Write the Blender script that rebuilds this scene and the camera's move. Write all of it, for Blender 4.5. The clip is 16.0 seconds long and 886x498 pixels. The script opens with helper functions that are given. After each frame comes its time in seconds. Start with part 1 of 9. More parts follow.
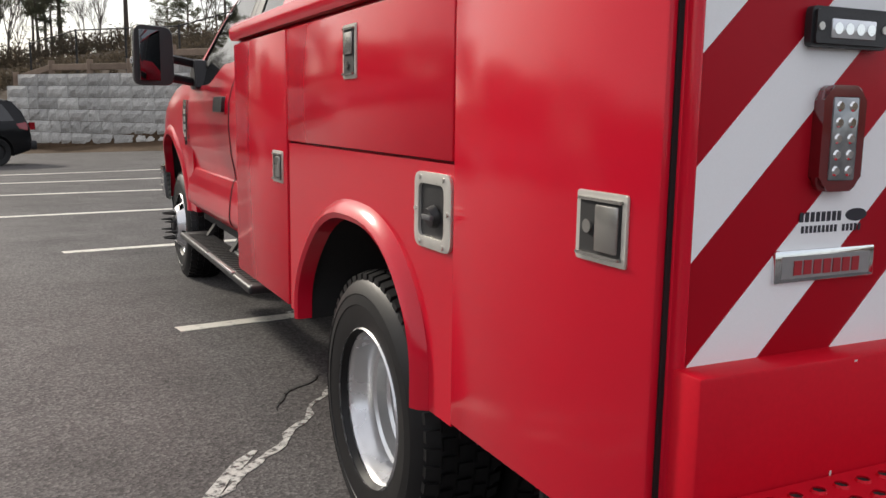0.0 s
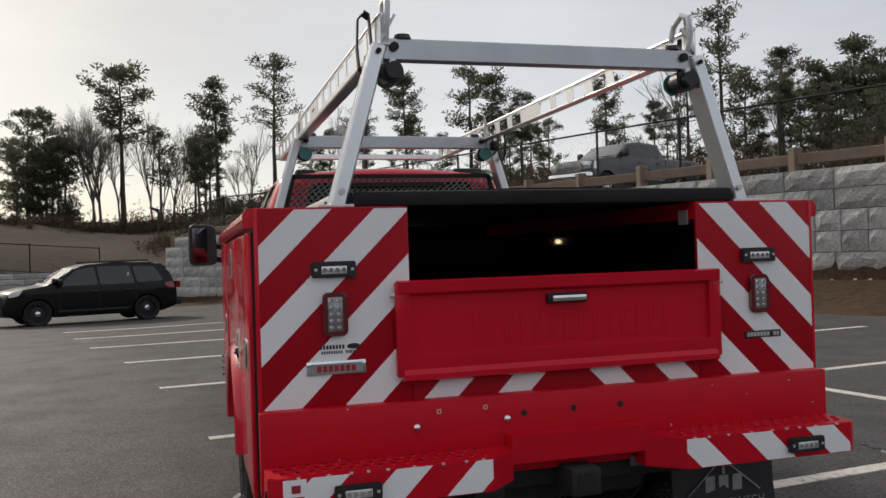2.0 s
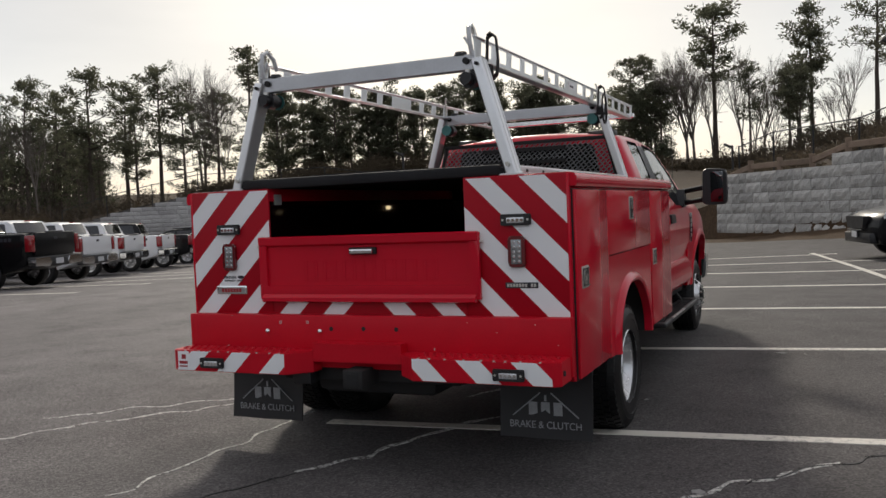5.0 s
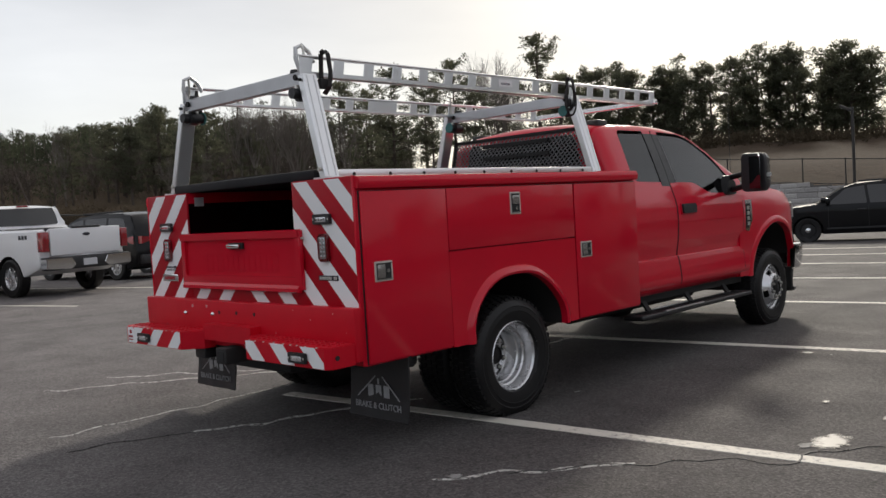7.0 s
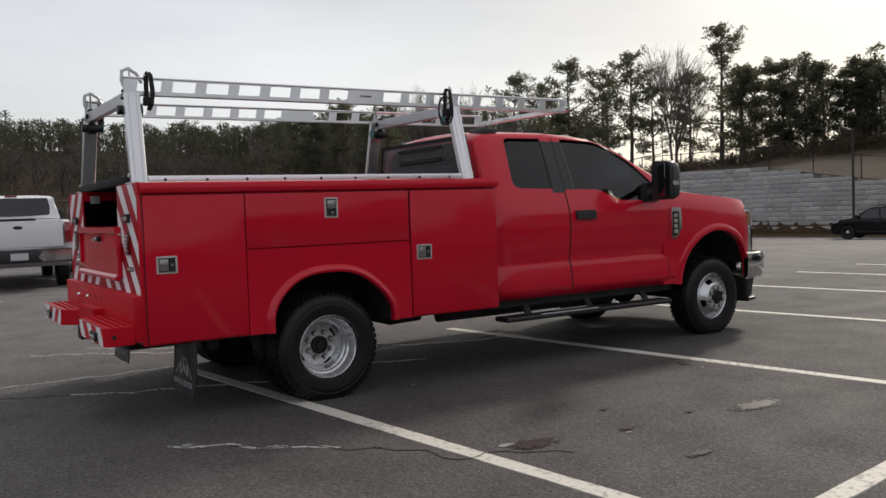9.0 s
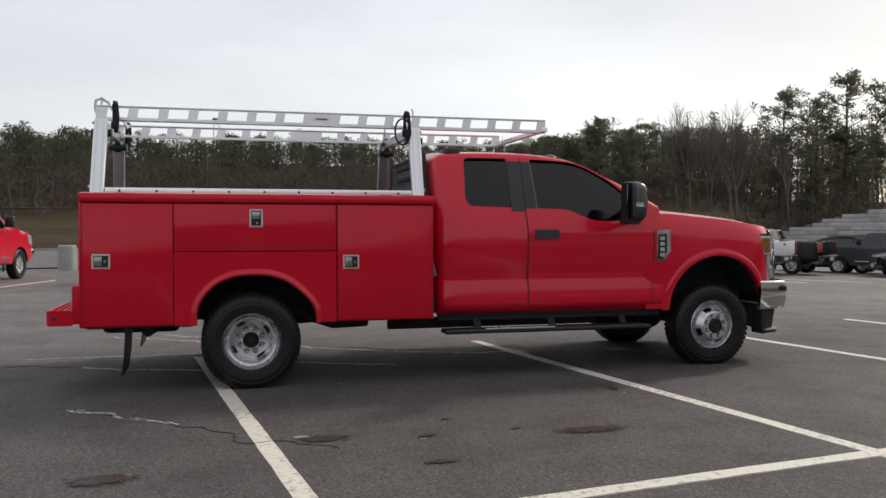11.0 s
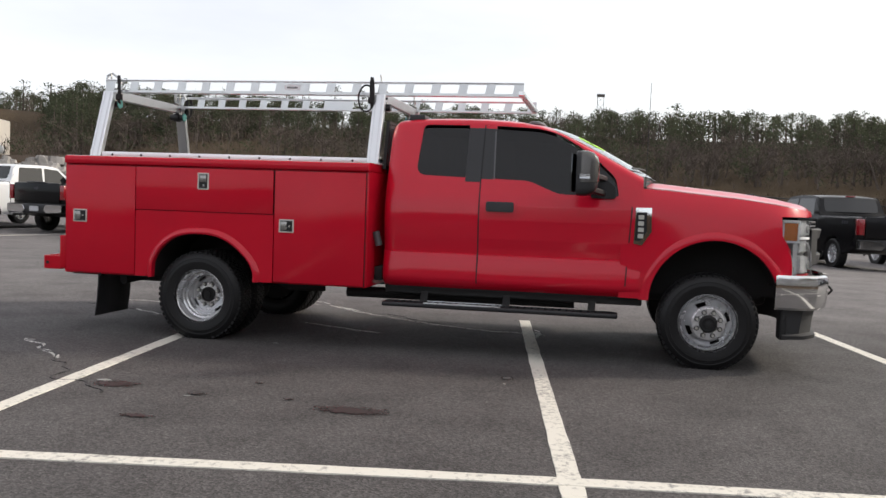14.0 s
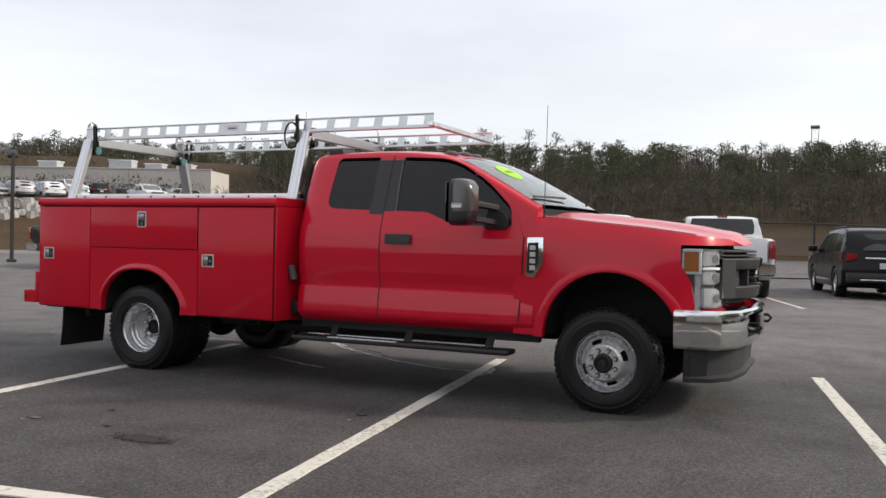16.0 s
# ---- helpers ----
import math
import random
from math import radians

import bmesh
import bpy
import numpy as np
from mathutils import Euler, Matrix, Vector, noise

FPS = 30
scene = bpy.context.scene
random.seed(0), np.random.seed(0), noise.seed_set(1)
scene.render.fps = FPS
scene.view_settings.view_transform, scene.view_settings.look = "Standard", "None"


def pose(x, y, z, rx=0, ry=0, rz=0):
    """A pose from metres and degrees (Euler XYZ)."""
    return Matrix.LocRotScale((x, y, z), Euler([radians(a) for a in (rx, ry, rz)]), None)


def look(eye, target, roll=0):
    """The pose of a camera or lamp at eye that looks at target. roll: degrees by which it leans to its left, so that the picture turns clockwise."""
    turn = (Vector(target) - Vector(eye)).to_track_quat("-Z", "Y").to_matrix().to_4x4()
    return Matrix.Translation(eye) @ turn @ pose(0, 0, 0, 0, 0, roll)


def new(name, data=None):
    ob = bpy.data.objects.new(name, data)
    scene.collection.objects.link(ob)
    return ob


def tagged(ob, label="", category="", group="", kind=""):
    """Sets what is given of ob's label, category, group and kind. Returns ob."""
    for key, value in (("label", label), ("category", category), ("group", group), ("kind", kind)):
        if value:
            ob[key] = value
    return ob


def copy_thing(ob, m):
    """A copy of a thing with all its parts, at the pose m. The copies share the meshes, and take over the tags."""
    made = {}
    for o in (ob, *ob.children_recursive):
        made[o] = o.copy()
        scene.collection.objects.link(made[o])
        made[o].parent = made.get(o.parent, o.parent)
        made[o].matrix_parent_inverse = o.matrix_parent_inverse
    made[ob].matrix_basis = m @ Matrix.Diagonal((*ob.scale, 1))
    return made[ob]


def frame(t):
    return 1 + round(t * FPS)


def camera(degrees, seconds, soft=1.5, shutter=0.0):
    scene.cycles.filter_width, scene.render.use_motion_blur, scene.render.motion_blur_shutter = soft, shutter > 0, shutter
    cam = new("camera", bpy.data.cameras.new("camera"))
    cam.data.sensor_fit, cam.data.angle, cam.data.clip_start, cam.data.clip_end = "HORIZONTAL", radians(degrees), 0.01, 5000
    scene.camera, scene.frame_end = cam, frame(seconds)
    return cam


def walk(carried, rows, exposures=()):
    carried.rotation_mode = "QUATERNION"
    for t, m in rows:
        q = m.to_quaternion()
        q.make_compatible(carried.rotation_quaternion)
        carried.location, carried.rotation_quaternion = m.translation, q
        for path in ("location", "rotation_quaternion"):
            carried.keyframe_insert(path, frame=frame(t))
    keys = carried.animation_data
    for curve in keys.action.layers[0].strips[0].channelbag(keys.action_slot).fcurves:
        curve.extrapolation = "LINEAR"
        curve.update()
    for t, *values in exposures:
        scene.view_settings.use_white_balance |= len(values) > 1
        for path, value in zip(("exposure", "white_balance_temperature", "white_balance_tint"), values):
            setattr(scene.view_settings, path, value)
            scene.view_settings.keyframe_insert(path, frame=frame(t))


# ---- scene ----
# the camera and its walk
cam = camera(54.3, 16.0)
PATH = [
    (0, (-1.992, -2.218, 1.207), (-1.134, -0.438, 0.896), 0.8),
    (0.5, (-2.101, -2.864, 1.267), (-1.269, -1.053, 1.101), 0.3),
    (1, (-1.986, -3.476, 1.353), (-1.162, -1.654, 1.293), -0.2),
    (1.5, (-1.707, -3.918, 1.38), (-0.97, -2.059, 1.379), -1.2),
    (2, (-1.375, -4.383, 1.382), (-0.817, -2.463, 1.393), -1.8),
    (2.5, (-0.884, -4.703, 1.384), (-0.544, -2.732, 1.366), -2.4),
    (3, (-0.353, -5.068, 1.413), (-0.204, -3.074, 1.379), -2.6),
    (3.5, (0.259, -5.232, 1.42), (0.215, -3.233, 1.373), -2.0),
    (4, (0.956, -5.434, 1.413), (0.661, -3.457, 1.336), -2.1),
    (4.5, (1.653, -5.427, 1.405), (1.107, -3.505, 1.313), -2.1),
    (5, (2.321, -5.402, 1.399), (1.505, -3.578, 1.31), -2.4),
    (5.2, (2.58, -5.337, 1.382), (1.671, -3.557, 1.299), -2.5),
    (7.3, (5.1, -4.095, 1.357), (3.644, -2.727, 1.259), -3.4),
    (7.5, (5.322, -3.974, 1.366), (3.83, -2.646, 1.267), -3.4),
    (8, (5.785, -3.509, 1.365), (4.208, -2.282, 1.281), -3.8),
    (8.5, (6.321, -3.074, 1.364), (4.689, -1.921, 1.277), -3.6),
    (8.7, (6.509, -2.896, 1.345), (4.859, -1.769, 1.259), -2.9),
    (10.8, (8.062, -0.561, 1.264), (6.153, 0.032, 1.201), -0.5),
    (11, (8.223, -0.291, 1.247), (6.29, 0.222, 1.21), -0.1),
    (11.5, (8.245, 0.274, 1.224), (6.278, 0.637, 1.229), 0.4),
    (12, (8.377, 0.935, 1.237), (6.387, 1.142, 1.224), 0.6),
    (12.5, (8.321, 1.535, 1.222), (6.323, 1.603, 1.174), 0.7),
    (13, (8.32, 2.186, 1.248), (6.324, 2.084, 1.164), 1.1),
    (13.5, (8.186, 2.826, 1.241), (6.204, 2.575, 1.136), 1.4),
    (14, (8.088, 3.449, 1.255), (6.126, 3.078, 1.148), 2.0),
    (14.5, (7.95, 4.054, 1.229), (6.008, 3.582, 1.152), 2.6),
    (15, (7.71, 4.666, 1.202), (5.807, 4.051, 1.166), 2.3),
    (15.5, (7.519, 5.323, 1.17), (5.661, 4.581, 1.165), 2.1),
    (16, (7.185, 5.785, 1.241), (5.366, 4.954, 1.219), 1.2),
]
EXPOSURES = [(0.0, 0.6), (0.5, 0.3), (1.0, -0.08), (2.0, -0.08), (3.0, 0.02), (5.0, -0.02), (7.5, 0.1), (8.5, 0.0), (11.0, 0.24), (12.5, 0.46), (14.0, 0.6), (16.0, 0.48)]
walk(cam, [(t, look(eye, goal, roll)) for t, eye, goal, roll in PATH], EXPOSURES)

# world, sun and exposure: late afternoon under thin high cloud, a warm glow round the hidden sun
SUN_AZ, SUN_EL = radians(-25), radians(30)
SUN_DIR = Vector((math.sin(SUN_AZ) * math.cos(SUN_EL), math.cos(SUN_AZ) * math.cos(SUN_EL), math.sin(SUN_EL)))
world = bpy.data.worlds.new("world")
scene.world = world
world.use_nodes = True
wn = world.node_tree
wn.nodes.clear()


def wnode(kind, **inputs):
    n = wn.nodes.new(kind)
    for k, v in inputs.items():
        if isinstance(v, bpy.types.NodeSocket):
            wn.links.new(v, n.inputs[k.replace("_", " ")])
        else:
            n.inputs[k.replace("_", " ")].default_value = v
    return n


def wmath(op, a, b):
    n = wn.nodes.new("ShaderNodeMath")
    n.operation = op
    for i, v in enumerate((a, b)):
        if isinstance(v, bpy.types.NodeSocket):
            wn.links.new(v, n.inputs[i])
        else:
            n.inputs[i].default_value = v
    return n.outputs[0]


w_out = wn.nodes.new("ShaderNodeOutputWorld")
w_sky = wn.nodes.new("ShaderNodeTexSky")
w_sky.sky_type, w_sky.sun_disc = "NISHITA", False
w_sky.sun_elevation, w_sky.sun_rotation = SUN_EL, SUN_AZ
w_co = wn.nodes.new("ShaderNodeTexCoord")
w_dot = wn.nodes.new("ShaderNodeVectorMath")
w_dot.operation = "DOT_PRODUCT"
wn.links.new(w_co.outputs["Generated"], w_dot.inputs[0])
w_dot.inputs[1].default_value = SUN_DIR
# the veil of cloud: brighter towards the sun, streaky, a little darker overhead
w_map = wn.nodes.new("ShaderNodeMapping")
w_map.inputs["Scale"].default_value = (1.2, 1.2, 5.0)
wn.links.new(w_co.outputs["Generated"], w_map.inputs["Vector"])
w_noise = wnode("ShaderNodeTexNoise", Vector=w_map.outputs[0], Scale=1.6, Detail=6.0, Roughness=0.55)
w_streak = wnode("ShaderNodeMapRange", Value=w_noise.outputs["Fac"], From_Min=0.3, From_Max=0.7, To_Min=0.86, To_Max=1.1)
w_glow = wnode("ShaderNodeValToRGB", Fac=wnode("ShaderNodeMapRange", Value=w_dot.outputs["Value"], From_Min=-1.0, From_Max=1.0).outputs[0])
ramp = w_glow.color_ramp
ramp.elements[0].position, ramp.elements[0].color = 0.0, (0.36, 0.355, 0.375, 1)
ramp.elements[1].position, ramp.elements[1].color = 1.0, (1.35, 1.2, 0.96, 1)
for at, c in ((0.12, (0.52, 0.51, 0.53)), (0.25, (0.80, 0.785, 0.81)), (0.40, (0.73, 0.715, 0.735)), (0.6, (0.69, 0.673, 0.685)), (0.85, (0.85, 0.82, 0.795)), (0.92, (0.77, 0.725, 0.675)), (0.952, (0.75, 0.69, 0.605)), (0.982, (0.96, 0.87, 0.72))):
    ramp.elements.new(at).color = (*c, 1)
w_bg1 = wnode("ShaderNodeBackground", Color=w_sky.outputs[0], Strength=0.035)
w_bg2 = wnode("ShaderNodeBackground", Color=w_glow.outputs[0], Strength=wmath("MULTIPLY", w_streak.outputs[0], 0.76))
w_add = wn.nodes.new("ShaderNodeAddShader")
wn.links.new(w_bg1.outputs[0], w_add.inputs[0])
wn.links.new(w_bg2.outputs[0], w_add.inputs[1])
wn.links.new(w_add.outputs[0], w_out.inputs[0])
sun = new("sun", bpy.data.lights.new("sun", "SUN"))
sun.data.energy, sun.data.angle, sun.data.color = 1.95, radians(6), (1.0, 0.92, 0.80)
sun.matrix_world = look((0, 0, 0), -SUN_DIR)

# materials
def surface(name, base, rough=0.5, metal=0.0, coat=0.0, grain=(40.0, 0.15), stain=(1.5, 0.2), bump=0.0, bump_scale=None,
            second=None, spread=0.25, coat_rough=0.04, specular=0.5):
    """A procedural material: base colour varied at two scales, roughness that follows the stains, and fine relief."""
    m = bpy.data.materials.new(name)
    m.use_nodes = True
    t = m.node_tree
    b = t.nodes["Principled BSDF"]
    co = t.nodes.new("ShaderNodeTexCoord")
    n1 = t.nodes.new("ShaderNodeTexNoise")
    n1.inputs["Scale"].default_value, n1.inputs["Detail"].default_value = grain[0], 4
    n2 = t.nodes.new("ShaderNodeTexNoise")
    n2.inputs["Scale"].default_value, n2.inputs["Detail"].default_value = stain[0], 6
    for n in (n1, n2):
        t.links.new(co.outputs["Object"], n.inputs["Vector"])
    second = second or tuple(c * 0.55 for c in base)

    def ramp(node, amount, a, bcol):
        r = t.nodes.new("ShaderNodeValToRGB")
        r.color_ramp.elements[0].position, r.color_ramp.elements[1].position = 0.5 - spread, 0.5 + spread
        r.color_ramp.elements[0].color = (*[x + (y - x) * amount for x, y in zip(a, bcol)], 1)
        r.color_ramp.elements[1].color = (*a, 1)
        t.links.new(node.outputs["Fac"], r.inputs["Fac"])
        return r

    r1 = ramp(n1, grain[1], (1, 1, 1), (0.35, 0.35, 0.35))
    r2 = ramp(n2, stain[1], base, second)
    mix = t.nodes.new("ShaderNodeMix")
    mix.data_type, mix.blend_type = "RGBA", "MULTIPLY"
    mix.inputs["Factor"].default_value = 1.0
    t.links.new(r2.outputs["Color"], mix.inputs["A"])
    t.links.new(r1.outputs["Color"], mix.inputs["B"])
    t.links.new(mix.outputs["Result"], b.inputs["Base Color"])
    mr = t.nodes.new("ShaderNodeMapRange")
    mr.inputs["To Min"].default_value, mr.inputs["To Max"].default_value = min(1, rough * 1.25), rough * 0.8
    t.links.new(n2.outputs["Fac"], mr.inputs["Value"])
    t.links.new(mr.outputs["Result"], b.inputs["Roughness"])
    b.inputs["Metallic"].default_value = metal
    b.inputs["Coat Weight"].default_value, b.inputs["Coat Roughness"].default_value = coat, coat_rough
    b.inputs["Specular IOR Level"].default_value = specular
    if bump:
        bp = t.nodes.new("ShaderNodeBump")
        bp.inputs["Strength"].default_value, bp.inputs["Distance"].default_value = 1.0, bump
        if bump_scale:
            n3 = t.nodes.new("ShaderNodeTexNoise")
            n3.inputs["Scale"].default_value, n3.inputs["Detail"].default_value = bump_scale, 5
            t.links.new(co.outputs["Object"], n3.inputs["Vector"])
            t.links.new(n3.outputs["Fac"], bp.inputs["Height"])
        else:
            t.links.new(n1.outputs["Fac"], bp.inputs["Height"])
        t.links.new(bp.outputs["Normal"], b.inputs["Normal"])
    return m


def glowing(name, colour, strength):
    m = bpy.data.materials.new(name)
    m.use_nodes = True
    b = m.node_tree.nodes["Principled BSDF"]
    b.inputs["Base Color"].default_value = (*colour, 1)
    b.inputs["Emission Color"].default_value = (*colour, 1)
    b.inputs["Emission Strength"].default_value = strength
    return m


def clear(name, colour, rough=0.02, ior=1.45):
    m = bpy.data.materials.new(name)
    m.use_nodes = True
    b = m.node_tree.nodes["Principled BSDF"]
    b.inputs["Base Color"].default_value = (*colour, 1)
    b.inputs["Roughness"].default_value = rough
    b.inputs["Transmission Weight"].default_value = 1.0
    b.inputs["IOR"].default_value = ior
    return m


RED = surface("red_paint", (0.61, 0.009, 0.028), 0.13, coat=0.05, grain=(300, 0.03), stain=(2.2, 0.3), second=(0.42, 0.008, 0.024), specular=0.24, coat_rough=0.18, bump=0.0006, bump_scale=3.0)
RED_ROUGH = surface("red_worn_paint", (0.60, 0.005, 0.02), 0.45, coat=0.10, coat_rough=0.2, grain=(120, 0.12), stain=(5, 0.25), specular=0.14)
RED_VINYL = surface("red_reflective_vinyl", (0.40, 0.005, 0.016), 0.4, grain=(400, 0.06), stain=(3, 0.15), specular=0.15)
WHITE_VINYL = surface("white_reflective_vinyl", (0.88, 0.89, 0.90), 0.4, grain=(400, 0.05), stain=(4, 0.12), second=(0.74, 0.74, 0.73), specular=0.3)
ALU = surface("brushed_aluminium", (0.80, 0.81, 0.82), 0.3, metal=0.93, grain=(160, 0.12), stain=(6, 0.25), second=(0.62, 0.62, 0.62))
# darker copy of ALU: the cross bars' shade is put into the colour
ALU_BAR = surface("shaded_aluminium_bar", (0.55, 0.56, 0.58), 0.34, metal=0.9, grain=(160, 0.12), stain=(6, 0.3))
ALU_DULL = surface("weathered_aluminium", (0.72, 0.73, 0.74), 0.45, metal=0.5, grain=(90, 0.15), stain=(5, 0.3))
STEEL = surface("zinc_steel", (0.66, 0.65, 0.60), 0.32, metal=0.55, grain=(200, 0.1), stain=(20, 0.3))
PADDLE = surface("dull_stainless", (0.72, 0.70, 0.65), 0.38, metal=0.55, grain=(200, 0.1), stain=(20, 0.3))
ALU_BRIGHT = surface("polished_aluminium", (0.84, 0.84, 0.85), 0.2, metal=1.0, grain=(200, 0.05), stain=(6, 0.15))
CHROME = surface("chrome", (0.82, 0.83, 0.84), 0.08, metal=1.0, grain=(200, 0.02), stain=(6, 0.08))
RIM = surface("silver_wheel_paint", (0.76, 0.765, 0.78), 0.26, metal=0.7, coat=0.3, grain=(200, 0.06), stain=(9, 0.25), second=(0.36, 0.35, 0.34))
RUBBER = surface("tyre_rubber", (0.009, 0.009, 0.010), 0.45, grain=(80, 0.3), stain=(7, 0.4), second=(0.016, 0.015, 0.014), specular=0.32)
GASKET = surface("black_rubber_seal", (0.012, 0.012, 0.013), 0.7, grain=(120, 0.2))
BLACK = surface("black_plastic", (0.018, 0.018, 0.020), 0.42, grain=(300, 0.2), stain=(8, 0.25), bump=0.0004, bump_scale=700)
BLACK_MATT = surface("black_steel", (0.014, 0.014, 0.015), 0.75, grain=(60, 0.3), stain=(4, 0.4), second=(0.03, 0.026, 0.022))
TARP = surface("black_canvas", (0.010, 0.010, 0.012), 0.85, grain=(500, 0.25), stain=(3, 0.3), bump=0.002, bump_scale=18)
GREY_PLASTIC = surface("grey_plastic", (0.10, 0.10, 0.105), 0.42, grain=(300, 0.1), stain=(8, 0.2))
SILVER_CAP = surface("satin_silver_cap", (0.36, 0.35, 0.33), 0.24, metal=0.75, grain=(200, 0.05), stain=(5, 0.2))
MIRROR_CAP = surface("dark_satin_cap", (0.13, 0.125, 0.12), 0.2, metal=0.6, grain=(200, 0.05), stain=(5, 0.2))
TEAL = surface("teal_plastic", (0.05, 0.20, 0.19), 0.5, grain=(100, 0.15), stain=(30, 0.3))
DARK_TRIM = surface("dark_cabin_trim", (0.012, 0.012, 0.013), 0.8, grain=(200, 0.2))
TINT = clear("tinted_glass", (0.016, 0.021, 0.027))
SHIELD = clear("windscreen_glass", (0.72, 0.84, 0.80), ior=1.75)
LENS = clear("clear_lens", (0.95, 0.96, 0.97), 0.03)
RED_LENS = surface("red_lens", (0.13, 0.007, 0.010), 0.12, coat=1.0, grain=(200, 0.05))
AMBER = surface("amber_lens", (0.55, 0.16, 0.02), 0.15, coat=1.0, grain=(220, 0.25))
LED = surface("led_reflector", (0.78, 0.80, 0.82), 0.14, metal=0.6, grain=(200, 0.08), stain=(25, 0.25))
GOLD_CAN = surface("dull_zinc_housing", (0.40, 0.40, 0.40), 0.4, metal=0.6, grain=(80, 0.15))
INK = surface("dark_lettering", (0.02, 0.02, 0.03), 0.5)
INK_GREY = surface("grey_print", (0.42, 0.43, 0.44), 0.6, grain=(60, 0.35), stain=(12, 0.4))
INK_RED = surface("red_lettering", (0.36, 0.02, 0.03), 0.4)
LIME = surface("lime_sticker", (0.42, 0.85, 0.05), 0.5, grain=(100, 0.08))
INK_LIME = surface("dark_lime_print", (0.13, 0.28, 0.03), 0.5)
LAMP = glowing("bay_lamp_glow", (1.0, 0.78, 0.45), 9.0)
SEAT = surface("grey_seat_cloth", (0.06, 0.06, 0.062), 0.9, grain=(300, 0.3))
CHIP = surface("paint_chip_primer", (0.62, 0.60, 0.56), 0.6)
# sky sheen on the guard mesh is put into this lighter grey
GUARD_STEEL = surface("sky_sheen_guard_steel", (0.20, 0.20, 0.21), 0.45, metal=0.3, grain=(120, 0.2), stain=(8, 0.3))
WHITE_RAIL = surface("white_rail_paint", (0.90, 0.90, 0.91), 0.3, metal=0.75, grain=(90, 0.06), stain=(5, 0.1))
RED_GLOSS = surface("glossy_red_paint", (0.60, 0.006, 0.028), 0.3, coat=0.75, grain=(300, 0.03), stain=(2.2, 0.15), second=(0.58, 0.004, 0.018), specular=0.1, coat_rough=0.11)
LED_DARK = surface("lamp_reflector_dark", (0.38, 0.39, 0.40), 0.2, metal=0.6, grain=(60, 0.45), stain=(60, 0.5))
DARK_MIRROR = surface("dark_mirror_glass", (0.12, 0.125, 0.13), 0.03, metal=1.0, grain=(200, 0.02), stain=(6, 0.05))

# mesh helpers
def part(name, bm, material, parent=None, label="", smooth=35, loc=None):
    """Links a bmesh as one mesh object, under a thing or a part."""
    bmesh.ops.recalc_face_normals(bm, faces=bm.faces)
    me = bpy.data.meshes.new(name)
    bm.to_mesh(me)
    bm.free()
    for m in (material if isinstance(material, (list, tuple)) else (material,)):
        me.materials.append(m)
    if smooth:
        me.shade_smooth()
        me.set_sharp_from_angle(angle=radians(smooth))
    ob = new(name, me)
    if parent is not None:
        ob.parent = parent
    if loc is not None:
        ob.location = loc
    return tagged(ob, label)


def thing(name, label, category, m=None, group="", kind=""):
    ob = new(name)
    ob.empty_display_size = 0.1
    if m is not None:
        ob.matrix_world = m
    return tagged(ob, label, category, group, kind)


def add_box(bm, x0, x1, y0, y1, z0, z1, bevel=0.0, seg=2, mi=0):
    vs = [bm.verts.new((x, y, z)) for x in (x0, x1) for y in (y0, y1) for z in (z0, z1)]
    fs = [bm.faces.new([vs[i] for i in f]) for f in ((0, 1, 3, 2), (4, 6, 7, 5), (0, 4, 5, 1), (2, 3, 7, 6), (0, 2, 6, 4), (1, 5, 7, 3))]
    for f in fs:
        f.material_index = mi
    if bevel:
        es = {e for f in fs for e in f.edges}
        bmesh.ops.bevel(bm, geom=list(es), offset=bevel, segments=seg, affect="EDGES", profile=0.5, material=mi)
    return vs


def box(x0, x1, y0, y1, z0, z1, bevel=0.0, seg=2):
    bm = bmesh.new()
    add_box(bm, x0, x1, y0, y1, z0, z1, bevel, seg)
    return bm


def add_tube(bm, p0, p1, r0, r1=None, seg=12, mi=0, caps=True):
    p0, p1 = Vector(p0), Vector(p1)
    r1 = r0 if r1 is None else r1
    d = (p1 - p0).normalized()
    u = d.orthogonal().normalized()
    v = d.cross(u)
    rings = []
    for p, r in ((p0, r0), (p1, r1)):
        rings.append([bm.verts.new(p + (u * math.cos(a) + v * math.sin(a)) * r) for a in [2 * math.pi * i / seg for i in range(seg)]])
    for i in range(seg):
        bm.faces.new((rings[0][i], rings[0][(i + 1) % seg], rings[1][(i + 1) % seg], rings[1][i])).material_index = mi
    if caps:
        for r in rings:
            bm.faces.new(r).material_index = mi


def tube(p0, p1, r0, r1=None, seg=12):
    bm = bmesh.new()
    add_tube(bm, p0, p1, r0, r1, seg)
    return bm


def add_sweep(bm, pts, r, seg=8, mi=0):
    """A round bar along a line of points."""
    pts = [Vector(p) for p in pts]
    rings, u = [], None
    for i, p in enumerate(pts):
        d = (pts[min(i + 1, len(pts) - 1)] - pts[max(i - 1, 0)]).normalized()
        u = d.orthogonal().normalized() if u is None else (u - d * u.dot(d)).normalized()
        v = d.cross(u)
        rr = r[i] if isinstance(r, (list, tuple)) else r
        rings.append([bm.verts.new(p + (u * math.cos(a) + v * math.sin(a)) * rr) for a in [2 * math.pi * k / seg for k in range(seg)]])
    for a, b in zip(rings, rings[1:]):
        for k in range(seg):
            bm.faces.new((a[k], a[(k + 1) % seg], b[(k + 1) % seg], b[k])).material_index = mi
    bm.faces.new(rings[0]).material_index = mi
    bm.faces.new(rings[-1]).material_index = mi


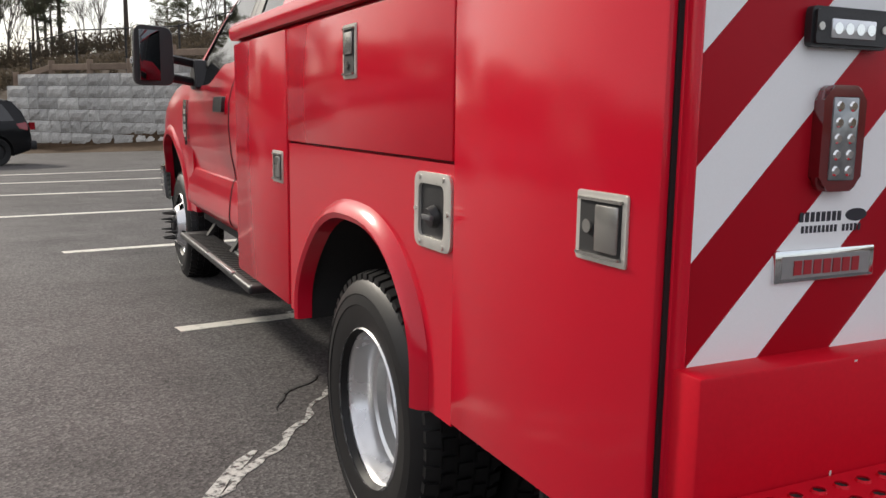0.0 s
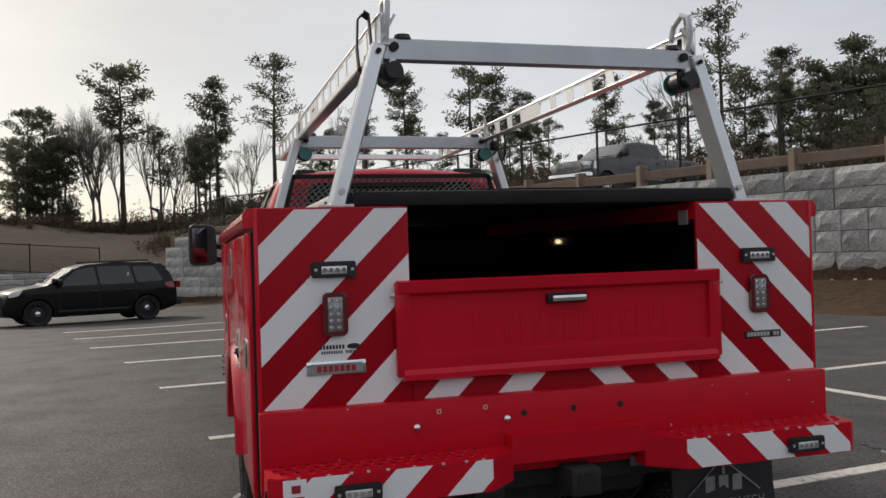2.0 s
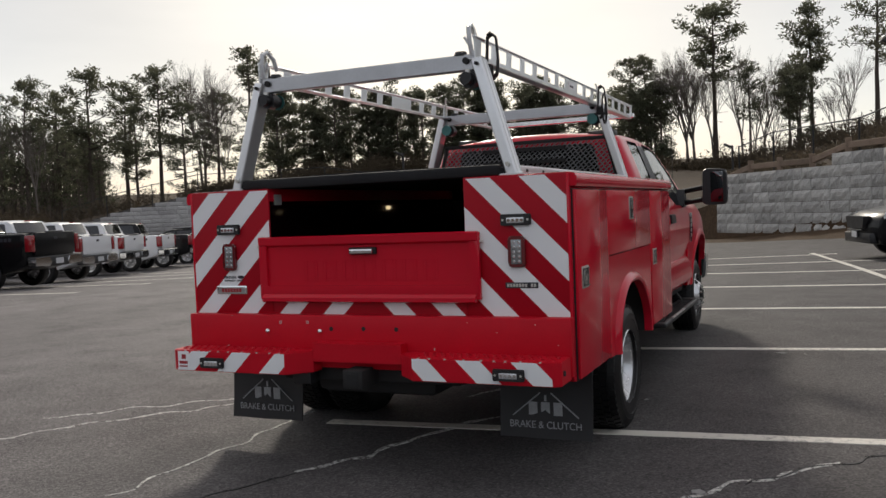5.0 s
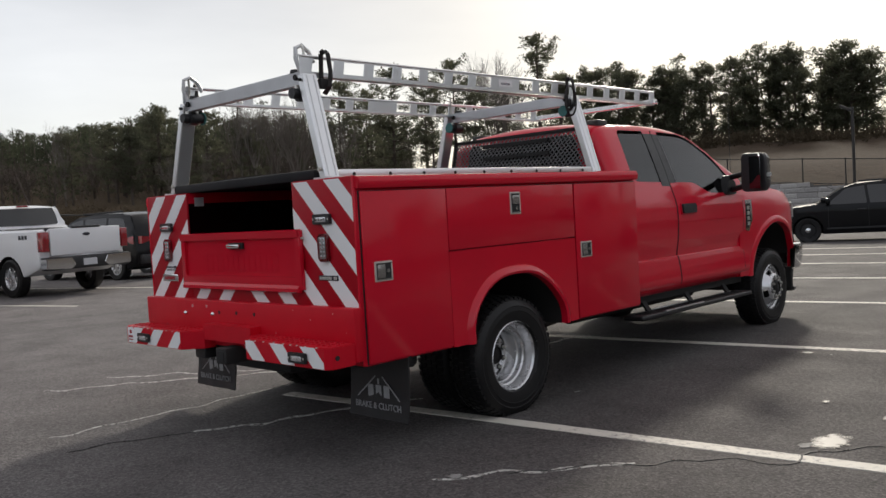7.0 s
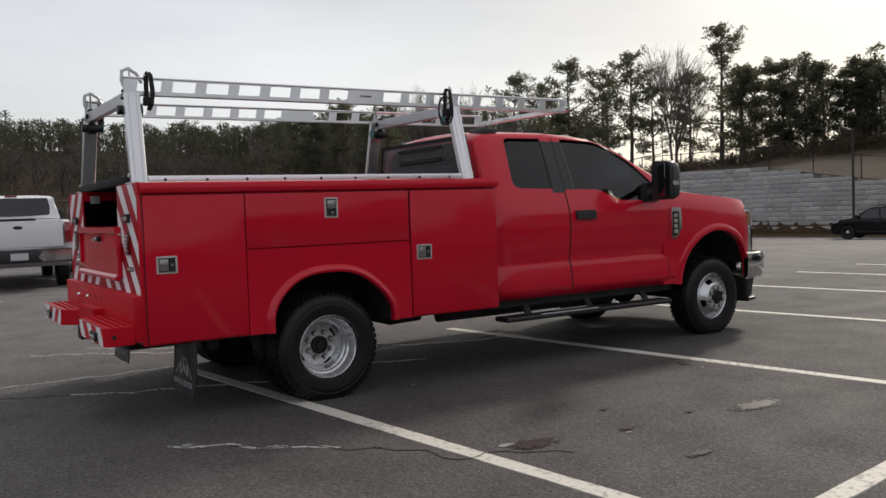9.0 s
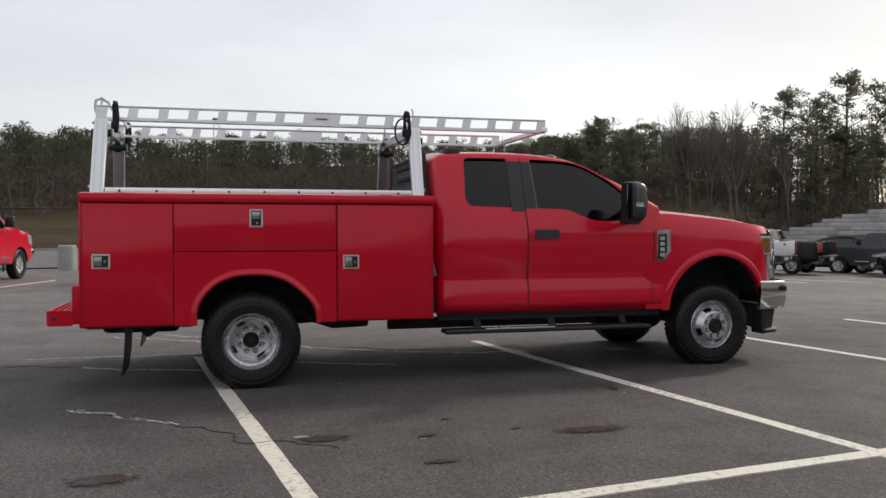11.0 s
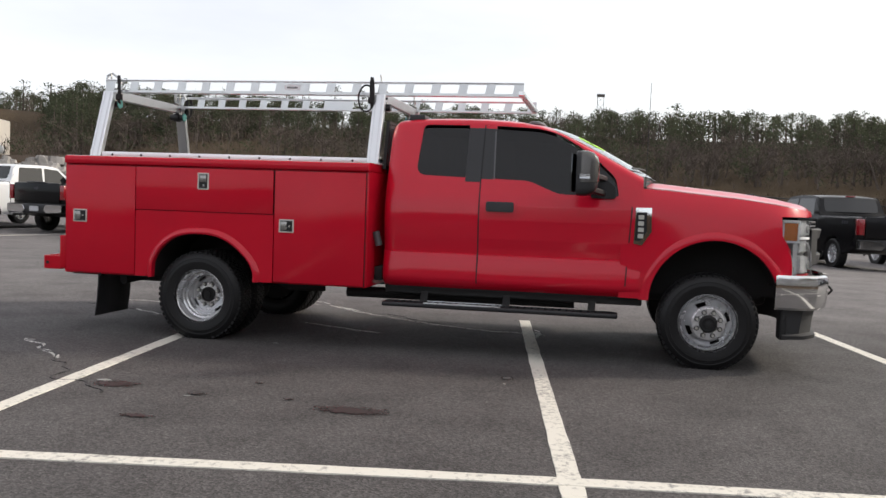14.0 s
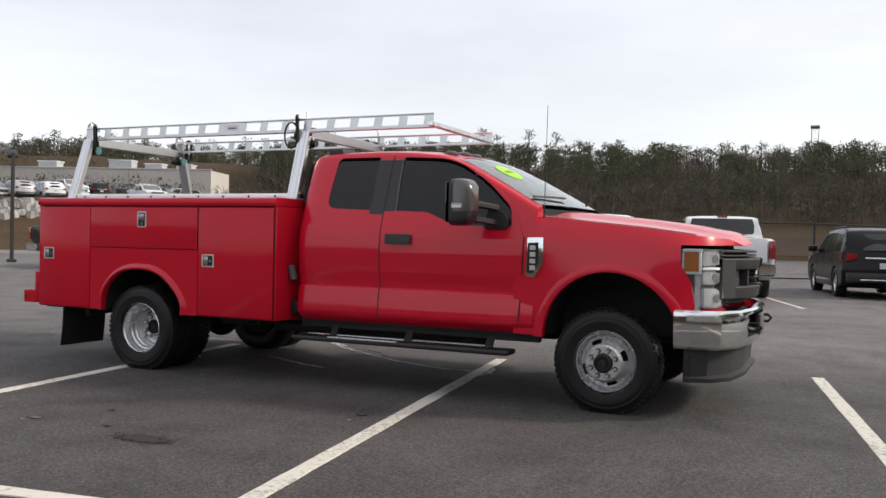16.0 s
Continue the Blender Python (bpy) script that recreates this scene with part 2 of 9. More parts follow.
def add_beam(bm, p0, p1, w, h, up=(0, 0, 1), bevel=0.0, mi=0):
    """A square bar from p0 to p1: w across, h along up."""
    p0, p1, up = Vector(p0), Vector(p1), Vector(up)
    d = (p1 - p0).normalized()
    s = d.cross(up).normalized()
    n = s.cross(d).normalized()
    vs = [bm.verts.new(p + s * (a * w / 2) + n * (b * h / 2)) for p in (p0, p1) for a, b in ((-1, -1), (1, -1), (1, 1), (-1, 1))]
    fs = [bm.faces.new([vs[i] for i in f]) for f in ((0, 1, 2, 3), (7, 6, 5, 4), (0, 4, 5, 1), (1, 5, 6, 2), (2, 6, 7, 3), (3, 7, 4, 0))]
    for f in fs:
        f.material_index = mi
    if bevel:
        bmesh.ops.bevel(bm, geom=list({e for f in fs for e in f.edges}), offset=bevel, segments=1, affect="EDGES", material=mi)


def beam(p0, p1, w, h, up=(0, 0, 1), bevel=0.0):
    bm = bmesh.new()
    add_beam(bm, p0, p1, w, h, up, bevel)
    return bm


def add_prism(bm, poly, axis, a, b, mi=0):
    """A flat outline pushed along an axis from a to b."""
    def at(p, q):
        c = list(p)
        c.insert("xyz".index(axis), q)
        return c
    ra, rb = [[bm.verts.new(at(p, q)) for p in poly] for q in (a, b)]
    n = len(poly)
    fs = [bm.faces.new(ra), bm.faces.new(rb[::-1])]
    fs += [bm.faces.new((ra[i], rb[i], rb[(i + 1) % n], ra[(i + 1) % n])) for i in range(n)]
    for f in fs:
        f.material_index = mi
    return fs


def prism(poly, axis, a, b, bevel=0.0):
    bm = bmesh.new()
    fs = add_prism(bm, poly, axis, a, b)
    if bevel:
        es = {e for f in fs[:2] for e in f.edges}
        bmesh.ops.bevel(bm, geom=list(es), offset=bevel, segments=2, affect="EDGES")
    return bm


def rounded(poly, r, n=4):
    """The outline with its corners rounded by r (one number, or one for each corner)."""
    out = []
    k = len(poly)
    for i, p in enumerate(poly):
        rr = r[i] if isinstance(r, (list, tuple)) else r
        p, a, b = Vector(p), Vector(poly[i - 1]), Vector(poly[(i + 1) % k])
        if rr <= 0:
            out.append(tuple(p))
            continue
        da, db = (a - p), (b - p)
        ra, rb = min(rr, da.length * 0.49), min(rr, db.length * 0.49)
        pa, pb = p + da.normalized() * ra, p + db.normalized() * rb
        for j in range(n + 1):
            t = j / n
            out.append(tuple(pa * (1 - t) ** 2 + p * 2 * t * (1 - t) + pb * t ** 2))
    return out


def cut_sheet(poly, du, dv):
    """A flat outline in (u, v), cut into cells so that it can be bent."""
    bm = bmesh.new()
    bm.faces.new([bm.verts.new((u, v, 0)) for u, v in poly])
    bmesh.ops.triangulate(bm, faces=bm.faces)
    us, vs = [p[0] for p in poly], [p[1] for p in poly]
    for lo, hi, d, no in ((min(us), max(us), du, (1, 0, 0)), (min(vs), max(vs), dv, (0, 1, 0))):
        n = int((hi - lo) / d) if d else 0
        for i in range(1, n + 1):
            q = lo + (hi - lo) * i / (n + 1)
            bmesh.ops.bisect_plane(bm, geom=bm.verts[:] + bm.edges[:] + bm.faces[:], plane_co=Vector(no) * q, plane_no=no, dist=1e-5)
    return bm


def bent(poly, surf, inward, thick, du=0.12, dv=0.08):
    """A plate of that outline laid on surf(u, v), with thickness towards inward."""
    bm = cut_sheet(poly, du, dv)
    for v in bm.verts:
        v.co = surf(v.co.x, v.co.y)
    res = bmesh.ops.extrude_face_region(bm, geom=bm.faces[:])
    inw = Vector(inward) * thick
    for g in res["geom"]:
        if isinstance(g, bmesh.types.BMVert):
            g.co += inw
    return bm


def lathe(profile, seg=40, skip=(), axis_x=True):
    """A ring turned round the x axis from (radius, x) pairs; skip: {(band, segment)} left open."""
    bm = bmesh.new()
    rings = [[bm.verts.new((x, r * math.cos(2 * math.pi * i / seg), r * math.sin(2 * math.pi * i / seg))) for i in range(seg)] for r, x in profile]
    for j in range(len(profile) - 1):
        for i in range(seg):
            if (j, i) not in skip:
                bm.faces.new((rings[j][i], rings[j][(i + 1) % seg], rings[j + 1][(i + 1) % seg], rings[j + 1][i]))
    return bm


def loft(sections, close=True):
    """A skin over rings of equal length."""
    bm = bmesh.new()
    rings = [[bm.verts.new(p) for p in s] for s in sections]
    n = len(rings[0])
    for a, b in zip(rings, rings[1:]):
        for i in range(n):
            bm.faces.new((a[i], a[(i + 1) % n], b[(i + 1) % n], b[i]))
    if close:
        bm.faces.new(rings[0])
        bm.faces.new(rings[-1][::-1])
    return bm


def carve(ob, cutters):
    """Cuts closed shapes (bmesh, material) out of ob and keeps the result as its mesh."""
    made = []
    for bm, material in cutters:
        bmesh.ops.recalc_face_normals(bm, faces=bm.faces)
        me = bpy.data.meshes.new("cutter")
        bm.to_mesh(me)
        bm.free()
        me.materials.append(material)
        c = new("cutter", me)
        c.matrix_world = ob.matrix_world
        mod = ob.modifiers.new("cut", "BOOLEAN")
        mod.operation, mod.object, mod.solver = "DIFFERENCE", c, "EXACT"
        mod.material_mode = "TRANSFER"
        made.append(c)
    bpy.context.view_layer.update()
    me = bpy.data.meshes.new_from_object(ob.evaluated_get(bpy.context.evaluated_depsgraph_get()))
    old = ob.data
    ob.modifiers.clear()
    ob.data = me
    bpy.data.meshes.remove(old)
    for c in made:
        m2 = c.data
        bpy.data.objects.remove(c)
        bpy.data.meshes.remove(m2)
    me.shade_smooth()
    me.set_sharp_from_angle(angle=radians(32))
    return ob


def interp(x, table):
    if x <= table[0][0]:
        return table[0][1]
    for (a, p), (b, q) in zip(table, table[1:]):
        if x <= b:
            return p + (q - p) * (x - a) / (b - a)
    return table[-1][1]


def lettering(name, text, size, width, depth, m, material, parent):
    """Words in the built-in font, as a thin mesh of the given width."""
    cu = bpy.data.curves.new("words", "FONT")
    cu.body, cu.size, cu.extrude, cu.align_x = text, size, depth, "CENTER"
    src = bpy.data.objects.new("words", cu)
    me = bpy.data.meshes.new_from_object(src)
    bpy.data.objects.remove(src)
    bpy.data.curves.remove(cu)
    xs = [v.co.x for v in me.vertices]
    me.transform(m @ Matrix.Scale(width / (max(xs) - min(xs)), 4, (1, 0, 0)))
    me.materials.clear()
    me.materials.append(material)
    ob = new(name, me)
    ob.parent = parent
    return tagged(ob)


def letter_bars(bm, origin, right, up, n, width, height, depth, gap=0.3, skip=()):
    """A row of plain upright bars in place of letters."""
    o, r, u = Vector(origin), Vector(right), Vector(up)
    nrm = r.cross(u)
    w = width / n
    for i in range(n):
        if i in skip:
            continue
        a = o + r * (w * i)
        vs = [bm.verts.new(a + r * (w * (1 - gap)) * p + u * height * q + nrm * depth * s) for s in (0, 1) for p, q in ((0, 0), (1, 0), (1, 1), (0, 1))]
        for f in ((0, 1, 2, 3), (7, 6, 5, 4), (0, 4, 5, 1), (1, 5, 6, 2), (2, 6, 7, 3), (3, 7, 4, 0)):
            bm.faces.new([vs[k] for k in f])

# the red service truck; its rear axle stands over the origin and it faces +y
truck = thing("service_truck", "red utility truck with steel service body and aluminium ladder rack", "truck", pose(0, 0, -0.028))
HW = 1.19            # half width over the compartment doors
Y_REAR, Y_FRONT, Z_LOW, Z_TOP = -1.27, 1.50, 0.55, 1.59
BAY = 0.61           # half width of the open bay between the side cabinets
ARCH = rounded([(-0.425, 0.50), (-0.425, 0.74), (-0.20, 0.945), (0.23, 0.945), (0.515, 0.70), (0.515, 0.50)], [0, 0.16, 0.18, 0.18, 0.22, 0], 6)


def build_service_body():
    body = part("service_body", box(-1.166, 1.166, Y_REAR, Y_FRONT, Z_LOW, Z_TOP - 0.07, 0.008), RED, truck)
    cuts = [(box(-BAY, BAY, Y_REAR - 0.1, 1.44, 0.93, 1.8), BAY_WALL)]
    for s in (-1, 1):
        a, b = sorted((s * 0.55, s * 1.3))
        cuts.append((prism(ARCH, "x", a, b), BLACK_MATT))
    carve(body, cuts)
    # rolled top rails and cabinet lids
    for s in (-1, 1):
        lid = [(s * BAY, 1.52), (s * 1.195, 1.52), (s * 1.203, 1.535), (s * 1.203, 1.566), (s * 1.19, 1.586), (s * 1.16, 1.592), (s * BAY, 1.592)]
        part("cabinet_lid", prism(lid, "y", Y_REAR - 0.004, Y_FRONT + 0.004, 0.004), RED, truck)
        # arched middle panel under the upper door
        lo = [(-0.592, Z_LOW + 0.004), (-0.425, Z_LOW + 0.004)]
        hi = [(0.515, Z_LOW + 0.004), (0.676, Z_LOW + 0.004), (0.676, 1.128), (-0.592, 1.128)]
        arc = [p for p in ARCH if p[1] > Z_LOW + 0.02]
        a, b = sorted((s * 1.164, s * 1.184))
        bm = bmesh.new()
        add_prism(bm, lo + arc + hi, "x", a, b)
        part("wheel_arch_panel", bm, RED, truck)
        # flared lip round the arch
        lip = [p for p in ARCH if p[1] > 0.54]
        lip = [(lip[0][0], Z_LOW + 0.002)] + lip + [(lip[-1][0], Z_LOW + 0.002)]
        secs = []
        cen = Vector((0.045, 0.60))
        for p in lip:
            p = Vector(p)
            o = (p - cen)
            o = Vector((o.x, max(o.y, 0.0))).normalized()
            q = [(p - o * 0.006, 1.160), (p - o * 0.004, 1.209), (p + o * 0.012, 1.216), (p + o * 0.034, 1.206), (p + o * 0.052, 1.180)]
            secs.append([Vector((s * x, c.x, c.y)) for c, x in q])
        part("arch_flare", loft(secs), RED_GLOSS, truck, "rounded red wheel-arch lip")
    for s in (-1, 1):
        doors = ((-1.256, -0.598, 0.562, 1.505), (-0.592, 0.672, 1.134, 1.505), (0.686, 1.478, 0.562, 1.505))
        for y0, y1, z0, z1 in doors:
            a, b = sorted((s * 1.172, s * HW))
            door = part("compartment_door", box(a, b, y0, y1, z0, z1, 0.006), RED, truck)
            a, b = sorted((s * 1.154, s * 1.1745))
            part("seal", box(a, b, y0 - 0.003, y1 + 0.004, z0 - 0.003, z1 + 0.004), GASKET, door, "black rubber door seal")
            if y0 < -1:
                build_latch(door, s, -1.124, 1.062, False)
            elif y1 > 1:
                build_latch(door, s, 0.796, 1.041, False)
            else:
                build_latch(door, s, 0.037, 1.395, True)
    return body


# glossy red paint darkened to near black: the covered bay's shade is in it
BAY_WALL = surface("shaded_bay_paint", (0.008, 0.002, 0.003), 0.05, specular=0.5, grain=(60, 0.2), stain=(4, 0.4))


def build_latch(door, s, y, z, upright):
    """A recessed stainless paddle latch."""
    w, h = (0.052, 0.072) if upright else (0.066, 0.056)
    x = s * HW
    frame = rounded([(y - w, z - h), (y + w, z - h), (y + w, z + h), (y - w, z + h)], 0.006, 2)
    bm = prism(frame, "x", *sorted((x - s * 0.006, x + s * 0.004)), 0.0015)
    latch = part("latch", bm, PADDLE, door, "stainless paddle latch")
    k = 0.013
    bm = box(*sorted((x + s * 0.004, x + s * 0.0055)), y - w + k, y + w - k, z - h + k, z + h - k)
    add_box(bm, *sorted((x + s * 0.004, x + s * 0.012)), y - w + k - 0.003, y + w - k + 0.003, z - h + k - 0.003, z - h + k + 0.002, mi=1)
    add_box(bm, *sorted((x + s * 0.004, x + s * 0.010)), y - w + k - 0.003, y + w - k + 0.003, z + h - k - 0.002, z + h - k + 0.003, mi=1)
    if upright:
        add_box(bm, *sorted((x + s * 0.004, x + s * 0.011)), y - w + k + 0.006, y + w - k - 0.006, z - 0.008, z + h - k - 0.008, 0.003, mi=1)
        add_tube(bm, (x + s * 0.004, y + 0.006, z - 0.036), (x + s * 0.010, y + 0.006, z - 0.036), 0.011, seg=12, mi=1)
    else:
        add_box(bm, *sorted((x + s * 0.004, x + s * 0.011)), y - w + k + 0.004, y + w * 0.12, z - h + k + 0.006, z + h - k - 0.006, 0.003, mi=1)
        add_tube(bm, (x + s * 0.004, y + w * 0.45, z), (x + s * 0.010, y + w * 0.45, z), 0.011, seg=12, mi=1)
    part("latch_paddle", bm, (GASKET, SILVER_CAP), door)
    return latch


def build_rear():
    # striped rear faces of both cabinets and the strip under the tailgate
    def stripes(x0, x1, z0, z1, s, name, parent, y, base, period, width):
        """White bands that rise towards the middle: z - s*x is constant along each."""
        n = 0
        for k in range(-2, 12):
            lo = base - period * k
            poly = []
            corners = [(x0, z0), (x1, z0), (x1, z1), (x0, z1)]
            for value, keep in ((lo, 1), (lo + width, -1)):
                poly = corners if not poly and value == lo else poly
                out = []
                for i, p in enumerate(poly):
                    q = poly[(i + 1) % len(poly)]
                    dp, dq = [(c[1] - s * c[0] - value) * keep for c in (p, q)]
                    if dp >= 0:
                        out.append(p)
                    if dp * dq < 0:
                        t = dp / (dp - dq)
                        out.append((p[0] + (q[0] - p[0]) * t, p[1] + (q[1] - p[1]) * t))
                poly = out
                if not poly:
                    break
            if len(poly) >= 3:
                part(name, prism(poly, "y", y - 0.0015, y), WHITE_VINYL, parent, smooth=0)
                n += 1
        return n

    for s in (-1, 1):
        x0, x1 = sorted((s * (BAY - 0.005), s * 1.162))
        z0, z1 = 0.87, 1.59
        edge = box(x0, x1, Y_REAR - 0.012, Y_REAR + 0.002, z0, z1, 0.004)
        panel = part("striped_panel", edge, RED_VINYL, truck, "red and white chevron-striped rear panel")
        stripes(x0 + 0.003, x1 - 0.003, z0, z1 - 0.006, -s, "white_stripe", panel, Y_REAR - 0.012, *((2.472, 0.2915, 0.135) if s < 0 else (2.492, 0.2885, 0.134)))
        corner = box(*sorted((s * 1.150, s * 1.1655)), Y_REAR - 0.016, Y_REAR + 0.010, Z_LOW + 0.004, 1.585, 0.006, 3)
        part("corner_post", corner, RED, truck)
        strip = part("striped_sill", box(*sorted((0.0, s * (BAY - 0.007))), Y_REAR - 0.010, Y_REAR + 0.002, 0.868, 0.955), RED_VINYL, truck)
        x0, x1 = sorted((s * 0.06, s * (BAY - 0.008)))
        stripes(x0, x1, 0.870, 0.953, -s, "white_stripe", strip, Y_REAR - 0.010, *((2.472, 0.2915, 0.133) if s < 0 else (2.492, 0.2885, 0.132)))
        build_work_light(truck, s * 0.888, Y_REAR - 0.012, 1.366)
        build_tail_light(s * 0.888)
    # riser panel and step bumper
    riser = part("bumper_riser", box(-1.168, 1.168, -1.336, Y_REAR - 0.004, 0.585, 0.876, 0.006), RED_ROUGH, truck, "red steel riser panel with bolts")
    for x, z, kind in ((-0.610, 0.783, 1), (-0.262, 0.787, 1), (-0.192, 0.802, 0), (0.011, 0.805, 0), (0.210, 0.805, 0)):
        if kind:
            bm = bmesh.new()
            bmesh.ops.create_uvsphere(bm, u_segments=12, v_segments=8, radius=0.0165, matrix=Matrix.Translation((x, -1.340, z)))
            part("bolt_head", bm, CHROME, riser)
        else:
            part("bolt_hole", tube((x, -1.338, z), (x, -1.320, z), 0.012, seg=14), GASKET, riser)
    for x, z in ((-0.524, 0.834), (-0.345, 0.836)):
        bm = box(x - 0.008, x + 0.008, -1.3375, -1.334, z - 0.008, z + 0.008)
        add_box(bm, x - 0.0045, x + 0.0045, -1.3382, -1.335, z - 0.0045, z + 0.0045, mi=1)
        part("sticker", bm, (CHIP, RED_ROUGH), riser, smooth=0)
    for x, z, w, h in ((-0.895, 0.690, .004, .012), (0.430, 0.705, .004, .012), (0.78, 0.800, .006, .004), (0.985, 0.842, .008, .004), (0.62, 0.848, .004, .003),
                       (-0.86, 0.868, .006, .003), (1.10, 0.742, .003, .005)):
        part("paint_chip", box(x - w / 2, x + w / 2, -1.3368, -1.334, z - h / 2, z + h / 2), CHIP, riser, smooth=0)
    for s in (-1, 1):
        plan = [(s * 1.160, -1.336), (s * 1.160, -1.492), (s * 1.128, -1.520), (s * 0.385, -1.520), (s * 0.270, -1.412), (s * 0.262, -1.336)]
        if s > 0:
            plan = plan[::-1]
        step = part("step_bumper", prism(plan, "z", 0.572, 0.690, 0.004), RED_ROUGH, truck, "worn red step bumper with punched tread")
        # punched tread: raised rims round dark holes
        for i in range(16):
            for j in range(3):
                x = s * (0.40 + i * 0.047 + (j % 2) * 0.022)
                y = -1.375 - j * 0.045
                if abs(x) > 1.13:
                    continue
                bm = bmesh.new()
                add_tube(bm, (x, y, 0.688), (x, y, 0.6945), 0.0135, 0.0105, seg=8, caps=False)
                add_tube(bm, (x, y, 0.6905), (x, y, 0.6912), 0.0105, seg=8, mi=1)
                part("tread_hole", bm, (RED_ROUGH, GASKET), step)
        x0, x1 = sorted((s * 0.385, s * 1.120))
        stripes(x0, x1, 0.576, 0.686, -s, "white_stripe", step, -1.520, *((2.146, 0.2855, 0.127) if s < 0 else (2.178, 0.289, 0.129)))
        build_work_light(step, s * 0.885 + 0.02, -1.521, 0.624)
        if s < 0:
            tag = part("maker_sticker", box(-1.112, -1.035, -1.5235, -1.520, 0.580, 0.684), WHITE_VINYL, step, "white sticker with dark red bars")
            for x, z, w, h in ((-1.085, 0.640, 0.030, 0.026), (-1.102, 0.612, 0.058, 0.016), (-1.102, 0.594, 0.058, 0.008)):
                part("sticker_bar", box(x, x + w, -1.5245, -1.5232, z, z + h), INK_RED, tag)
        part("side_bolt", tube((s * 1.158, -1.46, 0.63), (s * 1.166, -1.46, 0.63), 0.014, seg=10), BLACK_MATT, step)
        for k in range(9):
            x = s * (0.42 + 0.08 * k + 0.02 * math.sin(k * 5.1))
            part("paint_chip", box(x - 0.005, x + 0.006, -1.5206, -1.512, 0.684, 0.6905), CHIP, step, smooth=0)
    plan = [(-0.272, -1.336), (-0.272, -1.412), (0.272, -1.412), (0.272, -1.336)]
    part("step_centre", prism(plan, "z", 0.630, 0.735, 0.004), RED_ROUGH, truck)
    # dealer plate, model plate, printed lines
    plate = part("maker_plate", box(-0.995, -0.780, Y_REAR - 0.020, Y_REAR - 0.012, 0.988, 1.038, 0.003), CHROME, truck, "chrome plate with red raised lettering")
    part("plate_field", box(-0.982, -0.793, Y_REAR - 0.0215, Y_REAR - 0.019, 0.995, 1.029), GOLD_CAN, plate)
    bm = bmesh.new()
    letter_bars(bm, (-0.958, Y_REAR - 0.021, 1.000), (1, 0, 0), (0, 0, 1), 7, 0.145, 0.022, 0.002, 0.25)
    part("lettering", bm, INK_RED, plate, smooth=0)
    plate = part("model_plate", box(0.818, 0.992, Y_REAR - 0.017, Y_REAR - 0.012, 1.020, 1.049, 0.002), INK, truck, "black model plate with silver lettering")
    bm = bmesh.new()
    letter_bars(bm, (0.828, Y_REAR - 0.017, 1.026), (1, 0, 0), (0, 0, 1), 10, 0.158, 0.017, 0.0015, 0.25, (7,))
    part("lettering", bm, STEEL, plate, smooth=0)
    bm = bmesh.new()
    letter_bars(bm, (-0.945, Y_REAR - 0.0136, 1.079), (1, 0, 0), (0, 0, 1), 8, 0.092, 0.015, 0.0006, 0.3)
    letter_bars(bm, (-0.940, Y_REAR - 0.0136, 1.062), (1, 0, 0), (0, 0, 1), 15, 0.132, 0.011, 0.0006, 0.35, (9,))
    dealer = part("dealer_decal", bm, INK, truck, "dark printed dealer lines", smooth=0)
    tagged(dealer, "dark printed dealer lines", kind="stuff")
    oval = [(-0.823 + 0.024 * math.cos(a), 1.087 + 0.010 * math.sin(a)) for a in [2 * math.pi * i / 20 for i in range(20)]]
    part("oval_mark", prism(oval, "y", Y_REAR - 0.0142, Y_REAR - 0.0130), INK, dealer, smooth=0)


def build_work_light(parent, x, y, z):
    """A small flush LED light in a black housing."""
    w, h = 0.080, 0.029
    shape = rounded([(x - w, z - h), (x + w, z - h), (x + w, z + h), (x - w, z + h)], 0.010, 3)
    lamp = part("work_light", prism(shape, "y", y - 0.022, y, 0.005), BLACK, parent, "small black LED work light")
    part("light_lens", box(x - 0.046, x + 0.046, y - 0.0245, y - 0.020, z - 0.016, z + 0.012, 0.002), LED, lamp)
    bm = bmesh.new()
    for k in range(4):
        add_tube(bm, (x - 0.034 + k * 0.0227, y - 0.0258, z - 0.002), (x - 0.034 + k * 0.0227, y - 0.024, z - 0.002), 0.0085, seg=10)
    part("led", bm, CHROME, lamp)
    for dx in (-0.066, 0.066):
        part("screw", tube((x + dx, y - 0.024, z), (x + dx, y - 0.02, z), 0.006, seg=8), STEEL, lamp)


def build_tail_light(x):
    z, y = 1.205, Y_REAR - 0.012
    w, h = 0.045, 0.079
    shape = rounded([(x - w, z - h), (x + w, z - h), (x + w, z + h), (x - w, z + h)], 0.022, 4)
    lamp = part("tail_light", prism(shape, "y", y - 0.020, y, 0.006), RED_LENS, truck, "red tail light with clear LED cells")
    part("light_lens", box(x - 0.027, x + 0.027, y - 0.0225, y - 0.019, z - 0.062, z + 0.062, 0.003), LED_DARK, lamp)
    for i in (-1, 1):
        for j in range(5):
            c = (x + i * 0.0135, y - 0.022, z - 0.048 + j * 0.024)
            part("led", tube(c, (c[0], c[1] - 0.003, c[2]), 0.0085, 0.006, 10), CHROME, lamp)


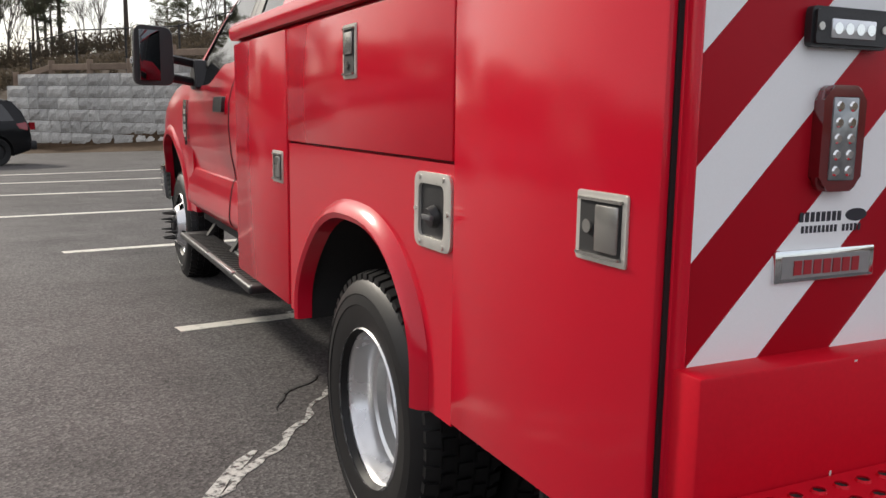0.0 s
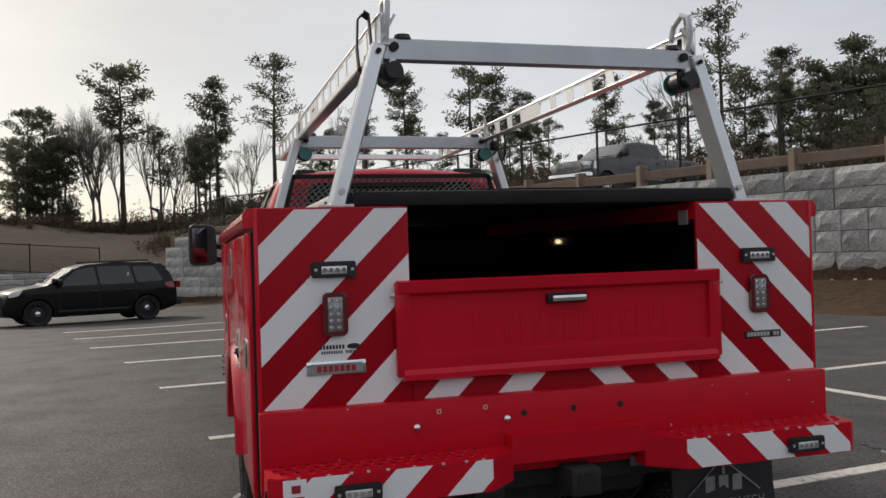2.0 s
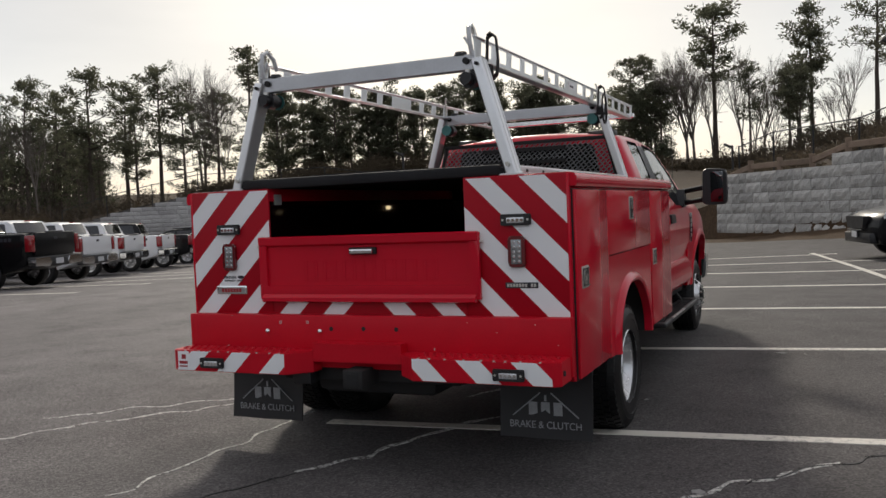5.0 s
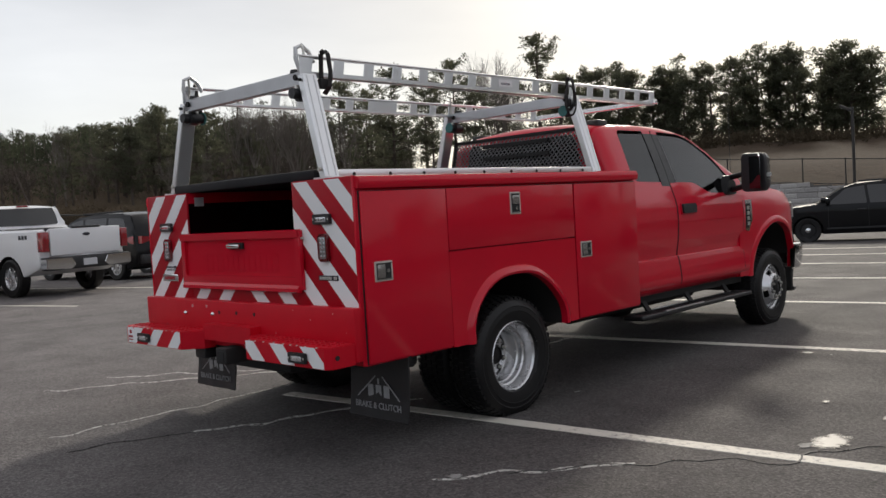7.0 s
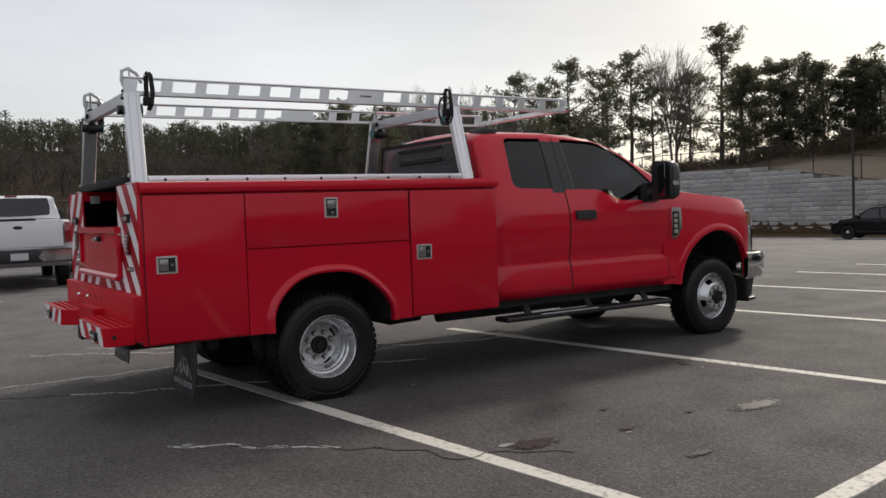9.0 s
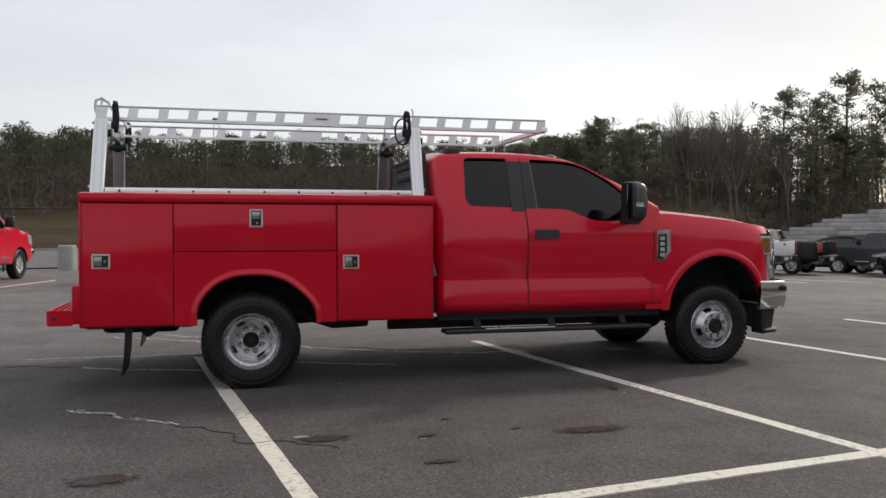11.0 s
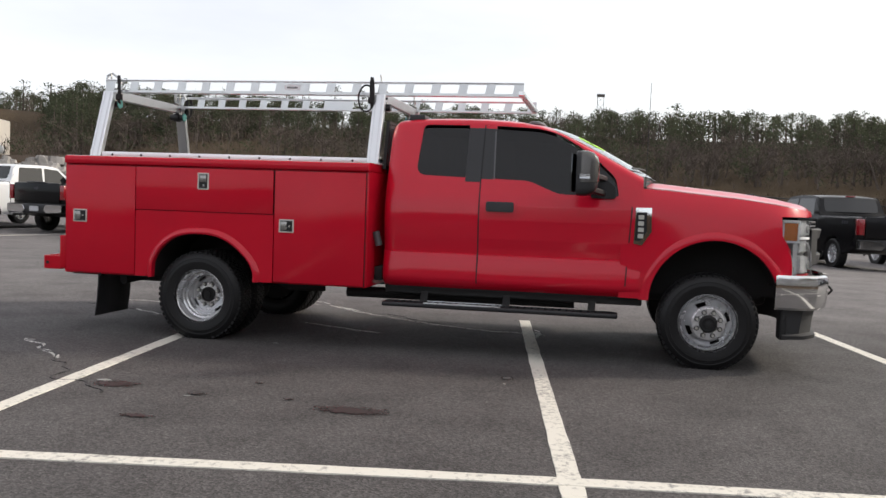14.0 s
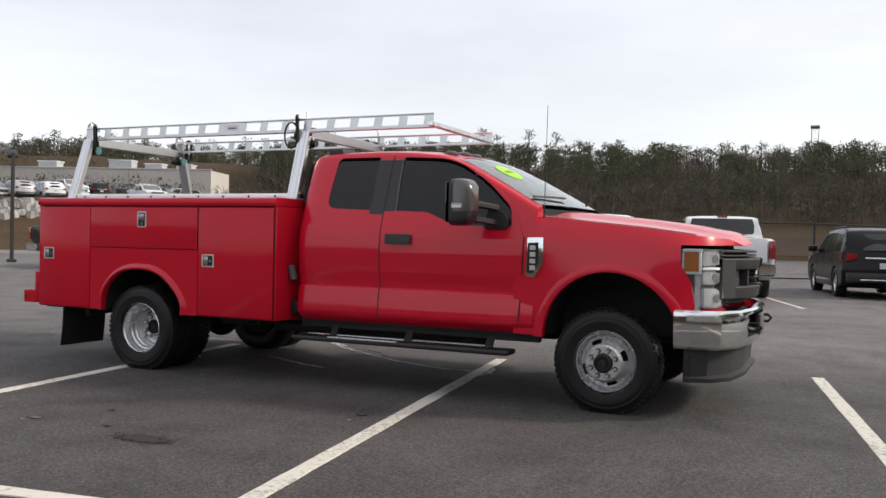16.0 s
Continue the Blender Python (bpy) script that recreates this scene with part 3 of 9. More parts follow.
def build_tailgate():
    y1 = Y_REAR - 0.014
    gate = part("tailgate", box(-0.668, 0.690, y1 - 0.030, y1, 0.962, 1.312, 0.006), RED, truck, "red steel tailgate with recessed centre")
    carve(gate, [(box(-0.615, 0.637, y1 - 0.05, y1 - 0.013, 1.010, 1.262), RED)])
    part("bottom_flange", prism([(y1 - 0.030, 0.945), (y1 - 0.046, 0.952), (y1 - 0.046, 0.972), (y1 - 0.014, 1.008), (y1 - 0.014, 0.945)], "x", -0.645, 0.667), RED, gate)
    part("top_flange", prism([(y1 - 0.030, 1.316), (y1 - 0.042, 1.310), (y1 - 0.038, 1.270), (y1 - 0.014, 1.258), (y1 - 0.012, 1.316)], "x", -0.660, 0.682), RED, gate)
    for k in range(7):
        x = -0.37 + k * 0.123
        bm = bmesh.new()
        for x0, x1, z0, z1 in ((0, 0.018, 0, 0.115), (0.066, 0.084, 0, 0.115), (0.018, 0.066, 0.098, 0.115), (0.018, 0.066, 0, 0.016)):
            add_box(bm, x + x0, x + x1, y1 - 0.0142, y1 - 0.012, 1.062 + z0, 1.062 + z1, 0.002, 1)
        part("embossed_shape", bm, RED, gate)
    part("handle_recess", box(-0.072, 0.094, y1 - 0.0315, y1 - 0.012, 1.208, 1.246, 0.004), GASKET, gate)
    bm = bmesh.new()
    add_box(bm, -0.058, 0.082, y1 - 0.052, y1 - 0.040, 1.214, 1.238, 0.004)
    add_box(bm, -0.040, 0.060, y1 - 0.042, y1 - 0.028, 1.222, 1.232)
    part("handle", bm, CHROME, gate, "chrome pull handle")
    for x in (-0.640, 0.664):
        part("slotted_hole", tube((x, y1 - 0.031, 1.277), (x, y1 - 0.0285, 1.277), 0.009, seg=10), GASKET, gate)
        part("latch_bolt", tube((x - 0.02 * (1 if x < 0 else -1), y1 - 0.012, 1.262), (x - 0.045 * (1 if x < 0 else -1), y1 - 0.012, 1.262), 0.008, seg=8), STEEL, gate)


def build_bay():
    part("bay_cover", loft([[Vector((x, y, z + 0.018 * math.cos(x / 0.84 * 1.57))) for x, z in
                             [(-0.84, 1.600), (-0.84, 1.632)] + [(-0.84 + 0.168 * i, 1.640) for i in range(1, 10)] + [(0.84, 1.632), (0.84, 1.600)]]
                            for y in (-1.235, -1.225, -0.5, 0.4, 1.42)]), TARP, truck, "black canvas cover stretched over the bay")
    part("cover_hem", box(-0.80, 0.80, -1.262, -1.225, 1.592, 1.650, 0.012), TARP, truck)
    part("bay_lamp", box(0.012, 0.048, 1.418, 1.439, 1.456, 1.488, 0.003), LAMP, truck, "small warm lamp on the bay bulkhead")
    part("bulkhead_top", box(-0.84, 0.84, 1.395, 1.435, 1.50, 1.625, 0.004), TARP, truck)
    for s in (-1, 1):
        part("cover_channel", box(*sorted((s * 0.63, s * 0.842)), -1.20, 1.40, 1.588, 1.606, 0.002), TARP, truck)
        x0, x1 = sorted((s * 0.842, s * 0.866))
        rail = part("cover_rail", box(x0, x1, -1.13, 1.385, 1.590, 1.645, 0.003), WHITE_RAIL, truck, "white aluminium rail with black screws")
        for k in range(9):
            y = -1.02 + k * 0.285
            part("screw", tube((s * 0.864, y, 1.618), (s * 0.872, y, 1.618), 0.010, seg=10), GASKET, rail)
        part("marker_plate", box(*sorted((s * (BAY - 0.002), s * (BAY - 0.006))), -1.22, -1.15, 1.50, 1.56), ALU_DULL, truck)


build_service_body()
build_rear()
build_tailgate()
build_bay()
# fuel filler on the driver's side
fy, fz = -0.495, 1.020
fshape = rounded([(fy - 0.095, fz - 0.085), (fy + 0.095, fz - 0.085), (fy + 0.095, fz + 0.085), (fy - 0.095, fz + 0.085)], 0.03, 4)
fin = rounded([(fy - 0.066, fz - 0.060), (fy + 0.066, fz - 0.060), (fy + 0.066, fz + 0.060), (fy - 0.066, fz + 0.060)], 0.02, 4)
fmid = [((a[0] * 0.12 + c[0] * 0.88), (a[1] * 0.12 + c[1] * 0.88)) for a, c in zip(fshape, fin)]
rim_rings = ((fshape, -1.1835), (fshape, -1.1905), (fmid, -1.1945), (fin, -1.1935), (fin, -1.1850))
fuel = part("fuel_filler", loft([[Vector((x, q[0], q[1])) for q in ring] for ring, x in rim_rings]), PADDLE, truck, "recessed steel fuel filler pocket")
part("filler_pocket", prism(fin, "x", -1.1865, -1.1843), BLACK, fuel)
part("filler_cap", tube((-1.186, fy - 0.01, fz - 0.01), (-1.204, fy - 0.01, fz - 0.014), 0.026, 0.022, 16), BLACK, fuel)
part("cap_grip", box(-1.212, -1.200, fy - 0.034, fy + 0.014, fz - 0.018, fz - 0.006, 0.003), GREY_PLASTIC, fuel)
for dy, dz in ((-0.06, -0.073), (0.06, -0.073), (-0.06, 0.073), (0.06, 0.073), (-0.081, 0.0), (0.081, 0.0)):
    part("rivet", tube((-1.190, fy + dy, fz + dz), (-1.1965, fy + dy, fz + dz), 0.006, seg=8), STEEL, fuel)

# cab, bonnet and front end
LOW = ((0.57, 0.968), (0.60, 1.008), (0.635, 1.036), (0.66, 1.042), (0.70, 1.041), (0.76, 1.035), (0.82, 1.025), (0.860, 1.015), (0.868, 1.002), (0.92, 1.008), (1.0, 1.024), (1.15, 1.036), (1.28, 1.030), (1.36, 1.010), (1.43, 0.985), (1.47, 0.972))
ROOF = ((1.58, 1.885), (1.605, 1.935), (1.65, 1.970), (1.75, 1.988), (2.1, 1.998), (2.4, 1.995), (2.65, 1.980), (2.85, 1.952), (3.0, 1.905), (3.2, 1.808), (3.4, 1.702), (3.6, 1.592), (3.78, 1.490))
BACK = ((1.58, 0.085), (1.592, 0.050), (1.615, 0.024), (1.65, 0.008), (1.70, 0.0))


def side_x(y, z):
    """Half width of the cab's side at a height."""
    if z <= 1.47:
        w = interp(z, LOW) * 0.990
    else:
        w = 0.962 - 0.325 * (z - 1.47) - 0.10 * (z - 1.47) ** 2
    w -= interp(y, BACK)
    if y > 3.0:
        w -= 0.02 * max(0, z - 1.47) * (y - 3.0)
    return w


def top_z(x, y):
    """Height of roof and windscreen over the plan."""
    ze = interp(y, ROOF)
    we = side_x(y, ze)
    k = max(0.0, 1 - (x / we) ** 2)
    shift = 0.14 * min(1, max(0, (y - 2.7) / 0.4))
    return interp(y - shift * k, ROOF) + 0.058 * k * (1 - 0.6 * min(1, max(0, (y - 2.7) / 0.4)))


def cab_section(y):
    ze = interp(y, ROOF)
    zs = [p[0] for p in LOW]
    zc = ze - 0.035
    zs += [1.47 + (zc - 1.47) * f for f in (0.2, 0.4, 0.6, 0.8, 1.0)] if zc > 1.48 else [1.47 + 0.001 * i for i in range(1, 6)]
    half = [(side_x(y, z), z) for z in zs]
    we = side_x(y, ze)
    half += [(we - 0.006, ze - 0.010), (we - 0.030, top_z(we - 0.03, y) - 0.003)]
    half += [((we - 0.03) * f, top_z((we - 0.03) * f, y)) for f in (0.85, 0.65, 0.4, 0.2)]
    mid = [(0.0, top_z(0, y))]
    ring = [(x, z) for x, z in half] + mid + [(-x, z) for x, z in half[::-1]]
    return [Vector((x, y, z)) for x, z in ring]


W_REAR = rounded([(1.845, 1.485), (2.268, 1.472), (2.268, 1.920), (1.872, 1.920)], [0.09, 0.01, 0.01, 0.05], 5)
W_FRONT = rounded([(2.50, 1.468), (2.80, 1.458), (3.05, 1.355), (3.53, 1.352), (3.505, 1.50), (3.29, 1.700), (3.02, 1.862), (2.86, 1.900), (2.50, 1.918)],
                  [0.01, 0.05, 0.06, 0.02, 0.05, 0.1, 0.12, 0.05, 0.01], 5)


def build_cab():
    ys = [1.58, 1.592, 1.605, 1.625, 1.65, 1.70, 1.80, 2.0, 2.2, 2.4, 2.6, 2.75, 2.85, 2.95, 3.05, 3.15, 3.25, 3.35, 3.45, 3.55, 3.65, 3.72]
    cab = part("cab", loft([cab_section(y) for y in ys]), RED_GLOSS, truck, "red extended cab with tinted side glass")
    cav = [(1.68, 0.66), (3.50, 0.66), (3.52, 1.38), (3.42, 1.52), (3.10, 1.74), (2.82, 1.90), (1.70, 1.93)]
    bm = bmesh.new()
    for z_ok in (0,):
        rings = []
        for sx in (-1, 1):
            rings.append([bm.verts.new((sx * (0.93 if z < 1.45 else 0.93 - (z - 1.45) * 0.40), y, z)) for y, z in cav])
        n = len(cav)
        bm.faces.new(rings[0])
        bm.faces.new(rings[1][::-1])
        for i in range(n):
            bm.faces.new((rings[0][i], rings[0][(i + 1) % n], rings[1][(i + 1) % n], rings[1][i]))
        bmesh.ops.triangulate(bm, faces=bm.faces)
    cuts = [(bm, DARK_TRIM), (prism(W_REAR, "x", -1.3, 1.3), DARK_TRIM), (prism(W_FRONT, "x", -1.3, 1.3), DARK_TRIM)]
    back = rounded([(-0.66, 1.50), (0.66, 1.50), (0.58, 1.90), (-0.58, 1.90)], 0.06, 4)
    cuts.append((prism(back, "y", 1.4, 1.75), DARK_TRIM))
    plan = rounded([(-0.70, 2.985), (0.70, 2.985), (0.845, 3.68), (0.83, 3.80), (-0.83, 3.80), (-0.845, 3.68)], 0.03, 3)
    cuts.append((prism(plan, "z", 1.45, 2.3), DARK_TRIM))
    carve(cab, cuts)
    for s in (-1, 1):
        inw = (-s, 0, 0)
        out = lambda y, z, d=0.0: Vector((s * (side_x(y, z) + d), y, z))
        part("rear_quarter_window", bent(W_REAR, lambda y, z: out(y, z, -0.004), inw, 0.005), TINT, cab, "dark tinted quarter window")
        part("door_window", bent(W_FRONT, lambda y, z: out(y, z, -0.004), inw, 0.005), TINT, cab, "dark tinted door window")
        pillar = [(2.268, 1.466), (2.50, 1.462), (2.50, 1.922), (2.268, 1.926)]
        part("door_pillar", bent(pillar, lambda y, z: out(y, z, 0.002), inw, 0.006), BLACK, cab, "black pillar trim")
        part("pillar_strip", bent([(2.505, 1.49), (2.517, 1.49), (2.500, 1.90), (2.488, 1.90)], lambda y, z: out(y, z, 0.0045), inw, 0.003), GREY_PLASTIC, cab)
        # door skins, 4 mm proud, with open gaps between them
        front = rounded([(2.408, 0.612), (3.600, 0.612), (3.632, 1.30), (3.560, 1.50), (3.315, 1.735), (3.03, 1.895), (2.86, 1.935), (2.400, 1.952), (2.408, 1.33)],
                        [0.03, 0.10, 0.05, 0.1, 0.1, 0.12, 0.05, 0.01, 0.3], 4)
        rear = rounded([(1.760, 0.612), (2.396, 0.612), (2.396, 1.33), (2.388, 1.952), (1.850, 1.955), (1.762, 1.80), (1.715, 1.40), (1.712, 0.85)],
                       [0.08, 0.03, 0.3, 0.01, 0.10, 0.2, 0.2, 0.2], 4)
        for nm, outline, win in (("front_door", front, W_FRONT + [(2.268, 0)]), ("rear_door", rear, W_REAR)):
            door = part(nm, bent(outline, lambda y, z: out(y, z, 0.0045), inw, 0.0075, 0.12, 0.008), RED_GLOSS, cab)
            hole = [(y, z) for y, z in win if z > 1]
            if nm == "front_door":
                hole = [(2.27, 1.466)] + [p for p in W_FRONT if p[0] > 2.6] + [(2.27, 1.922)]
                # the window outline opens the door skin from the pillar to the mirror
                hole = [(2.27, 1.462), (2.50, 1.462)] + [p for p in W_FRONT if p[0] > 2.55] + [(2.50, 1.922), (2.27, 1.925)]
            else:
                hole = [p for p in W_REAR if p[0] < 2.2] + [(2.42, 1.925), (2.42, 1.462)]
            x0, x1 = sorted((s * 0.5, s * 1.3))
            carve(door, [(prism(hole, "x", x0, x1), BLACK)])
        gap = [(2.3965, 0.62), (2.4075, 0.62), (2.4075, 1.95), (2.3965, 1.95)]
        part("door_gap", bent(gap, lambda y, z: out(y, z, 0.0025), inw, 0.006, 0.3, 0.012), GASKET, cab)
        gap = [(3.603, 0.66), (3.612, 0.66), (3.644, 1.30), (3.635, 1.30)]
        part("door_gap", bent(gap, lambda y, z: out(y, z, 0.003), inw, 0.006, 0.3, 0.012), GASKET, cab)
        # handle with black grip and red bezel
        bez = rounded([(2.448, 1.210), (2.702, 1.210), (2.702, 1.318), (2.448, 1.318)], 0.025, 4)
        handle = part("door_handle", bent(bez, lambda y, z: out(y, z, 0.012), inw, 0.012), RED_GLOSS, cab)
        grip = rounded([(2.462, 1.224), (2.690, 1.224), (2.690, 1.306), (2.462, 1.306)], 0.018, 4)
        handle2 = part("handle_grip", bent(grip, lambda y, z: out(y, z, 0.030), inw, 0.022), BLACK, cab, "black pull handle")
        # sill crease, rocker and belt mouldings
        for y0, y1 in ((1.66, 3.64),):
            part("rocker_panel", bent([(y0, 0.575), (y1, 0.575), (y1, 0.603), (y0, 0.603)], lambda y, z: out(y, z, 0.004), inw, 0.01), RED_GLOSS, cab)
    wind = [(-0.72, 2.975), (-0.68, 2.965), (0.68, 2.965), (0.72, 2.975)] + [(0.87 * f, 3.70 + 0.16 * (1 - f * f)) for f in (1, 0.85, 0.7, 0.5, 0.25, 0, -0.25, -0.5, -0.7, -0.85, -1)]
    shield = part("windscreen", bent(wind, lambda x, y: Vector((x, y, top_z(x, y) + 0.002)), (0, 0, -1), 0.006, 0.12, 0.08), SHIELD, cab, "clear windscreen with a lime price sticker")
    cowl = [(0.84, 3.57)] + [(0.84 * f, 3.70 + 0.15 * (1 - f * f)) for f in (1, 0.8, 0.5, 0.2, -0.2, -0.5, -0.8, -1)] + [(-0.84, 3.57)]
    part("cowl_panel", bent(cowl, lambda x, y: Vector((x, y, hood_z(x, y) + 0.007)), (0, 0, -1), 0.006, 0.2, 0.1), BLACK, cab, "black cowl below the windscreen")
    st = [(0.42 + 0.135 * math.cos(a), 3.285 + 0.115 * math.sin(a)) for a in [2 * math.pi * i / 24 for i in range(24)]]
    sticker = part("price_sticker", bent(st, lambda x, y: Vector((x, y, top_z(x, y) + 0.006)), (0, 0, -1), 0.002), LIME, shield, "lime oval sticker with dark digits")
    for k in range(4):
        x = 0.345 + 0.042 * k
        part("digit_bar", bent([(x + 0.004, 3.265), (x + 0.020, 3.265), (x + 0.020, 3.305), (x + 0.004, 3.305)], lambda x, y: Vector((x, y, top_z(x, y) + 0.0085)), (0, 0, -1), 0.002), INK_LIME, sticker)
    for s in (-1, 1):
        bm = bmesh.new()
        add_sweep(bm, [(s * 0.35, 3.75, top_z(0.35, 3.72) + 0.012), (s * 0.55, 3.70, top_z(0.55, 3.70) + 0.022), (s * 0.80, 3.63, top_z(0.80, 3.63) + 0.018)], 0.009, 6)
        part("wiper", bm, BLACK, cab, "black wiper arm")
        seat = part("cab_seat", box(*sorted((s * 0.18, s * 0.68)), 2.35, 2.50, 0.9, 1.55, 0.05, 3), SEAT, cab)
        part("headrest", box(*sorted((s * 0.32, s * 0.54)), 2.30, 2.40, 1.57, 1.75, 0.04, 3), SEAT, cab)
    part("dashboard", box(-0.9, 0.9, 3.22, 3.50, 1.10, 1.40, 0.05, 3), DARK_TRIM, cab)
    bm = lathe([(0.19 + 0.016 * math.cos(a), 0.016 * math.sin(a)) for a in [2 * math.pi * i / 8 for i in range(9)]], 24)
    bmesh.ops.transform(bm, matrix=Matrix.Translation((-0.42, 3.08, 1.32)) @ Matrix.Rotation(radians(65), 4, "X") @ Matrix.Rotation(radians(90), 4, "Y"), verts=bm.verts)
    part("steering_wheel", bm, BLACK, cab)
    glass = rounded([(-0.655, 1.505), (0.655, 1.505), (0.575, 1.895), (-0.575, 1.895)], 0.06, 4)
    part("rear_window", bent(glass, lambda x, z: Vector((x, 1.600, z)), (0, 1, 0), 0.005, 0, 0), TINT, cab)
    part("brake_light", box(-0.16, 0.16, 1.592, 1.66, 1.955, 1.975, 0.006), RED_LENS, cab, "high red brake light")
    for x in (-0.52, -0.26, 0.0, 0.26, 0.52):
        z = top_z(x, 2.80)
        bm = bmesh.new()
        bmesh.ops.create_uvsphere(bm, u_segments=12, v_segments=6, radius=1, matrix=Matrix.Translation((x, 2.80, z)) @ Matrix.Diagonal((0.055, 0.07, 0.030, 1)))
        part("roof_marker_light", bm, AMBER if x > 5 else GREY_PLASTIC, cab)
    part("beacon_base", box(0.50, 0.72, 1.72, 1.86, 1.965, 2.040, 0.012), BLACK, cab)
    part("beacon_base", box(-0.66, -0.52, 1.70, 1.80, 1.975, 2.032, 0.012), BLACK, cab)
    return cab


HOOD = ((3.55, 1.462), (3.70, 1.450), (3.9, 1.440), (4.2, 1.412), (4.5, 1.384), (4.75, 1.352), (4.90, 1.330), (5.0, 1.322), (5.06, 1.318), (5.12, 1.287), (5.155, 1.255), (5.175, 1.225))
PLAN = ((3.55, 1.030), (3.75, 1.036), (4.0, 1.046), (4.3, 1.052), (4.6, 1.044), (4.76, 1.026), (4.86, 0.990), (4.95, 0.905), (5.02, 0.80), (5.08, 0.66), (5.125, 0.48), (5.155, 0.30), (5.175, 0.12))


def fender_x(y, z):
    w = interp(y, PLAN) * 0.986
    h = interp(y, HOOD)
    flare = 0.022 * math.exp(-((y - 4.30) / 0.42) ** 4) * math.exp(-((z - 0.98) / 0.17) ** 2)
    if z > h - 0.20:
        k = (z - (h - 0.20)) / 0.20
        w -= 0.075 * k * k
    if z < 0.75:
        w -= 0.10 * (0.75 - z) ** 1.0 * 0.6
    return w + flare


def hood_z(x, y):
    h = interp(y, HOOD)
    e = fender_x(y, h) - 0.03
    f = min(1, abs(x) / e)
    dome = 0.055 * (1 - f ** 2.2)
    power = 0.022 * max(0, min(1, (0.60 - abs(x)) / 0.07)) * max(0, min(1, (5.1 - y) / 0.25))
    return h + dome + power


DAM = surface("grey_dam_plastic", (0.045, 0.045, 0.047), 0.55, grain=(200, 0.15), stain=(5, 0.3), specular=0.3)


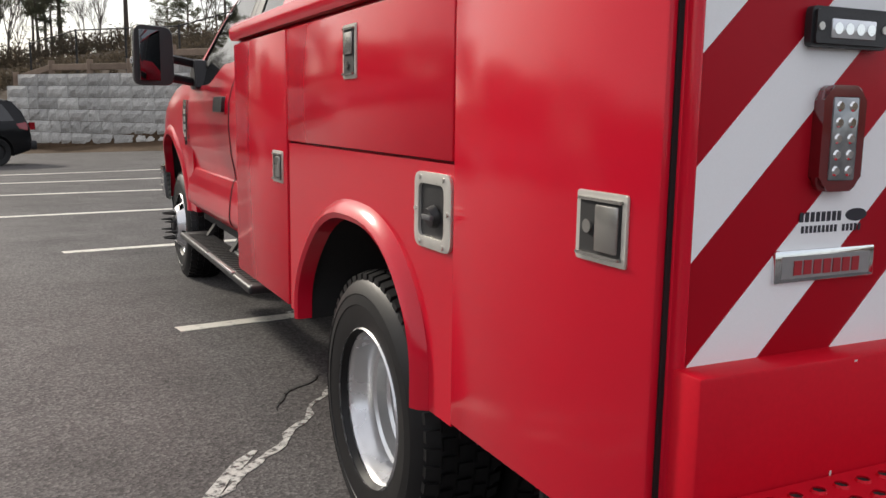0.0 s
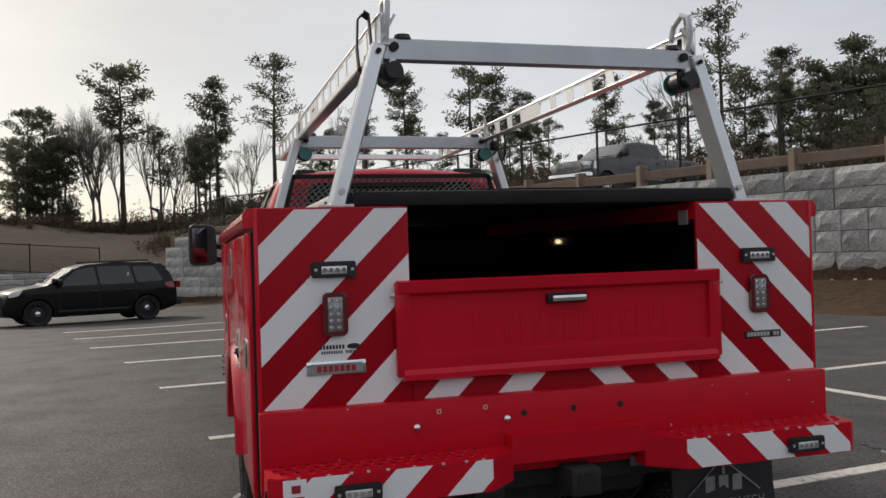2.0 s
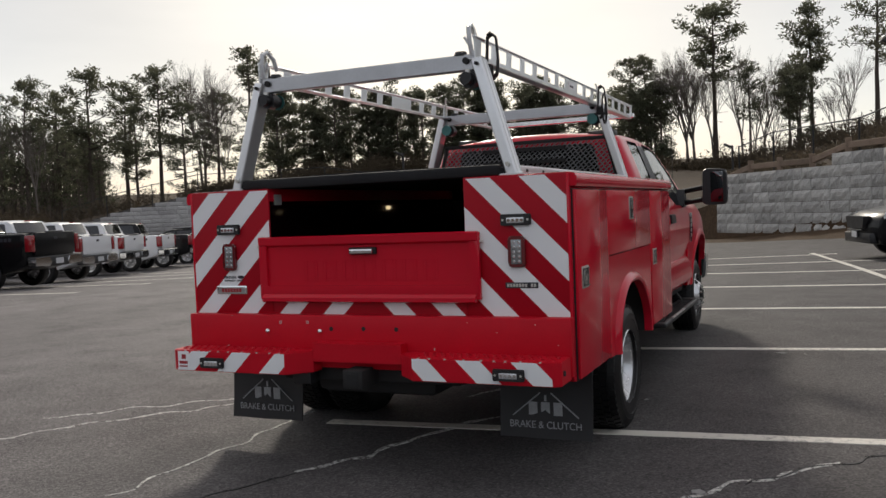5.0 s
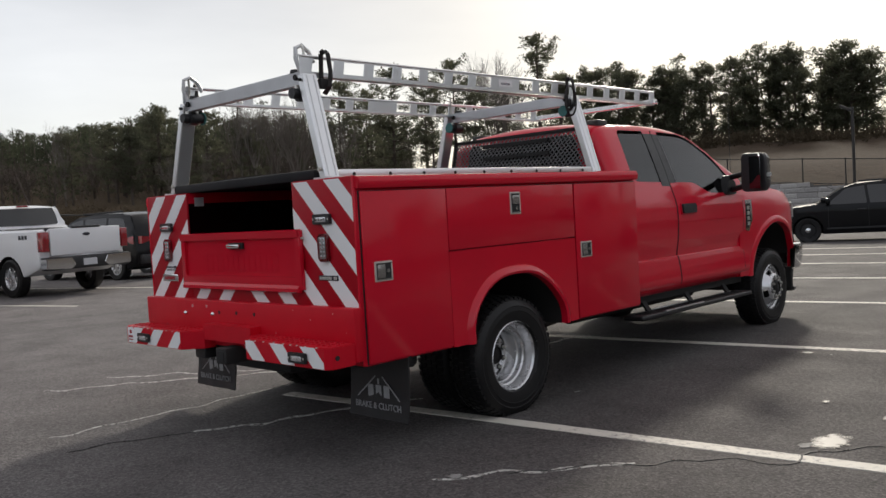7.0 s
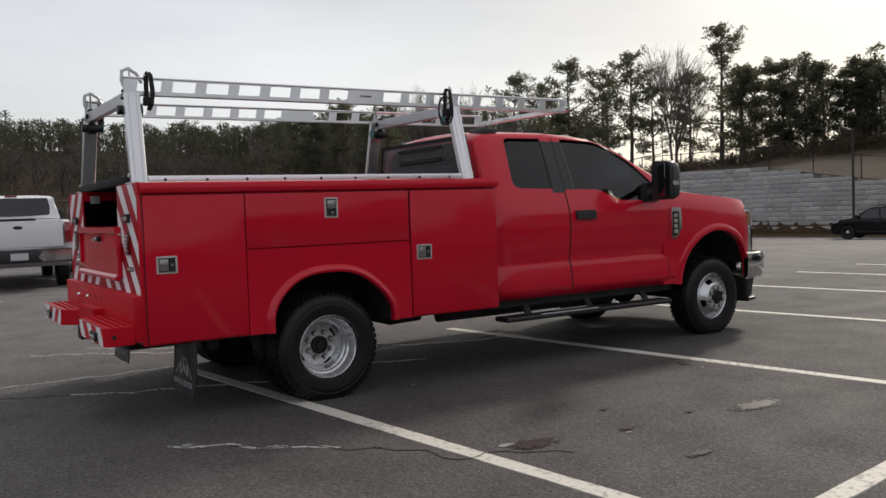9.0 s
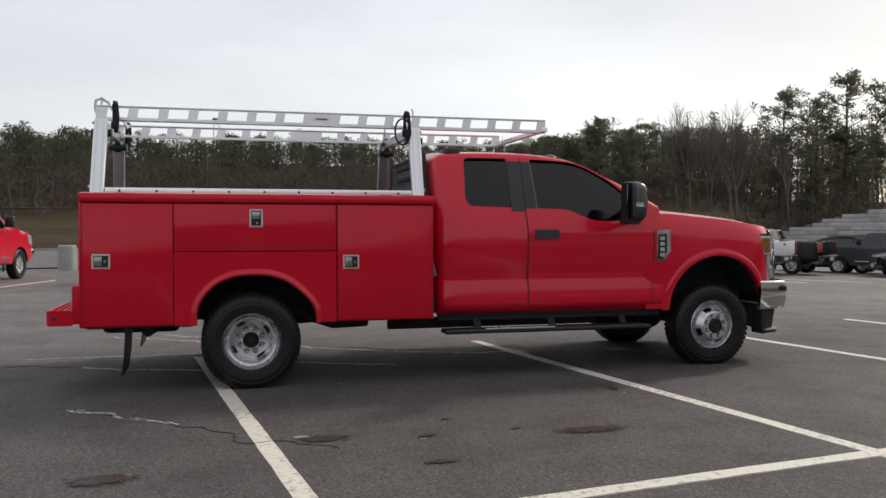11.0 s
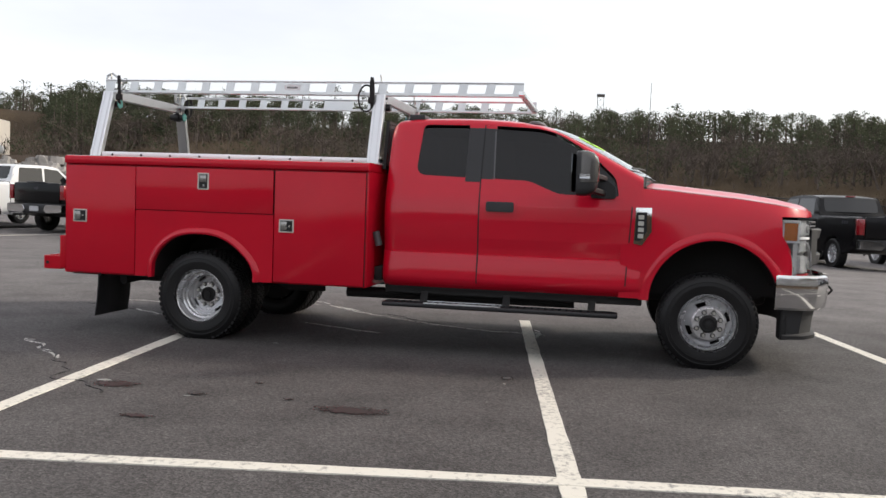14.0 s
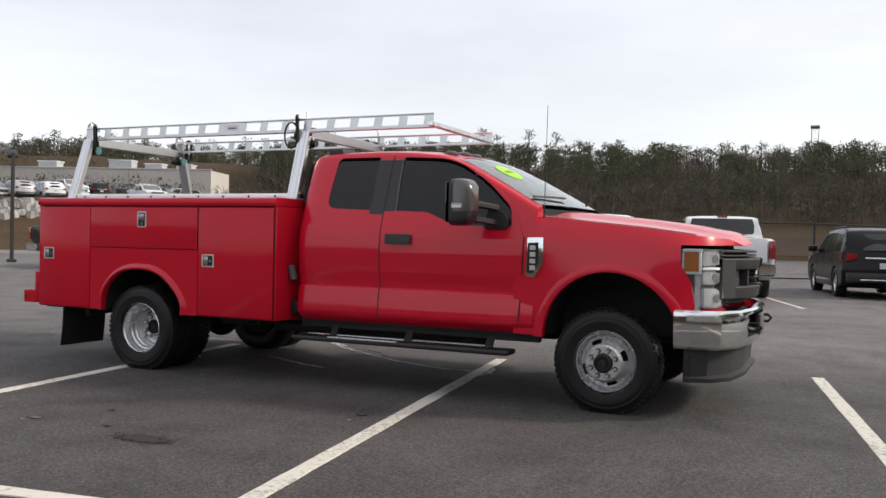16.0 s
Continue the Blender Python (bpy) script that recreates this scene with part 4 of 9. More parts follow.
def build_front():
    ys = [3.56, 3.66, 3.78, 3.9, 4.05, 4.2, 4.35, 4.5, 4.62, 4.74, 4.82, 4.90, 4.95, 4.99, 5.03, 5.07, 5.10, 5.125, 5.145, 5.16, 5.175]
    secs = []
    for y in ys:
        h = interp(y, HOOD)
        zb = 0.57 if y < 4.80 else 0.80
        zs = [zb + (h - 0.20 - zb) * f for f in (0, 0.1, 0.2, 0.35, 0.5, 0.62, 0.75, 0.88, 1.0)] + [h - 0.20 + 0.20 * f for f in (0.3, 0.6, 0.85, 1.0)]
        half = [(fender_x(y, z), z) for z in zs]
        e = fender_x(y, h)
        half += [(e - 0.02, hood_z(e - 0.03, y) + 0.0)] + [(x, hood_z(x, y)) for x in (e * 0.86, e * 0.76, min(0.61, e * 0.70), min(0.55, e * 0.63), min(0.40, e * 0.46), min(0.2, e * 0.23))]
        ring = half + [(0, hood_z(0, y))] + [(-x, z) for x, z in half[::-1]]
        secs.append([Vector((x, y, z)) for x, z in ring])
    front = part("front_clip", loft(secs), RED_GLOSS, truck, "red bonnet and front wings")
    cuts = []
    arc = [(4.295 + 0.505 * math.cos(a), 0.560 + 0.505 * math.sin(a)) for a in [math.pi * i / 28 for i in range(29)]]
    arc = [(4.80, 0.40)] + arc + [(3.79, 0.40)]
    for s in (-1, 1):
        cuts.append((prism(arc, "x", *sorted((s * 0.48, s * 1.4))), BLACK_MATT))
    cuts.append((box(-0.70, 0.70, 4.97, 5.4, 0.5, 1.240), BLACK_MATT))
    for s in (-1, 1):
        hl = [(4.785, 1.236), (4.79, 1.09), (4.862, 0.975), (4.893, 0.79), (5.4, 0.79), (5.4, 1.240)]
        cuts.append((prism(hl, "x", *sorted((s * 0.62, s * 1.3))), BLACK_MATT))
    carve(front, cuts)
    for s in (-1, 1):
        # arch lip
        secs = []
        for i in range(29):
            a = math.pi * i / 28
            o = Vector((math.cos(a), math.sin(a)))
            c = Vector((4.295, 0.560))
            q = []
            for r, d in ((0.499, -0.05), (0.500, 0.010), (0.512, 0.014), (0.545, 0.010), (0.575, -0.006)):
                p = c + o * r
                q.append(Vector((s * (fender_x(p.x, max(p.y, 0.60)) + d), p.x, p.y)))
            secs.append(q)
        part("arch_flare", loft(secs), RED_GLOSS, front)
        # hood shut line
        gap = [Vector((s * (fender_x(y, interp(y, HOOD)) - 0.075), y, hood_z(fender_x(y, interp(y, HOOD)) - 0.075, y) + 0.0005)) for y in [3.72 + 0.06 * i for i in range(20)]]
        bm = bmesh.new()
        add_sweep(bm, gap, 0.0035, 4)
        part("bonnet_gap", bm, GASKET, front)
        # wing badge: chrome frame, dark field, bars
        bd = [(3.668, 1.297), (3.792, 1.300), (3.796, 1.105), (3.725, 0.998), (3.660, 1.010)]
        badge = part("wing_vent", bent(bd, lambda y, z: Vector((s * (fender_x(y, z) + 0.014), y, z)), (-s, 0, 0), 0.018), CHROME, front, "chrome wing vent with dark centre")
        bd = [(3.676, 1.258), (3.755, 1.262), (3.758, 1.108), (3.710, 1.030), (3.668, 1.036)]
        part("vent_field", bent(bd, lambda y, z: Vector((s * (fender_x(y, z) + 0.0165), y, z)), (-s, 0, 0), 0.004), GASKET, badge)
        for k in range(4):
            z0 = 1.205 - 0.050 * k
            part("badge_bar", bent([(3.690, z0), (3.734, z0), (3.734, z0 + 0.034), (3.690, z0 + 0.034)], lambda y, z: Vector((s * (fender_x(y, z) + 0.0195), y, z)), (-s, 0, 0), 0.004), STEEL, badge)
        # headlight: amber corner in a bright frame, stacked cells, clear cover
        def plan_block(pts, z0, z1, bevel=0.004):
            pts = [(s * x, y) for x, y in pts]
            return prism(pts if s > 0 else pts[::-1], "z", z0, z1, bevel)

        hl = part("headlight", plan_block([(0.935, 4.80), (0.925, 4.88), (0.875, 4.945), (0.78, 5.005), (0.62, 5.03), (0.62, 4.80)], 0.80, 1.239), GREY_PLASTIC, front, "headlight with amber corner")
        frame_pts = [(0.972, 4.795), (0.962, 4.905), (0.945, 4.930), (0.90, 4.925), (0.90, 4.795)]
        for z0, z1 in ((1.219, 1.240), (1.062, 1.080)):
            part("lamp_bezel", plan_block(frame_pts, z0, z1, 0.004), ALU_DULL, hl, "satin lamp frame")
        for y0 in (4.793, 4.908):
            part("lamp_bezel", plan_block([(0.972, y0), (0.968, y0 + 0.014), (0.90, y0 + 0.014), (0.90, y0)], 1.078, 1.217, 0.003), ALU_DULL, hl, "satin lamp frame")
        part("amber_marker", plan_block([(0.964, 4.806), (0.956, 4.909), (0.92, 4.909), (0.92, 4.806)], 1.079, 1.216, 0.004), AMBER, hl, "amber side marker")
        for k in range(5):
            part("marker_rib", plan_block([(0.967, 4.808), (0.959, 4.907), (0.95, 4.907), (0.95, 4.808)], 1.093 + 0.025 * k, 1.097 + 0.025 * k, 0.001), AMBER, hl)
        # stacked lamp bowls behind the clear cover
        for z0, z1, d, inner_x in ((1.118, 1.222, 0.0, 0.80), (0.990, 1.085, 0.004, 0.80), (0.825, 0.962, 0.014, 0.76)):
            lip = [(0.935 + d * 0.3, 4.928 + d), (0.905, 4.965 + d), (0.86, 4.996 + d), (inner_x, 5.022 + d)]
            cell = part("lamp_cell", plan_block(lip + [(inner_x, 4.96), (0.90, 4.90)], z0, z1, 0.012), LED, hl)
            n_dir = Vector((s * 0.50, 0.87, 0))
            c = Vector((s * 0.855, 5.0 + d, (z0 + z1) / 2))
            part("lamp_bowl", tube(c - n_dir * 0.02, c + n_dir * 0.004, 0.022, 0.034, 14), LED_DARK, cell)
        part("daytime_strip", plan_block([(0.952, 4.932), (0.915, 4.975), (0.865, 5.008), (0.79, 5.034), (0.79, 5.01), (0.89, 4.93)], 1.092, 1.111, 0.003), WHITE_VINYL, hl)
        part("lamp_divider", plan_block([(0.950, 4.880), (0.945, 4.915), (0.90, 4.915), (0.90, 4.88)], 0.805, 1.060, 0.004), LED, hl)
        cover = [(4.790, 0.978), (4.880, 0.970), (4.945, 0.935), (4.995, 0.880), (5.035, 0.80), (5.055, 0.72)]
        bm = bmesh.new()
        rows = []
        for z, off in ((0.800, 0.025), (0.97, 0.018), (1.06, 0.004), (1.234, -0.002)):
            rows.append([bm.verts.new((s * x, y + off * (0 if k == 0 and z > 1 else 1) + (0.085 if z < 0.9 and k == 0 else 0.06 if z < 1.0 and k == 0 else 0), z)) for k, (y, x) in enumerate(cover)])
        for a, b in zip(rows, rows[1:]):
            for i in range(len(cover) - 1):
                bm.faces.new((a[i], a[i + 1], b[i + 1], b[i]))
        res = bmesh.ops.extrude_face_region(bm, geom=bm.faces[:])
        for g in res["geom"]:
            if isinstance(g, bmesh.types.BMVert):
                g.co += Vector((-s * 0.003, -0.003, 0))
        part("lamp_cover", bm, LENS, hl).visible_shadow = False

    # grille, bowed in plan from lamp to lamp: side claws, bars, fine slats, oval badge
    def bow(x):
        return 5.218 - 0.20 * (abs(x) / 0.80) ** 2.3

    def bar(x0, x1, z0, z1, deep, fore=0.0, lean=0.0):
        """A bar that follows the grille's bow; lean sets its lower edge back."""
        secs = []
        for i in range(9):
            x = x0 + (x1 - x0) * i / 8
            y, c = bow(x) + fore, min(0.008, (z1 - z0) * 0.25)
            secs.append([Vector((x, y - deep, z0)), Vector((x, y - c - lean, z0)), Vector((x, y - lean, z0 + c)), Vector((x, y, z1 - c)), Vector((x, y - c, z1)), Vector((x, y - deep, z1))])
        return loft(secs)

    gr = part("grille", bar(-0.76, 0.76, 0.835, 1.238, 0.10, -0.09), GASKET, front, "dark grey grille with horizontal bars")
    for s in (-1, 1):
        claw = bar(s * 0.80, s * 0.655, 0.885, 1.175, 0.11, 0.03)
        for arm in ((s * 0.80, s * 0.11, 1.096, 1.175), (s * 0.76, s * 0.11, 0.885, 0.972)):
            extra = bar(*arm, 0.10, 0.03, 0.012)
            keep = bpy.data.meshes.new("arm")
            extra.to_mesh(keep)
            claw.from_mesh(keep)
            bpy.data.meshes.remove(keep)
        part("grille_claw", claw, DAM, gr, "thick dark grey claw of the grille")
        part("grille_foot", bar(s * 0.78, s * 0.30, 0.846, 0.880, 0.08, -0.012, 0.03), DAM, gr)
        part("inner_post", bar(s * 0.36, s * 0.33, 0.97, 1.10, 0.06, -0.01), DAM, gr)
        for k in range(7):
            part("grille_slat", bar(s * 0.655, s * 0.50, 0.978 + k * 0.018, 0.985 + k * 0.018, 0.03, -0.02), GREY_PLASTIC, gr)
    for z, h in ((1.226, 0.018), (1.194, 0.014)):
        part("grille_bar", bar(-0.74, 0.74, z - h / 2, z + h / 2, 0.06, -0.018), DAM, gr)
    oval = [(0.115 * math.cos(a), 1.035 + 0.052 * math.sin(a)) for a in [2 * math.pi * i / 28 for i in range(28)]]
    part("oval_badge", prism(oval, "y", 5.165, 5.222, 0.006), CHROME, gr)
    # chrome bumper with wrapped corners
    outline = [(-1.04, 4.755), (-1.04, 4.93), (-0.99, 5.07), (-0.82, 5.185), (-0.40, 5.25), (0.40, 5.25), (0.82, 5.185), (0.99, 5.07), (1.04, 4.93), (1.04, 4.755)]
    inner = [(x * 0.95, y - 0.05) for x, y in outline[::-1]]
    inner[0], inner[-1] = (0.99, 4.755), (-0.99, 4.755)
    secs = []
    for z, d in ((0.540, -0.034), (0.560, -0.012), (0.65, 0.0), (0.745, 0.004), (0.797, -0.004), (0.812, -0.022)):
        secs.append([Vector((x * (1 + d * 0.9), y + (d if y > 4.85 else 0), z)) for x, y in outline] + [Vector((x, y, z)) for x, y in inner])
    bump = part("front_bumper", loft(secs), CHROME, truck, "chrome front bumper with a dark centre intake")
    carve(bump, [(box(-0.63, 0.63, 5.075, 5.40, 0.585, 0.745), GASKET)])
    part("intake", box(-0.62, 0.62, 5.06, 5.10, 0.575, 0.755), GASKET, bump, "black intake mesh")
    part("number_plate_bracket", box(-0.16, 0.16, 5.235, 5.262, 0.590, 0.745, 0.008), GREY_PLASTIC, bump)
    for s in (-1, 1):
        bm = bmesh.new()
        add_sweep(bm, [(s * 0.50, 5.17, 0.70), (s * 0.50, 5.27, 0.70), (s * 0.50, 5.295, 0.675), (s * 0.50, 5.27, 0.645), (s * 0.50, 5.17, 0.645)], 0.012, 8)
        part("tow_hook", bm, BLACK_MATT, bump)
    secs = []
    for z, d in ((0.300, -0.01), (0.306, 0.018), (0.335, 0.024), (0.350, -0.012), (0.44, -0.004), (0.55, 0.010)):
        secs.append([Vector((x * (0.93 + d * 0.8), max(y - 0.09, 4.83) + d * (y > 4.8), z)) for x, y in outline] + [Vector((x * 0.90, max(y - 0.11, 4.84), z)) for x, y in inner])
    part("air_dam", loft(secs), DAM, bump, "dark grey plastic air dam")
    for s in (-1, 1):
        part("air_dam_end", box(*sorted((s * 0.80, s * 0.966)), 4.815, 4.862, 0.298, 0.552, 0.006), BLACK_MATT, bump)
    return front


build_cab()
build_front()
part("aerial", tube((0.86, 3.74, 1.44), (0.86, 3.75, 2.31), 0.0035, 0.002, 6), BLACK, truck, "thin black whip aerial")
part("aerial_base", tube((0.86, 3.74, 1.42), (0.86, 3.74, 1.47), 0.018, 0.012, 10), BLACK, truck)


def build_mirror(s):
    """A tow mirror on two telescopic arms."""
    base = part("door_mirror", prism(rounded([(3.30, 1.36), (3.51, 1.36), (3.50, 1.46), (3.36, 1.55)], 0.03, 3), "x", *sorted((s * 0.955, s * 1.03)), 0.006), BLACK, truck, "black tow mirror on twin arms")
    for z in (1.40, 1.515):
        bm = bmesh.new()
        add_beam(bm, (s * 1.0, 3.42, z), (s * 1.22, 3.295, z + 0.03), 0.045, 0.05, bevel=0.012)
        part("mirror_arm", bm, BLACK, base)
    cy, cx, cz = 3.255, s * (1.335 if s > 0 else 1.285), 1.546
    shape = rounded([(cx - 0.116, cz - 0.172), (cx + 0.116, cz - 0.172), (cx + 0.110, cz + 0.166), (cx - 0.110, cz + 0.180)], 0.055, 5)
    secs = []
    for y, k in ((cy - 0.055, 0.97), (cy - 0.045, 1.0), (cy + 0.02, 1.0), (cy + 0.07, 0.90), (cy + 0.10, 0.70), (cy + 0.112, 0.35)):
        c = Vector((cx, cz))
        secs.append([Vector((c.x + (x - c.x) * k, y, c.y + (z - c.y) * k)) for x, z in shape])
    head = part("mirror_head", loft(secs), BLACK, base)
    cap = []
    for y, k in ((cy - 0.020, 1.012), (cy + 0.022, 1.015), (cy + 0.073, 0.915), (cy + 0.104, 0.715), (cy + 0.117, 0.36)):
        c = Vector((cx, cz))
        cap.append([Vector((c.x + (x - c.x) * k, y, max(cz - 0.07, c.y + (z - c.y) * k))) for x, z in shape])
    part("mirror_cap", loft(cap), MIRROR_CAP, base, "dark satin mirror cap")
    glass = box(-0.092, 0.092, -0.004, 0.004, cz - 0.145, cz + 0.145, 0.002)
    glass.transform(Matrix.Translation((cx - s * 0.004, cy - 0.062, 0)) @ Matrix.Rotation(-s * radians(19), 4, "Z"))
    part("mirror_glass", glass, DARK_MIRROR, base, "mirror glass turned towards the driver")
    part("turn_lamp", box(*sorted((cx + s * 0.06, cx + s * 0.125)), cy - 0.03, cy + 0.05, cz - 0.045, cz - 0.008, 0.008), LENS, base)
    part("turn_lamp_back", box(*sorted((cx + s * 0.058, cx + s * 0.119)), cy - 0.028, cy + 0.048, cz - 0.043, cz - 0.010), LED, base)


for s in (-1, 1):
    build_mirror(s)

# wheels, chassis, running boards, flaps, rack
def build_wheel(x, y, s, dish, lugs=True, spikes=False, holes=(2, 12, 22, 32)):
    """A steel wheel with its tyre. dish > 0: the disc lies deep inside; dish < 0: it bulges outwards. x: the tyre's outer face."""
    R, W = 0.400, 0.225
    face = 0.0
    prof = [(0.228, 0.012), (0.234, 0.004), (0.232, -0.010), (0.222, -0.020), (0.214, -0.030), (0.213, -0.055)]
    if dish > 0:
        prof[3:] = [(0.220, -0.020), (0.212, -0.034), (0.209, -0.052)]
        prof += [(0.200, -0.064), (0.199, -0.088), (0.188, -0.096), (0.187, -0.128), (0.177, -0.137), (0.176, -dish + 0.034), (0.170, -dish + 0.010), (0.160, -dish), (0.140, -dish + 0.006), (0.112, -dish + 0.020), (0.100, -dish + 0.034), (0.064, -dish + 0.036), (0.060, -dish + 0.02)]
        hb = 13
    else:
        prof += [(0.205, -0.065), (0.200, -0.050), (0.188, -0.030), (0.172, -0.012), (0.142, -dish * 0.55), (0.130, -dish * 0.9), (0.124, -dish), (0.072, -dish), (0.068, -dish - 0.02)]
        hb = 9
    seg = 40
    skip = set()
    for h in holes:
        for k in range(3):
            skip.add((hb, (h + k) % seg))
    bm = lathe(prof, seg, skip)
    for v in bm.verts:
        v.co = Vector((x + s * v.co.x, y + v.co.y, R + v.co.z))
    wheel = part("wheel", bm, RIM, truck, "silver steel wheel")
    bm = lathe([(0.204, -0.10 if dish < 0 else -dish - 0.03), (0.03, -0.10 if dish < 0 else -dish - 0.03)], 32)
    for v in bm.verts:
        v.co = Vector((x + s * v.co.x, y + v.co.y, R + v.co.z))
    part("brake_drum", bm, BLACK_MATT, wheel)
    tp = [(0.222, -0.012), (0.232, 0.006), (0.262, 0.013), (0.300, 0.016), (0.302, 0.0185), (0.330, 0.014), (0.334, 0.016), (0.362, 0.004), (0.380, -0.012), (0.389, -0.026),
          (0.391, -W / 2), (0.389, -W + 0.026), (0.376, -W + 0.010), (0.330, -W - 0.012), (0.262, -W - 0.010), (0.225, -W + 0.015)]
    carcass = lathe(tp, 56)
    bm = bmesh.new()
    n = 52
    for row, (x0, x1) in enumerate(((-0.040, -0.004), (-0.082, -0.048), (-0.132, -0.092), (-0.176, -0.142), (-W + 0.004, -0.185))):
        for i in range(n):
            a = 2 * math.pi * (i + 0.5 * (row % 2)) / n
            w = math.pi / n * 0.66
            edge = row in (0, 4)
            vs = []
            for da in (-w, w):
                for xx in (x0, x1):
                    outer = edge and (xx == (x1 if row == 0 else x0))
                    for r in (0.372 if outer else 0.385, 0.389 if outer else 0.400):
                        vs.append(bm.verts.new((xx, r * math.cos(a + da), r * math.sin(a + da))))
            for f in ((0, 1, 3, 2), (4, 6, 7, 5), (0, 4, 5, 1), (2, 3, 7, 6), (1, 5, 7, 3)):
                bm.faces.new([vs[k] for k in f])
    for v in [*bm.verts, *carcass.verts]:
        v.co = Vector((x + s * v.co.x, y + v.co.y * 0.988, max(R + v.co.z * 0.988, 0.029)))
    tyre = part("tyre", carcass, RUBBER, wheel, "black treaded truck tyre")
    tread = part("tread", bm, RUBBER, wheel, "rows of black rubber tread blocks")
    tagged(tread, "rows of black rubber tread blocks", kind="stuff")
    hx = -dish + 0.036 if dish > 0 else -dish
    hub = lathe([(0.068, hx - 0.02), (0.066, hx + 0.012), (0.052, hx + 0.022), (0.050, hx + 0.006), (0.030, hx + 0.004), (0.028, hx + 0.018), (0.001, hx + 0.020)], 24)
    for v in hub.verts:
        v.co = Vector((x + s * v.co.x, y + v.co.y, R + v.co.z))
    part("hub", hub, BLACK_MATT, wheel)
    if lugs:
        for i in range(8):
            a = 2 * math.pi * (i + 0.5) / 8
            c = Vector((x + s * hx, y + 0.096 * math.cos(a), R + 0.096 * math.sin(a)))
            if spikes:
                part("lug_spike", tube(c, c + Vector((s * 0.085, 0, 0)), 0.013, 0.003, 8), BLACK_MATT, wheel)
            else:
                part("lug_seat", tube(c, c + Vector((s * 0.004, 0, 0)), 0.020, 0.019, 12), BLACK_MATT, wheel)
                part("lug_nut", tube(c, c + Vector((s * 0.026, 0, 0)), 0.013, 0.011, 6), STEEL, wheel)
    return wheel


FY = 4.265
for s in (-1, 1):
    build_wheel(s * 1.150, 0.0, s, 0.215)
    build_wheel(s * 0.860, 0.0, s, 0.20, lugs=False)
    build_wheel(s * 0.990, FY, s, -0.050, spikes=(s < 0), holes=(1, 11, 21, 31))

# frame rails, axles, tank, exhaust and the dark underside
for s in (-1, 1):
    part("frame_rail", beam((s * 0.43, -1.33, 0.66), (s * 0.43, 4.9, 0.66), 0.08, 0.16, bevel=0.01), BLACK_MATT, truck)
    part("leaf_spring", beam((s * 0.50, -0.72, 0.56), (s * 0.50, 0.72, 0.56), 0.08, 0.05, bevel=0.01), BLACK_MATT, truck)
    part("sill_plate", beam((s * 0.90, 1.60, 0.545), (s * 0.90, 3.75, 0.545), 0.05, 0.09, bevel=0.01), BLACK_MATT, truck)
bm = tube((-0.62, 0, 0.40), (0.62, 0, 0.40), 0.06)
bmesh.ops.create_uvsphere(bm, u_segments=16, v_segments=10, radius=0.17, matrix=Matrix.Translation((0, 0, 0.40)))
part("rear_axle", bm, BLACK_MATT, truck)
bm = tube((-0.80, FY, 0.40), (0.80, FY, 0.40), 0.05)
bmesh.ops.create_uvsphere(bm, u_segments=16, v_segments=10, radius=0.15, matrix=Matrix.Translation((-0.25, FY, 0.40)))
part("front_axle", bm, BLACK_MATT, truck)
part("drive_shaft", tube((0, 0.1, 0.45), (0, 2.6, 0.60), 0.05), BLACK_MATT, truck)
part("transmission", box(-0.25, 0.25, 2.5, 3.7, 0.45, 0.80, 0.05), BLACK_MATT, truck)
part("engine_block", box(-0.40, 0.40, 3.75, 4.80, 0.50, 1.20, 0.05), BLACK_MATT, truck)
part("fuel_tank", box(-0.38, 0.38, -1.22, -0.58, 0.42, 0.66, 0.05), BLACK_MATT, truck)
part("underbody", box(-1.10, 1.10, -1.24, -0.46, 0.535, 0.552), BLACK_MATT, truck)
part("underbody", box(-0.60, 0.60, -0.46, 1.48, 0.70, 0.74), BLACK_MATT, truck)
part("cab_floor", box(-0.95, 0.95, 1.62, 3.60, 0.555, 0.585), BLACK_MATT, truck)
part("exhaust_pipe", tube((0.70, 1.2, 0.47), (0.66, 3.2, 0.47), 0.05), BLACK_MATT, truck)
bm = bmesh.new()
add_sweep(bm, [(0.72, 1.0, 0.50), (0.80, 0.70, 0.50), (0.62, 0.3, 0.62), (0.62, -0.45, 0.62), (0.80, -0.75, 0.52), (1.02, -0.80, 0.50)], 0.045, 10)
part("tailpipe", bm, BLACK_MATT, truck)
part("hitch_receiver", box(-0.06, 0.06, -1.46, -0.9, 0.50, 0.60, 0.006), BLACK_MATT, truck)
part("hitch_beam", beam((-0.55, -1.24, 0.55), (0.55, -1.24, 0.55), 0.09, 0.09, bevel=0.008), BLACK_MATT, truck)
part("receiver_mouth", box(-0.032, 0.032, -1.464, -1.458, 0.518, 0.582), GASKET, truck)
part("trailer_socket", box(-0.42, -0.30, -1.40, -1.30, 0.50, 0.575, 0.01), BLACK, truck)
part("socket_plate", box(0.24, 0.33, -1.345, -1.339, 0.560, 0.600), GREY_PLASTIC, truck)
for s in (-1, 1):
    part("bay_gap_bracket", box(*sorted((s * 0.50, s * 0.95)), 1.505, 1.575, 0.60, 0.72, 0.01), BLACK_MATT, truck)
part("filler_hose", tube((0.98, 1.52, 1.02), (0.98, 1.55, 0.90), 0.03, 0.03, 10), GREY_PLASTIC, truck)

